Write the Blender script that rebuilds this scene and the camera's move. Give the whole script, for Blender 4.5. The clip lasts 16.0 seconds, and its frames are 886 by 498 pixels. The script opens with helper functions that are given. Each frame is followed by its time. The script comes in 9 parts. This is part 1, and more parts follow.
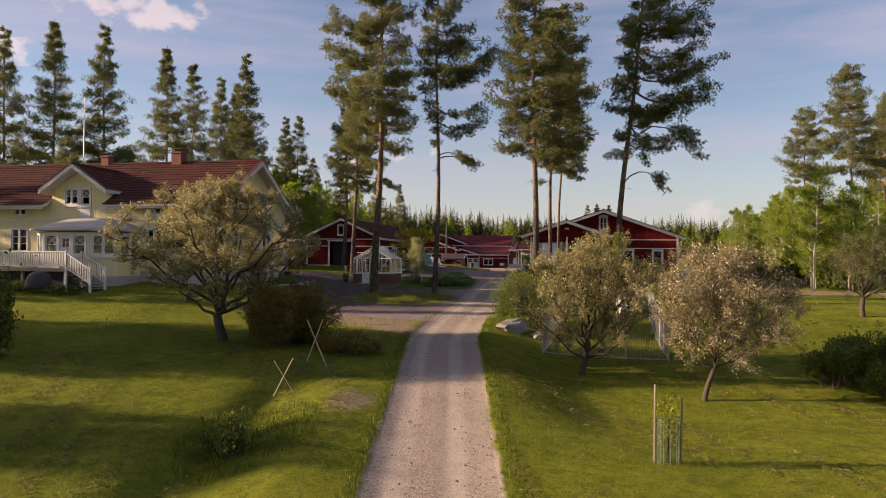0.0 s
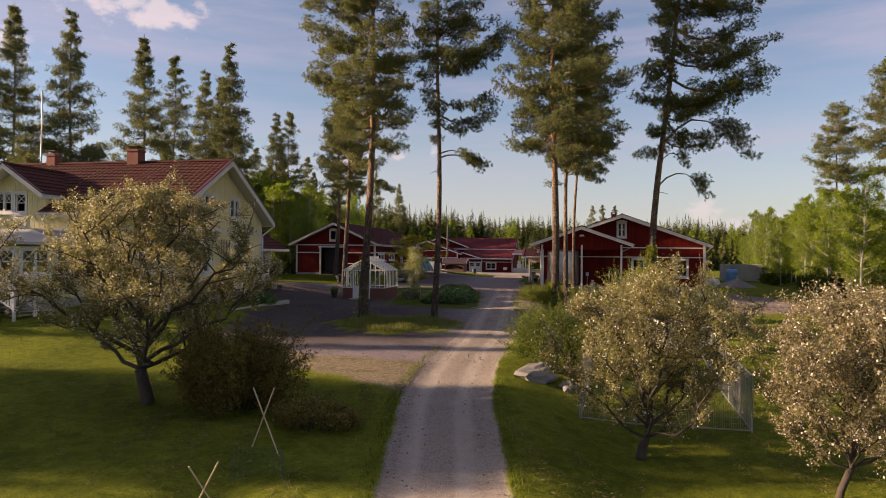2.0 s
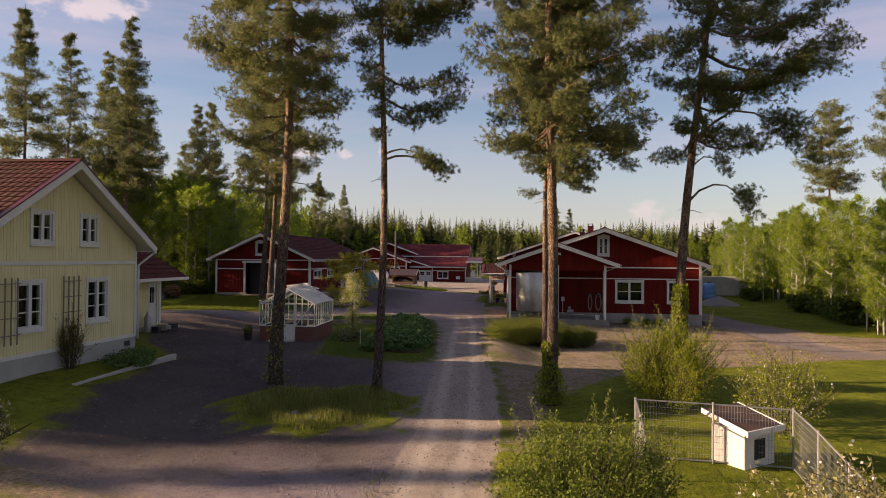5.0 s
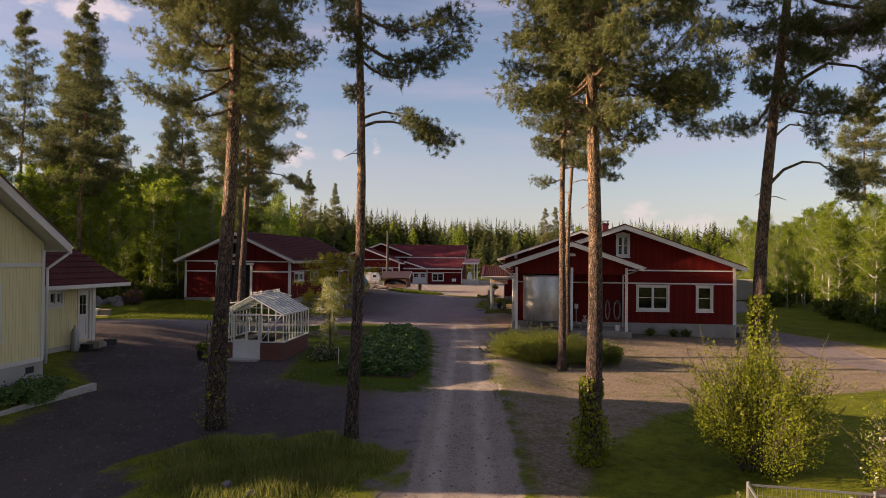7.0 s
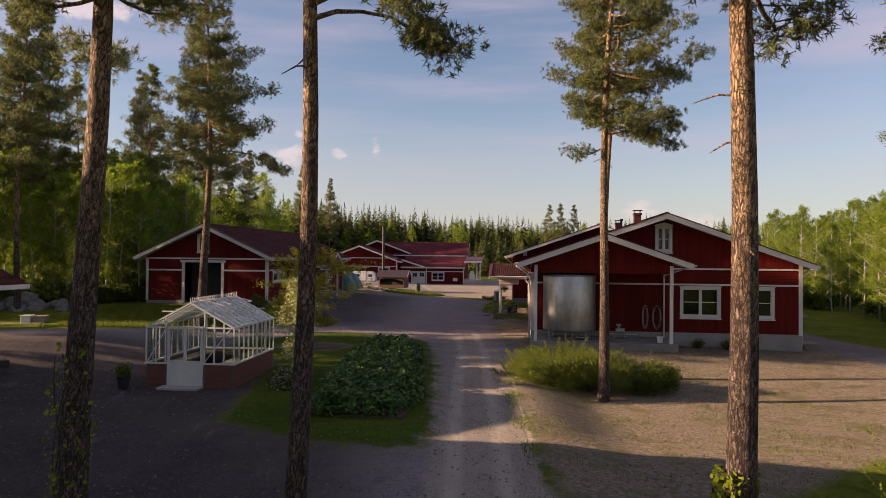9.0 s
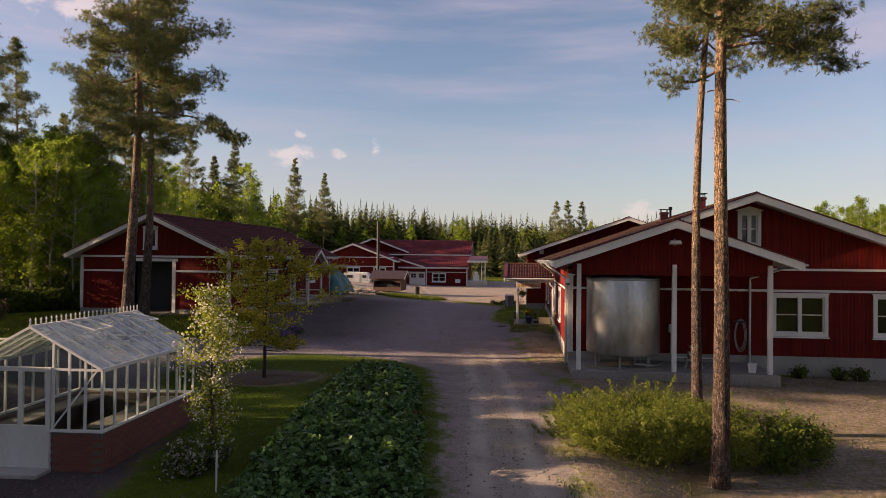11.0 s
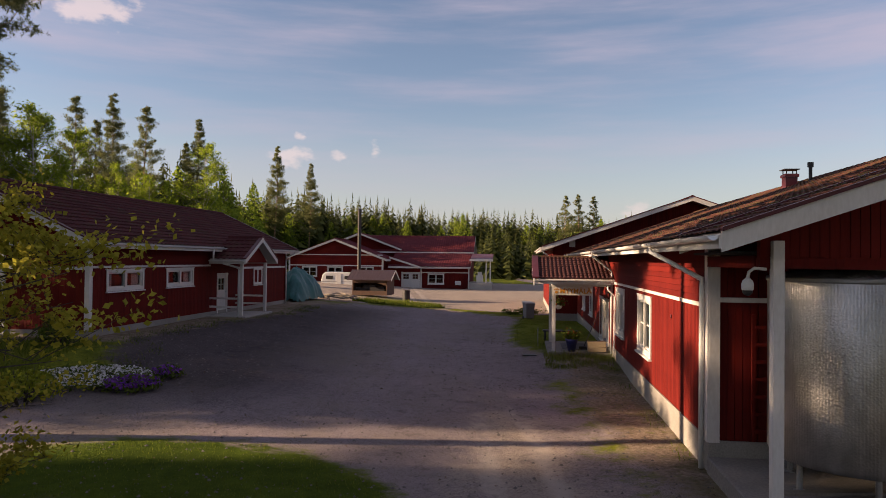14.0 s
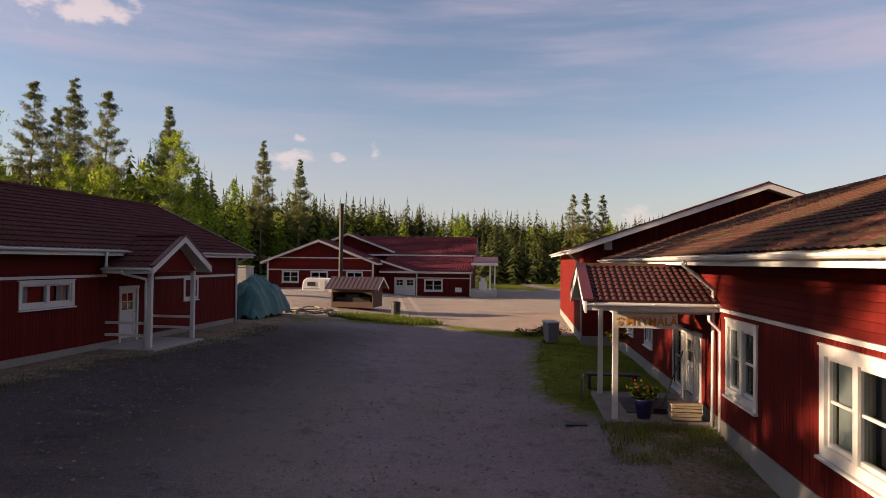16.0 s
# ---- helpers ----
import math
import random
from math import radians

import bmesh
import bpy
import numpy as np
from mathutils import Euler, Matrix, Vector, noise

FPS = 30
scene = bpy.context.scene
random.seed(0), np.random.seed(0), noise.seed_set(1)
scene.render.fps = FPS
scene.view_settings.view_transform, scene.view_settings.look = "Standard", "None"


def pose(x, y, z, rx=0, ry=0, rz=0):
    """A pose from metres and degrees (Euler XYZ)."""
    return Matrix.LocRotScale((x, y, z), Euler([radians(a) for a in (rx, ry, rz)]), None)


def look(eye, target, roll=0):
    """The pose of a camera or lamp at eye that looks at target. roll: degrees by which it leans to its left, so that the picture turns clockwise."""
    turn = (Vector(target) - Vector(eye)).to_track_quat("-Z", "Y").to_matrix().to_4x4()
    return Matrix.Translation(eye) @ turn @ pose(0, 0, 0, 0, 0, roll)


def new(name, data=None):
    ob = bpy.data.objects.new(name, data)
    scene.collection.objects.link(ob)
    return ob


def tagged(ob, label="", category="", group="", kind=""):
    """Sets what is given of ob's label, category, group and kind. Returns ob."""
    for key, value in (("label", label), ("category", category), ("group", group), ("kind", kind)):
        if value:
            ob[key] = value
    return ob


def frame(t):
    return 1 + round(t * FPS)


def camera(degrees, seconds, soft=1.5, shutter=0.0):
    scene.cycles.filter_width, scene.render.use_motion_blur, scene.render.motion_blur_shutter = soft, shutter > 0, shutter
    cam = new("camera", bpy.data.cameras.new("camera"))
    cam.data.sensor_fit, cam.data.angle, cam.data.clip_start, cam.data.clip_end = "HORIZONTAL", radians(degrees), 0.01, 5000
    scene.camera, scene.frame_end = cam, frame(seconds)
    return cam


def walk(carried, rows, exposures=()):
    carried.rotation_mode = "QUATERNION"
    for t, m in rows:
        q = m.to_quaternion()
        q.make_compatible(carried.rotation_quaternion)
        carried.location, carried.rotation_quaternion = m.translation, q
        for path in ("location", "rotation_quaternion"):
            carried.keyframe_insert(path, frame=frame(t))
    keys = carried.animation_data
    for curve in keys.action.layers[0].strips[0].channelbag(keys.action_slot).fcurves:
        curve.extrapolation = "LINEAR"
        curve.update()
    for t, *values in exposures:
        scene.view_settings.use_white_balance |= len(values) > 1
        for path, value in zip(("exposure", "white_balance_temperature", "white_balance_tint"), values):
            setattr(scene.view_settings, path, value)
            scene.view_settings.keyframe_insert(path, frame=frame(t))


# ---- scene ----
cam = camera(65.3, 16.0, soft=0.75)
METRES, EYE = 65.0, 2.33
ROWS = [
    (0.0, 0.0, 0.0, 0.0, -0.01, 0.78, -0.55),
    (0.5, 0.0, 0.02, 0.0035, 0.01, 0.76, -0.56),
    (1.0, 0.0001, 0.0435, 0.0069, 0.01, 0.74, -0.56),
    (1.5, -0.0006, 0.0683, 0.0099, 0.01, 0.73, -0.59),
    (2.0, -0.0012, 0.0966, 0.0138, 0.02, 0.72, -0.59),
    (2.5, -0.0018, 0.1226, 0.0178, 0.02, 0.73, -0.59),
    (3.0, -0.0018, 0.1505, 0.0233, -0.91, 0.72, -0.58),
    (3.5, -0.0019, 0.1763, 0.0283, -2.28, 0.72, -0.61),
    (4.0, -0.0018, 0.2044, 0.034, -3.21, 0.68, -0.57),
    (6.5, 0.0035, 0.3301, 0.0398, -4.74, 0.79, -0.56),
    (7.0, 0.0055, 0.3554, 0.0388, -4.73, 0.8, -0.56),
    (7.5, 0.0076, 0.3795, 0.0379, -4.72, 0.8, -0.55),
    (8.0, 0.0097, 0.4081, 0.037, -4.74, 0.81, -0.53),
    (8.5, 0.0113, 0.4376, 0.0364, -4.75, 0.77, -0.55),
    (9.0, 0.0131, 0.4726, 0.0363, -4.76, 0.73, -0.56),
    (11.5, 0.0242, 0.6542, 0.0326, -4.8, 0.76, -0.57),
    (12.0, 0.0279, 0.6919, 0.0308, -4.8, 0.78, -0.55),
    (12.5, 0.0309, 0.7277, 0.0296, -4.81, 0.83, -0.61),
    (13.0, 0.0349, 0.7672, 0.0289, -4.81, 0.84, -0.61),
    (13.5, 0.0389, 0.804, 0.0279, -4.82, 0.87, -0.65),
    (14.0, 0.0434, 0.8441, 0.0271, -4.84, 0.89, -0.64),
    (14.5, 0.0474, 0.8807, 0.0264, -4.84, 0.91, -0.67),
    (15.0, 0.0513, 0.9193, 0.0266, -4.85, 0.96, -0.7),
    (15.5, 0.055, 0.9546, 0.028, -4.86, 1.0, -0.65),
    (16.0, 0.0582, 0.994, 0.0302, -4.87, 1.06, -0.69),
]
walk(cam, [(t, pose(METRES * x, METRES * y, EYE + METRES * z, 90 + pitch, roll, yaw)) for t, x, y, z, yaw, pitch, roll in ROWS],
     exposures=[(0.0, 1.47, 7300, 26), (7.0, 1.47, 7300, 26), (14.0, 1.41, 7350, 25), (16.0, 1.41, 7350, 25)])

# ---- light: low evening sun from the left, clear sky with thin cloud ----
SUN_DIR = Vector((-1.0, 0.03, 0.275)).normalized()
sun_data = bpy.data.lights.new("sun", "SUN")
sun_data.energy, sun_data.angle, sun_data.color = 4.9, radians(0.6), (1.0, 0.79, 0.53)
sun = new("sun", sun_data)
sun.matrix_world = look(SUN_DIR * 100, (0, 0, 0))

world = bpy.data.worlds.new("evening_sky")
scene.world = world
world.use_nodes = True
wt = world.node_tree
for n in list(wt.nodes):
    wt.nodes.remove(n)


def wnode(kind, operation="", interpolation=""):
    n = wt.nodes.new(kind)
    if operation:
        n.operation = operation
    if interpolation:
        n.interpolation_type = interpolation
    return n


sky = wnode("ShaderNodeTexSky")
sky.sky_type, sky.sun_disc = "NISHITA", False
sky.sun_elevation = math.asin(SUN_DIR.z)
sky.sun_rotation = math.atan2(SUN_DIR.x, SUN_DIR.y)
sky.air_density, sky.dust_density, sky.ozone_density = 1.0, 0.45, 2.3
wcoord = wnode("ShaderNodeTexCoord")


def cloud_layer(scale, stretch, low, high, detail, offset):
    m = wnode("ShaderNodeMapping")
    m.inputs["Scale"].default_value = stretch
    m.inputs["Location"].default_value = offset
    wt.links.new(wcoord.outputs["Generated"], m.inputs["Vector"])
    n = wnode("ShaderNodeTexNoise")
    n.inputs["Scale"].default_value, n.inputs["Detail"].default_value, n.inputs["Roughness"].default_value = scale, detail, 0.55
    wt.links.new(m.outputs["Vector"], n.inputs["Vector"])
    r = wnode("ShaderNodeMapRange", interpolation="SMOOTHSTEP")
    r.inputs["From Min"].default_value, r.inputs["From Max"].default_value = low, high
    wt.links.new(n.outputs["Fac"], r.inputs["Value"])
    return r.outputs["Result"]


def wmath(op, a, b):
    n = wnode("ShaderNodeMath", operation=op)
    for i, v in enumerate((a, b)):
        if isinstance(v, (int, float)):
            n.inputs[i].default_value = v
        else:
            wt.links.new(v, n.inputs[i])
    return n.outputs[0]


def wmix(fac, a, b):
    n = wnode("ShaderNodeMix")
    n.data_type = "RGBA"
    for s, v in ((n.inputs[0], fac), (n.inputs[6], a), (n.inputs[7], b)):
        if isinstance(v, (int, float)):
            s.default_value = v
        elif isinstance(v, tuple):
            s.default_value = (*v, 1)
        else:
            wt.links.new(v, s)
    return n.outputs[2]


wsep = wnode("ShaderNodeSeparateXYZ")
wt.links.new(wcoord.outputs["Generated"], wsep.inputs[0])
wispy = cloud_layer(2.2, (0.8, 1.0, 7.0), 0.36, 0.72, 10.0, (0.3, 1.7, 0.2))
puffs = cloud_layer(34.0, (1.0, 1.0, 1.7), 0.22, 0.78, 5.0, (4.1, 0.4, 1.0))


def cloud_at(azimuth, height, wide, tall):
    """How near a direction lies to a single small cloud, 1 at its middle."""
    a, e = radians(azimuth), radians(height)
    mid = (math.sin(a) * math.cos(e), math.cos(a) * math.cos(e), math.sin(e))
    d = wnode("ShaderNodeVectorMath", "SUBTRACT")
    wt.links.new(wcoord.outputs["Generated"], d.inputs[0])
    d.inputs[1].default_value = mid
    s = wnode("ShaderNodeVectorMath", "MULTIPLY")
    wt.links.new(d.outputs[0], s.inputs[0])
    s.inputs[1].default_value = (1 / radians(wide), 1 / radians(wide), 1 / radians(tall))
    ln = wnode("ShaderNodeVectorMath", "LENGTH")
    wt.links.new(s.outputs[0], ln.inputs[0])
    r = wnode("ShaderNodeMapRange", interpolation="SMOOTHSTEP")
    r.inputs["From Min"].default_value, r.inputs["From Max"].default_value = 1.45, 0.0
    wt.links.new(ln.outputs["Value"], r.inputs["Value"])
    return r.outputs["Result"]


clouds = 0.0
for az, el, wide, tall in ((-29.0, 19.5, 6.5, 2.6), (-23.0, 18.0, 4.5, 2.2), (-33.0, 14.5, 3.0, 1.5), (-7.6, 8.2, 1.7, 1.1), (-3.8, 8.4, 0.9, 0.8), (-0.9, 9.0, 0.6, 0.8), (-7.0, 9.8, 0.7, 0.4), (20.5, 3.6, 2.0, 1.2), (24.0, 2.8, 3.2, 1.0)):
    clouds = wmath("MAXIMUM", clouds, cloud_at(az, el, wide, tall))
rising = wnode("ShaderNodeMapRange")
rising.inputs["From Min"].default_value, rising.inputs["From Max"].default_value = 0.0, 0.38
wt.links.new(wsep.outputs["Z"], rising.inputs["Value"])
SKY_GAIN = 0.057
gain = wnode("ShaderNodeVectorMath", operation="SCALE")
gain.inputs["Scale"].default_value = SKY_GAIN
wt.links.new(sky.outputs["Color"], gain.inputs[0])
tone = wmix(wmath("MULTIPLY", wispy, wmath("ADD", wmath("MULTIPLY", rising.outputs["Result"], 0.75), 0.10)), gain.outputs[0], (0.205, 0.200, 0.250))
ragged_cloud = wnode("ShaderNodeMapRange", interpolation="SMOOTHSTEP")
ragged_cloud.inputs["From Min"].default_value, ragged_cloud.inputs["From Max"].default_value = 0.30, 1.10
wt.links.new(wmath("ADD", clouds, wmath("MULTIPLY", wmath("SUBTRACT", puffs, 0.5), 1.15)), ragged_cloud.inputs["Value"])
tone = wmix(wmath("MULTIPLY", ragged_cloud.outputs["Result"], wmath("MULTIPLY", wmath("MINIMUM", wmath("MULTIPLY", clouds, 5.0), 1.0), 0.55)), tone, (0.36, 0.325, 0.315))
low_air = wnode("ShaderNodeMapRange", interpolation="SMOOTHSTEP")
low_air.inputs["From Min"].default_value, low_air.inputs["From Max"].default_value = 0.24, 0.0
wt.links.new(wsep.outputs["Z"], low_air.inputs["Value"])
tone = wmix(wmath("MULTIPLY", low_air.outputs["Result"], 0.55), tone, (0.178, 0.205, 0.218))
back = wnode("ShaderNodeBackground")
back.inputs["Strength"].default_value = 1.0
wt.links.new(tone, back.inputs["Color"])
wout = wnode("ShaderNodeOutputWorld")
wt.links.new(back.outputs[0], wout.inputs["Surface"])


# ---- materials ----
class Nodes:
    """Short forms for a node material."""

    def __init__(self, name):
        self.mat = bpy.data.materials.new(name)
        self.mat.use_nodes = True
        self.t = self.mat.node_tree
        self.bsdf = self.t.nodes["Principled BSDF"]
        self.out = self.t.nodes["Material Output"]
        self.co = self.t.nodes.new("ShaderNodeTexCoord")

    def n(self, kind, operation=""):
        node = self.t.nodes.new(kind)
        if operation:
            node.operation = operation
        return node

    def put(self, socket, v):
        if isinstance(v, tuple):
            socket.default_value = (*v, 1) if len(v) == 3 and socket.type == "RGBA" else v
        elif isinstance(v, (int, float)):
            socket.default_value = v
        else:
            self.t.links.new(v, socket)

    def coords(self, scale=(1, 1, 1), space="Object", rot=(0, 0, 0)):
        m = self.n("ShaderNodeMapping")
        m.inputs["Scale"].default_value = scale
        m.inputs["Rotation"].default_value = rot
        self.t.links.new(self.co.outputs[space], m.inputs["Vector"])
        return m.outputs["Vector"]

    def noise(self, scale, detail=4.0, rough=0.55, vec=None, warp=0.0):
        node = self.n("ShaderNodeTexNoise")
        node.inputs["Scale"].default_value, node.inputs["Detail"].default_value = scale, detail
        node.inputs["Roughness"].default_value, node.inputs["Distortion"].default_value = rough, warp
        self.t.links.new(vec if vec is not None else self.co.outputs["Object"], node.inputs["Vector"])
        return node.outputs["Fac"]

    def voronoi(self, scale, vec=None, out="Distance", feature="F1"):
        node = self.n("ShaderNodeTexVoronoi")
        node.feature = feature
        node.inputs["Scale"].default_value = scale
        self.t.links.new(vec if vec is not None else self.co.outputs["Object"], node.inputs["Vector"])
        return node.outputs[out]

    def step(self, v, a, b, lo=0.0, hi=1.0):
        node = self.n("ShaderNodeMapRange")
        node.interpolation_type = "SMOOTHSTEP"
        node.inputs["From Min"].default_value, node.inputs["From Max"].default_value = a, b
        node.inputs["To Min"].default_value, node.inputs["To Max"].default_value = lo, hi
        self.put(node.inputs["Value"], v)
        return node.outputs["Result"]

    def math(self, op, a, b=0.0):
        node = self.n("ShaderNodeMath", op)
        self.put(node.inputs[0], a)
        self.put(node.inputs[1], b)
        return node.outputs[0]

    def mix(self, fac, a, b, blend="MIX"):
        node = self.n("ShaderNodeMix")
        node.data_type, node.blend_type = "RGBA", blend
        self.put(node.inputs[0], fac)
        self.put(node.inputs[6], a)
        self.put(node.inputs[7], b)
        return node.outputs[2]

    def attr(self, name):
        node = self.n("ShaderNodeAttribute")
        node.attribute_name = name
        return node.outputs["Fac"]

    def island(self):
        return self.n("ShaderNodeNewGeometry").outputs["Random Per Island"]

    def piece(self):
        return self.n("ShaderNodeObjectInfo").outputs["Random"]

    def bump(self, height, strength, distance):
        node = self.n("ShaderNodeBump")
        node.inputs["Strength"].default_value, node.inputs["Distance"].default_value = strength, distance
        self.put(node.inputs["Height"], height)
        self.t.links.new(node.outputs["Normal"], self.bsdf.inputs["Normal"])

    def done(self, colour, rough=0.8, metal=0.0, spec=0.4):
        self.put(self.bsdf.inputs["Base Color"], colour)
        self.put(self.bsdf.inputs["Roughness"], rough)
        self.put(self.bsdf.inputs["Metallic"], metal)
        self.put(self.bsdf.inputs["Specular IOR Level"], spec)
        return self.mat


def surface(name, dark, light, fine=30.0, coarse=1.5, rough=0.75, bump=0.3, dist=0.004, metal=0.0, stretch=(1, 1, 1), spec=0.4, vary=0.35, island=False):
    """A worn surface: fine grain, broad staining, a little relief."""
    k = Nodes(name)
    v = k.coords(stretch)
    grain, broad = k.noise(fine, 5, 0.6, v), k.noise(coarse, 4, 0.55, v)
    f = k.math("ADD", k.math("MULTIPLY", grain, 0.5), k.math("MULTIPLY", broad, 0.5))
    if island:
        f = k.math("ADD", k.math("MULTIPLY", f, 0.6), k.math("MULTIPLY", k.math("ADD", k.island(), k.piece()), 0.2))
    c = k.mix(k.step(f, 0.5 - vary, 0.5 + vary), dark, light)
    if bump:
        k.bump(grain, bump, dist)
    return k.done(c, k.step(broad, 0.2, 0.8, max(0.05, rough - 0.12), min(1.0, rough + 0.1)), metal, spec)


def foliage(name, dark, light, see_through=0.35, rough=0.55):
    """Leaves: every leaf of its own tint, lit through from behind."""
    k = Nodes(name)
    f = k.math("ADD", k.math("MULTIPLY", k.island(), 0.55), k.math("MULTIPLY", k.piece(), 0.2))
    f = k.math("ADD", f, k.math("MULTIPLY", k.noise(0.9, 2), 0.4))
    c = k.mix(k.step(f, 0.15, 0.95), dark, light)
    k.done(c, rough, 0.0, 0.12)
    tr = k.n("ShaderNodeBsdfTranslucent")
    k.put(tr.inputs["Color"], c)
    mx = k.n("ShaderNodeMixShader")
    mx.inputs[0].default_value = see_through
    k.t.links.new(k.bsdf.outputs[0], mx.inputs[1])
    k.t.links.new(tr.outputs[0], mx.inputs[2])
    k.t.links.new(mx.outputs[0], k.out.inputs["Surface"])
    return k.mat


def red_paint(name, dark, light, rough=0.72):
    """Falu-red boards: each board its own tint, vertical grain, faded streaks."""
    k = Nodes(name)
    g = k.noise(22.0, 5, 0.65, k.coords((1, 1, 0.12)))
    b = k.noise(0.7, 4, 0.5)
    f = k.math("ADD", k.math("MULTIPLY", g, 0.35), k.math("MULTIPLY", b, 0.35))
    f = k.math("ADD", f, k.math("MULTIPLY", k.math("ADD", k.island(), k.piece()), 0.15))
    c = k.mix(k.step(f, 0.25, 0.75), dark, light)
    c = k.mix(k.step(k.noise(3.5, 5, 0.6, k.coords((1, 1, 0.3))), 0.66, 0.8, 0, 0.25), c, (0.30, 0.17, 0.14))
    k.bump(g, 0.35, 0.004)
    return k.done(c, rough, 0.0, 0.08)


def roof_tiles(name, dark, light, moss):
    k = Nodes(name)
    f = k.math("ADD", k.math("MULTIPLY", k.noise(7.0, 4), 0.6), k.math("MULTIPLY", k.noise(0.6, 3), 0.4))
    c = k.mix(k.step(f, 0.3, 0.7), dark, light)
    c = k.mix(k.step(k.noise(1.6, 6, 0.7), 0.48, 0.62, 0, moss), c, (0.062, 0.052, 0.024))
    c = k.mix(k.step(k.noise(11.0, 5, 0.7), 0.55, 0.68, 0, 0.55), c, (0.030, 0.020, 0.016))
    k.bump(k.noise(60.0, 4), 0.4, 0.004)
    return k.done(c, 0.85, 0.0, 0.12)


def glass_pane(name, tint=(0.75, 0.8, 0.8), haze=0.0):
    k = Nodes(name)
    clear, gloss, mx, fr = k.n("ShaderNodeBsdfTransparent"), k.n("ShaderNodeBsdfGlossy"), k.n("ShaderNodeMixShader"), k.n("ShaderNodeLayerWeight")
    clear.inputs["Color"].default_value = (*tint, 1)
    gloss.inputs["Roughness"].default_value = 0.02
    fr.inputs["Blend"].default_value = 0.5
    k.t.links.new(k.math("ADD", k.math("MULTIPLY", k.math("POWER", fr.outputs["Facing"], 5.0), 0.4), 0.03), mx.inputs[0])
    k.t.links.new(clear.outputs[0], mx.inputs[1])
    k.t.links.new(gloss.outputs[0], mx.inputs[2])
    top = mx
    # whitish diffuse film mixed in as a painted reflection of the sky
    if haze:
        film, veiled = k.n("ShaderNodeBsdfDiffuse"), k.n("ShaderNodeMixShader")
        film.inputs["Color"].default_value = (0.72, 0.74, 0.74, 1)
        k.t.links.new(k.step(k.noise(2.5, 5, 0.65), 0.25, 0.75, haze * 0.6, haze * 1.4), veiled.inputs[0])
        k.t.links.new(mx.outputs[0], veiled.inputs[1])
        k.t.links.new(film.outputs[0], veiled.inputs[2])
        top = veiled
    k.t.links.new(top.outputs[0], k.out.inputs["Surface"])
    return k.mat


RED = red_paint("red_board_paint", (0.068, 0.0066, 0.0060), (0.155, 0.0150, 0.0105))
RED_METAL = surface("red_sheet_metal", (0.055, 0.008, 0.012), (0.095, 0.014, 0.018), 40, 1.0, 0.45, 0.1, 0.002)
WHITE = surface("white_wood_paint", (0.47, 0.455, 0.42), (0.66, 0.65, 0.62), 26, 1.3, 0.55, 0.25, 0.002, stretch=(1, 1, 0.3))
WHITE_METAL = surface("white_coated_metal", (0.50, 0.50, 0.48), (0.68, 0.68, 0.66), 18, 1.2, 0.4, 0.1, 0.001)
YELLOW = surface("pale_yellow_board_paint", (0.57, 0.505, 0.265), (0.69, 0.615, 0.345), 24, 0.7, 0.7, 0.3, 0.003, stretch=(1, 1, 0.15), island=True)
CONCRETE = surface("weathered_concrete", (0.24, 0.23, 0.21), (0.42, 0.41, 0.38), 45, 1.0, 0.85, 0.5, 0.006)
PLINTH = surface("whitewashed_plinth", (0.22, 0.205, 0.18), (0.38, 0.36, 0.325), 40, 0.9, 0.85, 0.4, 0.006)
TILE_BROWN = roof_tiles("mossy_brown_roof_tile", (0.048, 0.019, 0.015), (0.105, 0.042, 0.030), 0.9)
TILE_CANOPY = roof_tiles("worn_maroon_roof_tile", (0.044, 0.017, 0.018), (0.090, 0.036, 0.034), 0.45)
TILE_RED = roof_tiles("red_clay_roof_tile", (0.050, 0.016, 0.015), (0.094, 0.029, 0.025), 0.35)
TILE_WORK = roof_tiles("wine_red_roof_sheet", (0.098, 0.018, 0.024), (0.155, 0.032, 0.039), 0.0)
TILE_DARK = roof_tiles("dark_red_roof_tile", (0.048, 0.013, 0.014), (0.092, 0.024, 0.025), 0.3)
GLASS = glass_pane("window_glass")
# near-black that stands in for shade in rooms, porch and under the terrace
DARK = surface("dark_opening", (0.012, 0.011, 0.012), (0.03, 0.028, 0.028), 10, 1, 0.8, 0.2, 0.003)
GREY_WOOD = surface("weathered_wood", (0.13, 0.11, 0.085), (0.30, 0.26, 0.20), 30, 2.0, 0.85, 0.5, 0.004, stretch=(1, 1, 0.2))
PALE_WOOD = surface("pale_raw_wood", (0.32, 0.25, 0.15), (0.50, 0.41, 0.27), 30, 2.0, 0.8, 0.4, 0.003)
BLACK = surface("black_plastic", (0.012, 0.012, 0.013), (0.03, 0.03, 0.032), 25, 2, 0.55, 0.1, 0.001)
GALV = surface("galvanised_wire", (0.22, 0.22, 0.215), (0.36, 0.36, 0.35), 40, 2, 0.5, 0.1, 0.001, metal=0.6)
BRICK = surface("red_brick", (0.115, 0.038, 0.028), (0.215, 0.074, 0.054), 40, 4, 0.85, 0.5, 0.004, island=True)
MORTAR = surface("grey_mortar", (0.085, 0.060, 0.050), (0.155, 0.115, 0.098), 60, 3, 0.9, 0.4, 0.003)
STONE = surface("grey_granite", (0.09, 0.088, 0.082), (0.23, 0.22, 0.205), 30, 3, 0.85, 0.6, 0.01)
SOIL = surface("bare_soil", (0.045, 0.026, 0.016), (0.112, 0.068, 0.042), 25, 2, 0.95, 0.7, 0.02)
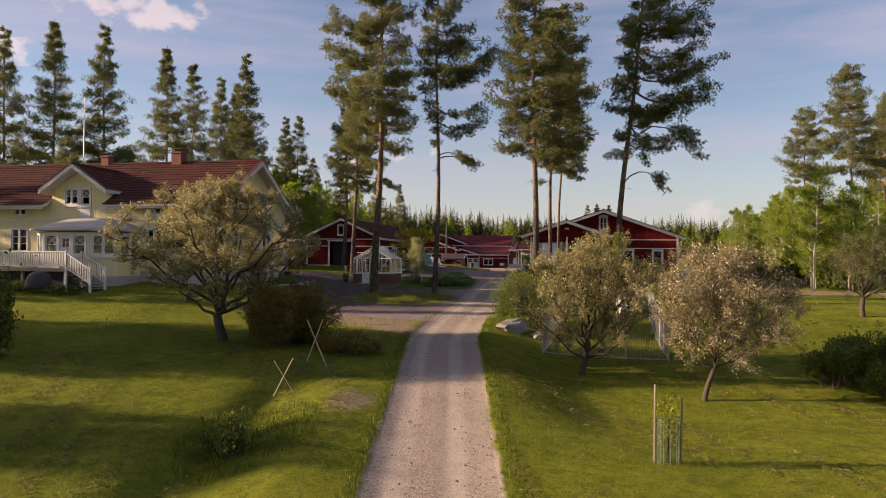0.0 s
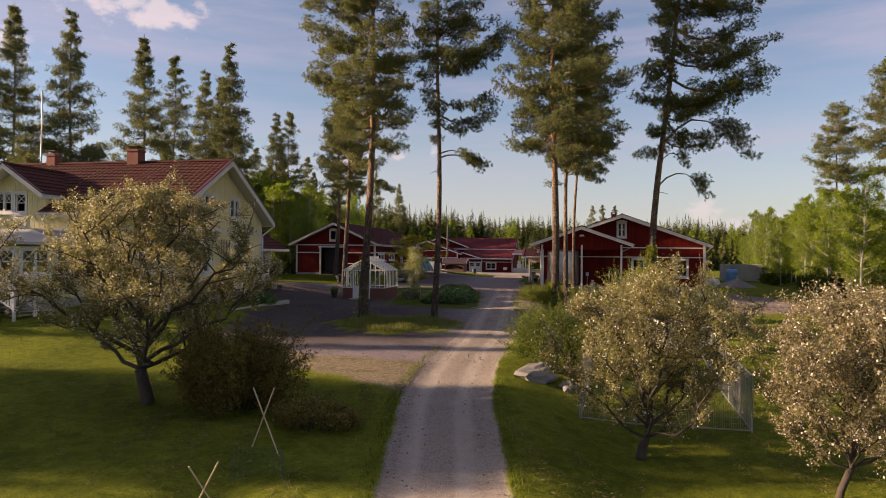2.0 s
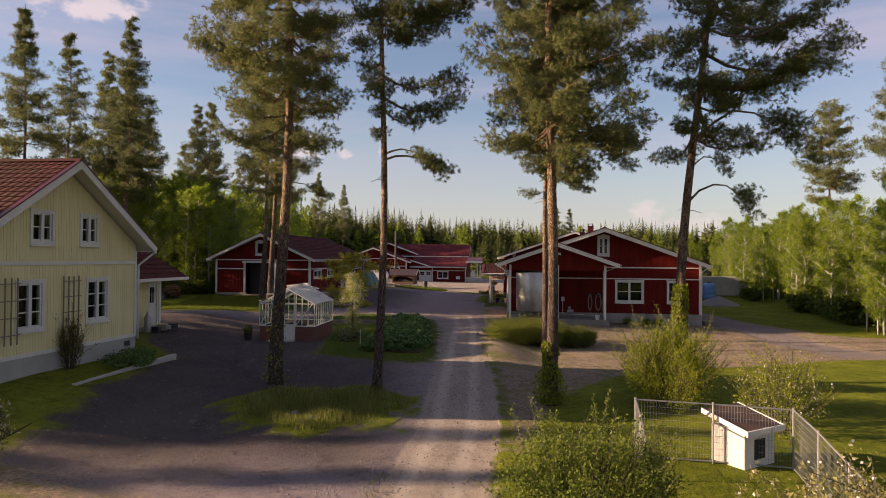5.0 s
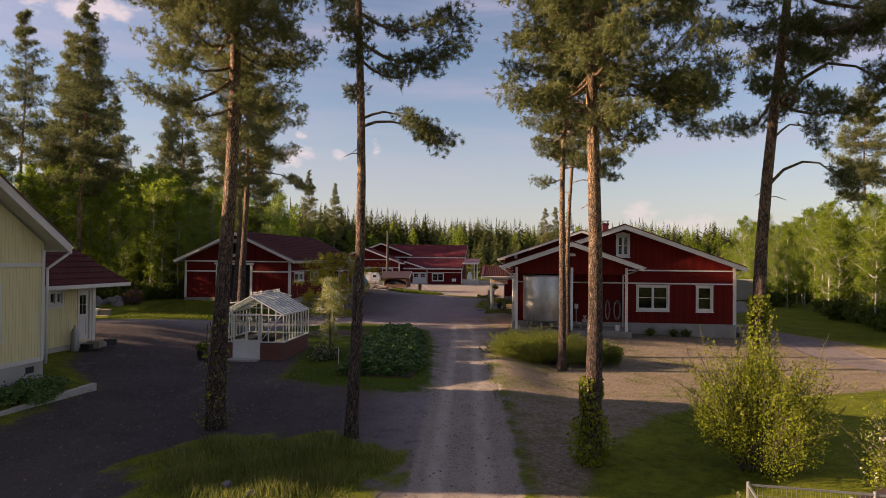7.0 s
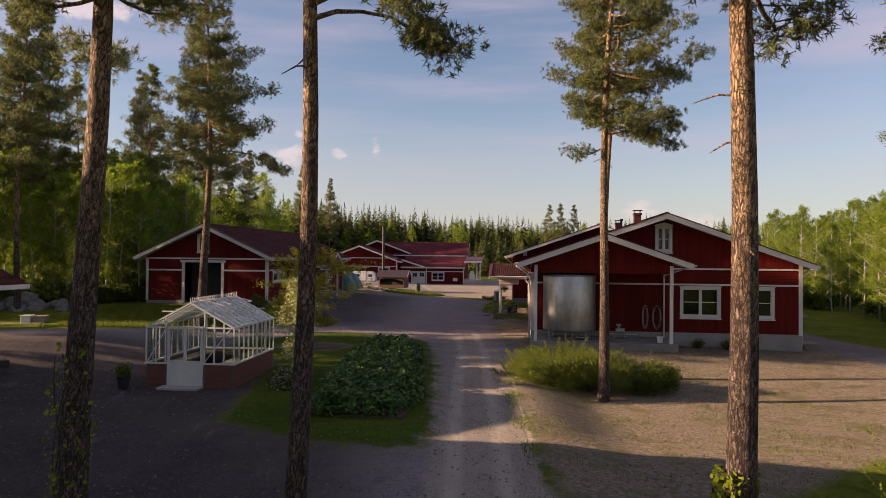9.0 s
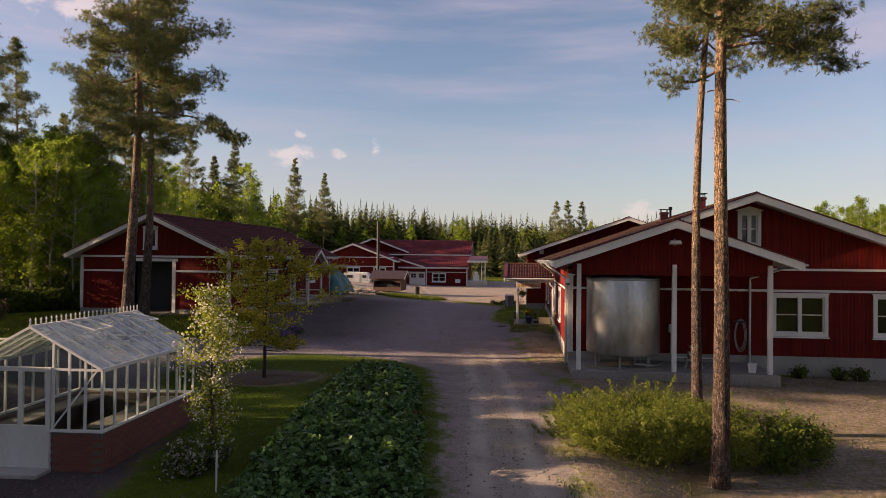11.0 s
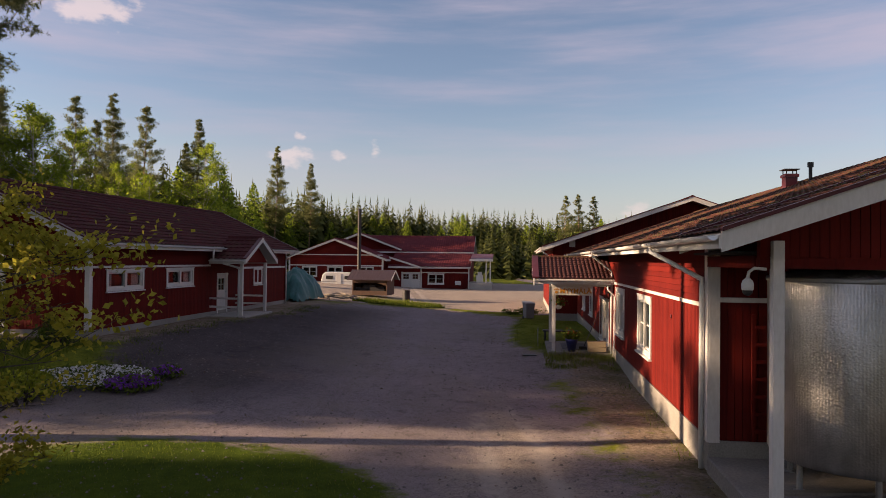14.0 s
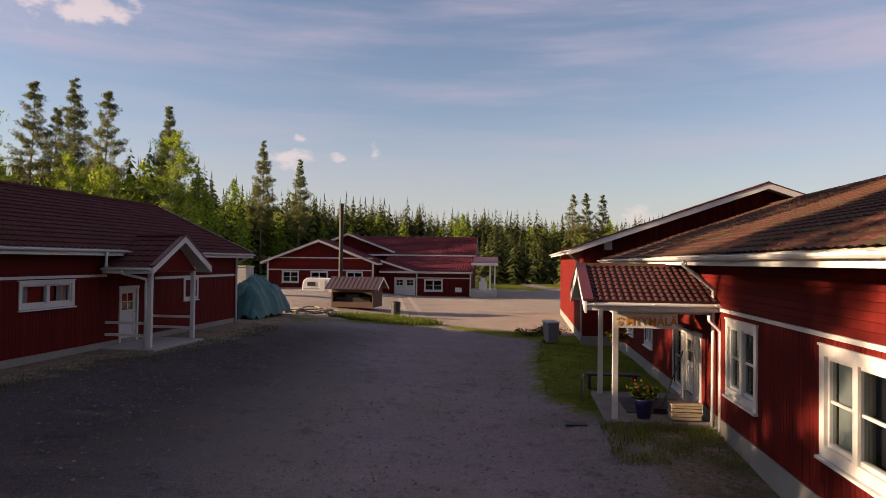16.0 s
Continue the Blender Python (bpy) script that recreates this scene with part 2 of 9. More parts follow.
NEEDLE = foliage("pine_needles", (0.046, 0.062, 0.023), (0.222, 0.238, 0.090), 0.38, 0.6)
NEEDLE_DARK = foliage("spruce_needles", (0.016, 0.027, 0.009), (0.105, 0.118, 0.030), 0.15, 0.6)
LEAF_BIRCH = foliage("young_birch_leaves", (0.092, 0.150, 0.014), (0.265, 0.345, 0.040), 0.65)
LEAF_GREEN = foliage("green_shrub_leaves", (0.045, 0.075, 0.010), (0.145, 0.185, 0.034), 0.4)
LEAF_APPLE = foliage("opening_apple_leaves", (0.118, 0.116, 0.034), (0.380, 0.350, 0.145), 0.55)
LEAF_SPIREA = foliage("spirea_leaves", (0.072, 0.100, 0.015), (0.190, 0.222, 0.040), 0.4)
LEAF_DARK = foliage("brownish_bush_leaves", (0.075, 0.062, 0.016), (0.220, 0.180, 0.050), 0.4)
LEAF_BRONZE = foliage("bronze_apple_leaves", (0.130, 0.112, 0.048), (0.360, 0.310, 0.160), 0.5)
LEAF_HOP = foliage("hop_leaves", (0.110, 0.140, 0.012), (0.260, 0.300, 0.030), 0.45)
LEAF_BED = foliage("rhubarb_like_leaves", (0.036, 0.086, 0.024), (0.130, 0.220, 0.062), 0.25, 0.35)
LEAF_MAPLE = foliage("maple_leaves", (0.190, 0.185, 0.016), (0.450, 0.400, 0.055), 0.65)
CURTAIN = surface("pale_curtain", (0.38, 0.37, 0.35), (0.60, 0.59, 0.56), 9, 1.5, 0.9, 0.6, 0.02, stretch=(6, 6, 0.2))
PLINTH = surface("dusty_plinth_concrete", (0.15, 0.14, 0.125), (0.33, 0.315, 0.285), 30, 1.1, 0.9, 0.6, 0.006)
SLAB = surface("stained_porch_concrete", (0.105, 0.096, 0.088), (0.28, 0.26, 0.235), 20, 1.2, 0.9, 0.6, 0.008)
BLOSSOM = foliage("white_blossom", (0.45, 0.42, 0.36), (0.70, 0.67, 0.61), 0.35)
GRASS = foliage("grass_blades", (0.042, 0.070, 0.008), (0.150, 0.185, 0.024), 0.4)
TALL_GRASS = foliage("tall_grass_blades", (0.060, 0.092, 0.014), (0.225, 0.245, 0.060), 0.45)
CLIPPING = foliage("dry_grass_clippings", (0.090, 0.075, 0.030), (0.300, 0.255, 0.120), 0.3)
LITTER = foliage("dead_leaf_litter", (0.026, 0.019, 0.012), (0.170, 0.118, 0.066), 0.1)
PURPLE = foliage("purple_flowers", (0.13, 0.03, 0.24), (0.30, 0.10, 0.46), 0.3)
WHITE_FLOWER = foliage("white_flowers", (0.5, 0.5, 0.48), (0.75, 0.75, 0.72), 0.3)
RED_FLOWER = foliage("red_flowers", (0.35, 0.02, 0.02), (0.55, 0.05, 0.04), 0.3)
BARK_GREY = surface("grey_bark", (0.022, 0.017, 0.013), (0.080, 0.064, 0.050), 14, 2, 0.9, 0.8, 0.02, stretch=(1, 1, 0.35))
BARK_BIRCH = surface("white_birch_bark", (0.15, 0.14, 0.12), (0.40, 0.385, 0.35), 6, 2.5, 0.8, 0.3, 0.004, stretch=(1, 1, 2.5))


def make_pine_bark():
    """Pine bark: dark plates low down, flaking orange higher up."""
    k = Nodes("pine_bark")
    v = k.coords((1, 1, 0.30))
    wob = k.n("ShaderNodeVectorMath", "ADD")
    k.t.links.new(v, wob.inputs[0])
    k.t.links.new(k.math("MULTIPLY", k.noise(9.0, 5, 0.7), 0.22), wob.inputs[1])
    plates = k.voronoi(21.0, wob.outputs[0], "Distance", "DISTANCE_TO_EDGE")
    sep = k.n("ShaderNodeSeparateXYZ")
    k.t.links.new(k.co.outputs["Object"], sep.inputs[0])
    up = k.step(k.math("ADD", sep.outputs["Z"], k.math("MULTIPLY", k.noise(1.1, 4), 4.0)), 5.2, 9.0)
    grain = k.step(k.math("ADD", k.math("MULTIPLY", k.noise(30.0, 6, 0.75, v), 0.6), k.math("MULTIPLY", k.noise(10.0, 4, 0.65, v), 0.4)), 0.38, 0.62)
    low = k.mix(grain, (0.026, 0.018, 0.017), (0.265, 0.196, 0.168))
    high = k.mix(grain, (0.200, 0.120, 0.074), (0.640, 0.440, 0.275))
    c = k.mix(up, low, high)
    c = k.mix(k.math("MULTIPLY", k.step(plates, 0.03, 0.22, 0.94, 0.0), k.step(k.noise(9.0, 5, 0.7), 0.30, 0.50)), c, (0.03, 0.02, 0.015))
    k.bump(k.math("ADD", k.step(plates, 0.0, 0.25), k.math("MULTIPLY", grain, 0.5)), 0.9, 0.03)
    return k.done(c, 0.9, 0.0, 0.2)


PINE_BARK = make_pine_bark()


def make_steel():
    """Worn stainless jacket with faint vertical ribs and hammered dents."""
    k = Nodes("worn_stainless_steel")
    sep = k.n("ShaderNodeSeparateXYZ")
    k.t.links.new(k.co.outputs["Object"], sep.inputs[0])
    turn = k.math("ARCTAN2", sep.outputs["Y"], sep.outputs["X"])
    ribs = k.math("SINE", k.math("MULTIPLY", turn, 190.0))
    sheets = k.math("SINE", k.math("ADD", k.math("MULTIPLY", turn, 9.0), k.math("MULTIPLY", k.noise(0.8, 2), 2.0)))
    dents = k.math("ADD", k.voronoi(34.0, None, "Distance", "SMOOTH_F1"), k.math("MULTIPLY", k.noise(5.0, 3, 0.5), 0.8))
    stain = k.noise(2.2, 5, 0.6, k.coords((1, 1, 0.5)))
    c = k.mix(k.step(stain, 0.3, 0.75), (0.36, 0.35, 0.335), (0.62, 0.61, 0.59))
    k.bump(k.math("ADD", k.math("ADD", k.math("MULTIPLY", ribs, 0.22), k.math("MULTIPLY", sheets, 0.6)), k.math("MULTIPLY", dents, 0.9)), 0.55, 0.010)
    return k.done(c, k.step(stain, 0.2, 0.8, 0.30, 0.50), 0.95, 0.5)


STEEL = make_steel()


def make_ground():
    """Lawn, bare earth and gravel, blended by how far a place lies inside each."""
    k = Nodes("ground_cover")
    v = k.co.outputs["Object"]
    ragged = k.math("ADD", k.math("MULTIPLY", k.math("SUBTRACT", k.noise(1.3, 5, 0.6), 0.5), 1.2), k.math("MULTIPLY", k.math("SUBTRACT", k.noise(7.0, 4, 0.6), 0.5), 0.5))
    # lawn
    g1, g2, g3 = k.noise(55.0, 4, 0.7), k.noise(3.2, 5, 0.65), k.noise(0.35, 4, 0.6)
    f = k.math("ADD", k.math("MULTIPLY", g1, 0.45), k.math("ADD", k.math("MULTIPLY", g2, 0.35), k.math("MULTIPLY", g3, 0.3)))
    lawn = k.mix(k.step(f, 0.34, 0.74), (0.042, 0.062, 0.007), (0.205, 0.228, 0.026))
    lawn = k.mix(k.step(k.noise(17.0, 5, 0.75), 0.52, 0.64, 0, 0.65), lawn, (0.030, 0.042, 0.008))
    lawn = k.mix(k.step(k.noise(2.1, 6, 0.7), 0.60, 0.72, 0, 0.6), lawn, (0.13, 0.11, 0.045))
    lawn = k.mix(k.step(k.noise(1.1, 6, 0.72), 0.52, 0.68, 0, 0.55), lawn, (0.040, 0.070, 0.008))
    lawn = k.mix(k.step(k.noise(5.5, 5, 0.75), 0.62, 0.70, 0, 0.7), lawn, (0.085, 0.062, 0.030))
    lawn = k.mix(k.math("MULTIPLY", k.attr("rich"), 0.9), lawn, k.mix(k.step(f, 0.3, 0.8), (0.020, 0.042, 0.005), (0.080, 0.125, 0.012)))
    # earth
    e1 = k.noise(9.0, 6, 0.7)
    earth = k.mix(k.step(e1, 0.3, 0.7), (0.140, 0.110, 0.085), (0.315, 0.252, 0.195))
    earth = k.mix(k.step(k.noise(2.6, 7, 0.75), 0.52, 0.66, 0, 0.65), earth, lawn)
    earth = k.mix(k.step(k.noise(0.75, 6, 0.7), 0.50, 0.62, 0, 0.6), earth, k.mix(g1, (0.070, 0.062, 0.026), (0.165, 0.150, 0.060)))
    earth = k.mix(k.step(k.noise(26.0, 4, 0.75), 0.60, 0.68, 0, 0.6), earth, (0.060, 0.042, 0.026))
    earth = k.mix(k.step(k.noise(38.0, 3, 0.7), 0.62, 0.69, 0, 0.6), earth, (0.33, 0.275, 0.215))
    earth = k.mix(k.step(k.noise(4.2, 7, 0.8), 0.56, 0.66, 0, 0.55), earth, (0.088, 0.066, 0.044))
    # gravel
    s1 = k.voronoi(58.0, None, "Color")
    s2 = k.n("ShaderNodeSeparateColor")
    k.t.links.new(s1, s2.inputs[0])
    s3 = k.noise(0.5, 5, 0.6)
    gv = k.math("ADD", k.math("MULTIPLY", s2.outputs[0], 0.42), k.math("ADD", k.math("MULTIPLY", s3, 0.45), k.math("MULTIPLY", k.noise(6.0, 6, 0.7), 0.35)))
    gravel = k.mix(k.step(gv, 0.25, 0.8), (0.142, 0.119, 0.101), (0.325, 0.280, 0.240))
    yard = k.mix(k.step(gv, 0.25, 0.8), (0.098, 0.083, 0.087), (0.265, 0.227, 0.236))
    # darker gravel by the farmhouse; beside the barn its shade painted into the colour
    dark_gravel_shade = k.attr("dark_gravel_shade")
    yard = k.mix(k.math("MULTIPLY", dark_gravel_shade, 0.85), yard, k.mix(k.step(gv, 0.25, 0.8), (0.018, 0.0150, 0.0160), (0.052, 0.043, 0.044)))
    yard = k.mix(k.step(k.noise(0.22, 5, 0.65, k.coords((1, 0.45, 1))), 0.42, 0.64, 0, 0.55), yard, k.mix(k.math("MULTIPLY", dark_gravel_shade, 0.7), k.mix(g1, (0.13, 0.112, 0.092), (0.25, 0.215, 0.18)), (0.054, 0.046, 0.040)))
    yard = k.mix(k.step(k.noise(1.6, 7, 0.78), 0.54, 0.66, 0, 0.42), yard, (0.030, 0.025, 0.026))
    yard = k.mix(k.step(k.noise(0.9, 6, 0.75, k.coords((1.0, 0.3, 1))), 0.58, 0.70, 0, 0.45), yard, k.mix(g1, (0.115, 0.100, 0.095), (0.215, 0.190, 0.180)))
    yard = k.mix(k.step(k.noise(34.0, 3, 0.7), 0.64, 0.70, 0, 0.6), yard, (0.165, 0.146, 0.140))
    leaf_litter = k.step(k.noise(14.0, 3, 0.7), 0.64, 0.70, 0, 0.45)
    yard = k.mix(leaf_litter, yard, (0.13, 0.085, 0.05))
    track = k.attr("track")
    smooth_track = k.step(k.math("ADD", track, k.math("MULTIPLY", ragged, 0.3)), 0.25, 0.85)
    gravel = k.mix(k.math("MULTIPLY", smooth_track, 0.8), gravel, k.mix(k.noise(3.0, 6, 0.7), (0.31, 0.270, 0.23), (0.455, 0.405, 0.350)))
    gravel = k.mix(k.step(k.noise(17.0, 4, 0.7), 0.64, 0.72, 0, 0.4), gravel, (0.12, 0.10, 0.08))
    c = k.mix(k.step(k.math("ADD", k.attr("earth"), ragged), -0.25, 0.35), lawn, earth)
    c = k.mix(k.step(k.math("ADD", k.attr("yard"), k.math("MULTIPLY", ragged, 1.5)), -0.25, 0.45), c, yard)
    c = k.mix(k.step(k.math("ADD", k.math("MAXIMUM", k.attr("drive"), k.attr("pale")), k.math("MULTIPLY", ragged, 0.28)), -0.06, 0.1), c, gravel)
    hard = k.step(k.math("MAXIMUM", k.attr("yard"), k.attr("drive")), -0.05, 0.1)
    rel = k.mix(hard, k.math("ADD", g1, k.math("MULTIPLY", g2, 1.5)), k.math("ADD", k.math("MULTIPLY", k.voronoi(58.0), 0.18), k.math("MULTIPLY", k.noise(11.0, 6, 0.75), 0.6)))
    k.bump(rel, 0.8, 0.045)
    return k.done(c, 0.95, 0.0, 0.04)


GROUND = make_ground()

# ---- mesh tools ----
IDENT = Matrix.Identity(4)


class Shape:
    """Collects solids into one mesh, through a placing matrix."""

    def __init__(self, at=IDENT):
        self.v, self.f, self.at = [], [], at

    def add(self, pts, faces):
        b = len(self.v)
        self.v += [tuple(self.at @ Vector(p)) for p in pts]
        self.f += [tuple(b + i for i in f) for f in faces]
        return self

    def hexa(self, a):
        """Eight corners: bottom ring, then top ring."""
        return self.add(a, [(3, 2, 1, 0), (4, 5, 6, 7), (0, 1, 5, 4), (1, 2, 6, 5), (2, 3, 7, 6), (3, 0, 4, 7)])

    def box(self, x0, x1, y0, y1, z0, z1):
        return self.hexa([(x0, y0, z0), (x1, y0, z0), (x1, y1, z0), (x0, y1, z0), (x0, y0, z1), (x1, y0, z1), (x1, y1, z1), (x0, y1, z1)])

    def beam(self, p, q, w, h, up=(0, 0, 1)):
        """A bar of w by h from p to q; h lies along up."""
        p, q = Vector(p), Vector(q)
        d = (q - p).normalized()
        s = d.cross(Vector(up))
        s = s.normalized() if s.length > 1e-6 else Vector((1, 0, 0))
        n = s.cross(d).normalized()
        s, n = s * w / 2, n * h / 2
        return self.hexa([p - s - n, p + s - n, q + s - n, q - s - n, p - s + n, p + s + n, q + s + n, q - s + n])

    def prism(self, poly, y0, y1):
        """A polygon in x, z pushed along y."""
        k = len(poly)
        pts = [(x, y0, z) for x, z in poly] + [(x, y1, z) for x, z in poly]
        return self.add(pts, [tuple(range(k)), tuple(range(2 * k - 1, k - 1, -1))] + [((i + 1) % k, i, k + i, k + (i + 1) % k) for i in range(k)])

    def prism_z(self, poly, z0, z1):
        """A polygon in x, y pushed up along z."""
        k = len(poly)
        pts = [(x, y, z0) for x, y in poly] + [(x, y, z1) for x, y in poly]
        return self.add(pts, [tuple(range(k - 1, -1, -1)), tuple(range(k, 2 * k))] + [(i, (i + 1) % k, k + (i + 1) % k, k + i) for i in range(k)])

    def ring(self, x0, x1, y0, y1, z0, z1, side, top, foot):
        """A rectangular frame in one piece, open in the middle."""
        a, b, c, d = x0 + side, x1 - side, z0 + foot, z1 - top
        pts = [(x, y, z) for y in (y0, y1) for x, z in ((x0, z0), (x1, z0), (x1, z1), (x0, z1), (a, c), (b, c), (b, d), (a, d))]
        faces = []
        for i in range(4):
            j = (i + 1) % 4
            faces += [(i, j, 4 + j, 4 + i), (8 + j, 8 + i, 12 + i, 12 + j), (j, i, 8 + i, 8 + j), (4 + i, 4 + j, 12 + j, 12 + i)]
        return self.add(pts, faces)

    def tube(self, pts, radii, n=8, caps=True):
        pts = [Vector(p) for p in pts]
        if isinstance(radii, (int, float)):
            radii = [radii] * len(pts)
        ring, faces = [], []
        side = None
        for i, p in enumerate(pts):
            d = (pts[min(i + 1, len(pts) - 1)] - pts[max(i - 1, 0)]).normalized()
            if side is None:
                side = d.orthogonal().normalized()
            side = (side - d * side.dot(d)).normalized()
            other = d.cross(side)
            for j in range(n):
                a = 2 * math.pi * j / n
                ring.append(p + (side * math.cos(a) + other * math.sin(a)) * radii[i])
        for i in range(len(pts) - 1):
            for j in range(n):
                faces.append((i * n + j, i * n + (j + 1) % n, (i + 1) * n + (j + 1) % n, (i + 1) * n + j))
        if caps:
            faces.append(tuple(range(n - 1, -1, -1)))
            faces.append(tuple(range((len(pts) - 1) * n, len(pts) * n)))
        return self.add(ring, faces)

    def lathe(self, profile, n=16, centre=(0, 0, 0)):
        """Radius and height pairs turned round the z axis."""
        c, k = Vector(centre), len(profile)
        pts = [c + Vector((r * math.cos(2 * math.pi * j / n), r * math.sin(2 * math.pi * j / n), z)) for r, z in profile for j in range(n)]
        faces = [(i * n + j, i * n + (j + 1) % n, (i + 1) * n + (j + 1) % n, (i + 1) * n + j) for i in range(k - 1) for j in range(n)]
        faces += [tuple(range(n - 1, -1, -1)), tuple(range((k - 1) * n, k * n))]
        return self.add(pts, faces)

    def mesh(self, name, material, bevel=0.0, smooth=False):
        me = bpy.data.meshes.new(name)
        me.from_pydata(self.v, [], self.f)
        if bevel:
            bm = bmesh.new()
            bm.from_mesh(me)
            bmesh.ops.bevel(bm, geom=bm.edges[:], offset=bevel, segments=1, affect="EDGES", clamp_overlap=True)
            bm.to_mesh(me)
            bm.free()
        if smooth:
            me.polygons.foreach_set("use_smooth", [True] * len(me.polygons))
        me.materials.append(material)
        me.update()
        return me


def array_mesh(name, verts, faces, material, smooth=False):
    """A mesh from arrays whose faces all have as many corners."""
    verts, faces = np.asarray(verts, dtype=np.float32), np.asarray(faces, dtype=np.int32)
    me = bpy.data.meshes.new(name)
    k = faces.shape[1]
    me.vertices.add(len(verts))
    me.vertices.foreach_set("co", verts.ravel())
    me.loops.add(faces.size)
    me.loops.foreach_set("vertex_index", faces.ravel())
    me.polygons.add(len(faces))
    me.polygons.foreach_set("loop_start", np.arange(0, faces.size, k, dtype=np.int32))
    me.polygons.foreach_set("loop_total", np.full(len(faces), k, dtype=np.int32))
    if smooth:
        me.polygons.foreach_set("use_smooth", np.ones(len(faces), dtype=bool))
    me.materials.append(material)
    me.update(calc_edges=True)
    return me


def hang(name, mesh, parent=None, at=None, label=""):
    ob = new(name, mesh)
    if parent is not None:
        ob.parent = parent
    if at is not None:
        ob.matrix_basis = at
    if label:
        ob["label"] = label
    return ob


def part(name, shape, material, parent, label="", bevel=0.0, smooth=False):
    return hang(name, shape.mesh(name, material, bevel, smooth), parent, None, label)


def thing(name, at, label, category, group="", kind=""):
    ob = new(name)
    ob.empty_display_size = 0.2
    ob.matrix_basis = at
    return tagged(ob, label, category, group, kind)


def solid(name, shape, material, at, label, category, group="", kind="", bevel=0.0, smooth=False):
    """A thing of one mesh."""
    ob = hang(name, shape.mesh(name, material, bevel, smooth), None, at)
    return tagged(ob, label, category, group, kind)


# ---- the lie of the land ----
def ease(v, a, b):
    t = np.clip((np.asarray(v, dtype=float) - a) / (b - a), 0, 1)
    return t * t * (3 - 2 * t)


def land(x, y):
    """Height of the ground: rising from the road's start, higher on the house's side and by the barn."""
    x, y = np.asarray(x, dtype=float), np.asarray(y, dtype=float)
    z = np.interp(y, [-60, 0, 12, 20, 24, 41, 60, 90, 400, 1600], [-4.0, -2.3, -1.55, -0.95, -0.62, 0.18, 0.40, 0.50, 1.0, 6.0])
    z = z + 0.80 * (1 - ease(x, -5.0, 9.0)) * ease(y, 64, 80)
    z = z + 0.75 * (1 - ease(x, -14.0, -6.0)) * ease(y, 24, 40) * (1 - ease(y, 62, 74))
    z = z - 0.30 * ease(x, 9, 24) * ease(y, 44, 60) * (1 - ease(y, 85, 110))
    beside = x - np.interp(y, [p[0] for p in DRIVE_LINE], [p[1] for p in DRIVE_LINE])
    z = z - 0.52 * ease(beside, 1.3, 4.4) * (ease(y, 12, 18) * (1 - ease(y, 27.5, 33)) + (1 - 0.5 * ease(x, 13, 22)) * ease(y, 43, 51) * (1 - ease(y, 56.5, 62.5)))
    z = z + 0.16 * ease(x, 6.8, 9.0) * ease(y, 74, 79) * (1 - ease(y, 90, 96)) * (1 - ease(x, 16, 22))
    z = z + 0.10 * np.sin(x * 0.23 + 1.0) * np.cos(y * 0.19) * (1 - ease(np.abs(x - 1.0), 3.0, 1.0)) * (1 - ease(y, 30, 44)) * ease(np.abs(x - 1.0), 1.5, 5.0)
    z = z - 0.26 * np.exp(-((x + 4.5 - 0.06 * (y - 14)) / 0.75) ** 2) * (1 - ease(y, 18, 21.5)) * ease(y, 7, 10)
    z = z + 0.14 * np.exp(-((x + 2.6) / 0.9) ** 2) * (1 - ease(y, 17, 20)) * ease(y, 7, 10)
    return z


def ground_z(x, y):
    return float(land(x, y))


def inside(px, py, poly):
    """How far points lie inside a polygon, in metres (negative: outside)."""
    best, odd = np.full(px.shape, 1e9), np.zeros(px.shape, dtype=bool)
    for (ax, ay), (bx, by) in zip(poly, poly[1:] + poly[:1]):
        ex, ey = bx - ax, by - ay
        t = np.clip(((px - ax) * ex + (py - ay) * ey) / (ex * ex + ey * ey), 0, 1)
        best = np.minimum(best, np.hypot(px - ax - t * ex, py - ay - t * ey))
        if ey:
            odd ^= ((ay > py) != (by > py)) & (px < ex * (py - ay) / ey + ax)
    return np.where(odd, best, -best)


DRIVE_LINE = [(-60, -2.0), (0, -0.35), (11, -0.17), (17.5, -0.06), (25, 0.03), (28.4, 0.38), (32, 0.95), (36.6, 1.95), (46.3, 3.1), (57, 4.35), (62, 5.0), (70, 5.6), (95, 6.0)]
YARD = [(0.6, 29.5), (-5, 31.3), (-9.2, 33.8), (-9.7, 40), (-9.3, 47), (-11.6, 50), (-13.2, 56), (-16, 60), (-34, 62.5), (-34, 66), (-15, 67), (-8.5, 69.5), (-4.8, 74.5), (-6.0, 78), (-5.5, 82), (-3.7, 87.6), (-2.2, 92),
        (-1.9, 98), (0.5, 103), (7, 104.5), (11.4, 98), (9.4, 90), (8.3, 84), (9.0, 80.6), (10.9, 79.0), (9.7, 73), (8.4, 66.5), (7.6, 62), (6.0, 59), (4.8, 50), (3.4, 38), (2.2, 31)]
FAR_YARD = [(-12, 110), (-1, 104), (8, 105), (13, 100), (22, 104), (30, 118), (36, 150), (18, 160), (-16, 141)]
LAWN = [(-3.4, 49.9), (-2.2, 48.6), (-0.75, 47.8), (0.9, 47.1), (1.65, 47.2), (2.15, 49.5), (2.45, 53.0), (2.9, 60), (3.1, 64.4), (2.85, 66.0), (1.95, 67.4), (0.6, 68.3), (-1.1, 68.75), (-2.9, 68.5), (-4.1, 67.7), (-5.0, 66.8), (-6.2, 65.3), (-5.8, 62.5), (-3.5, 60.5), (-3.4, 54.5)]
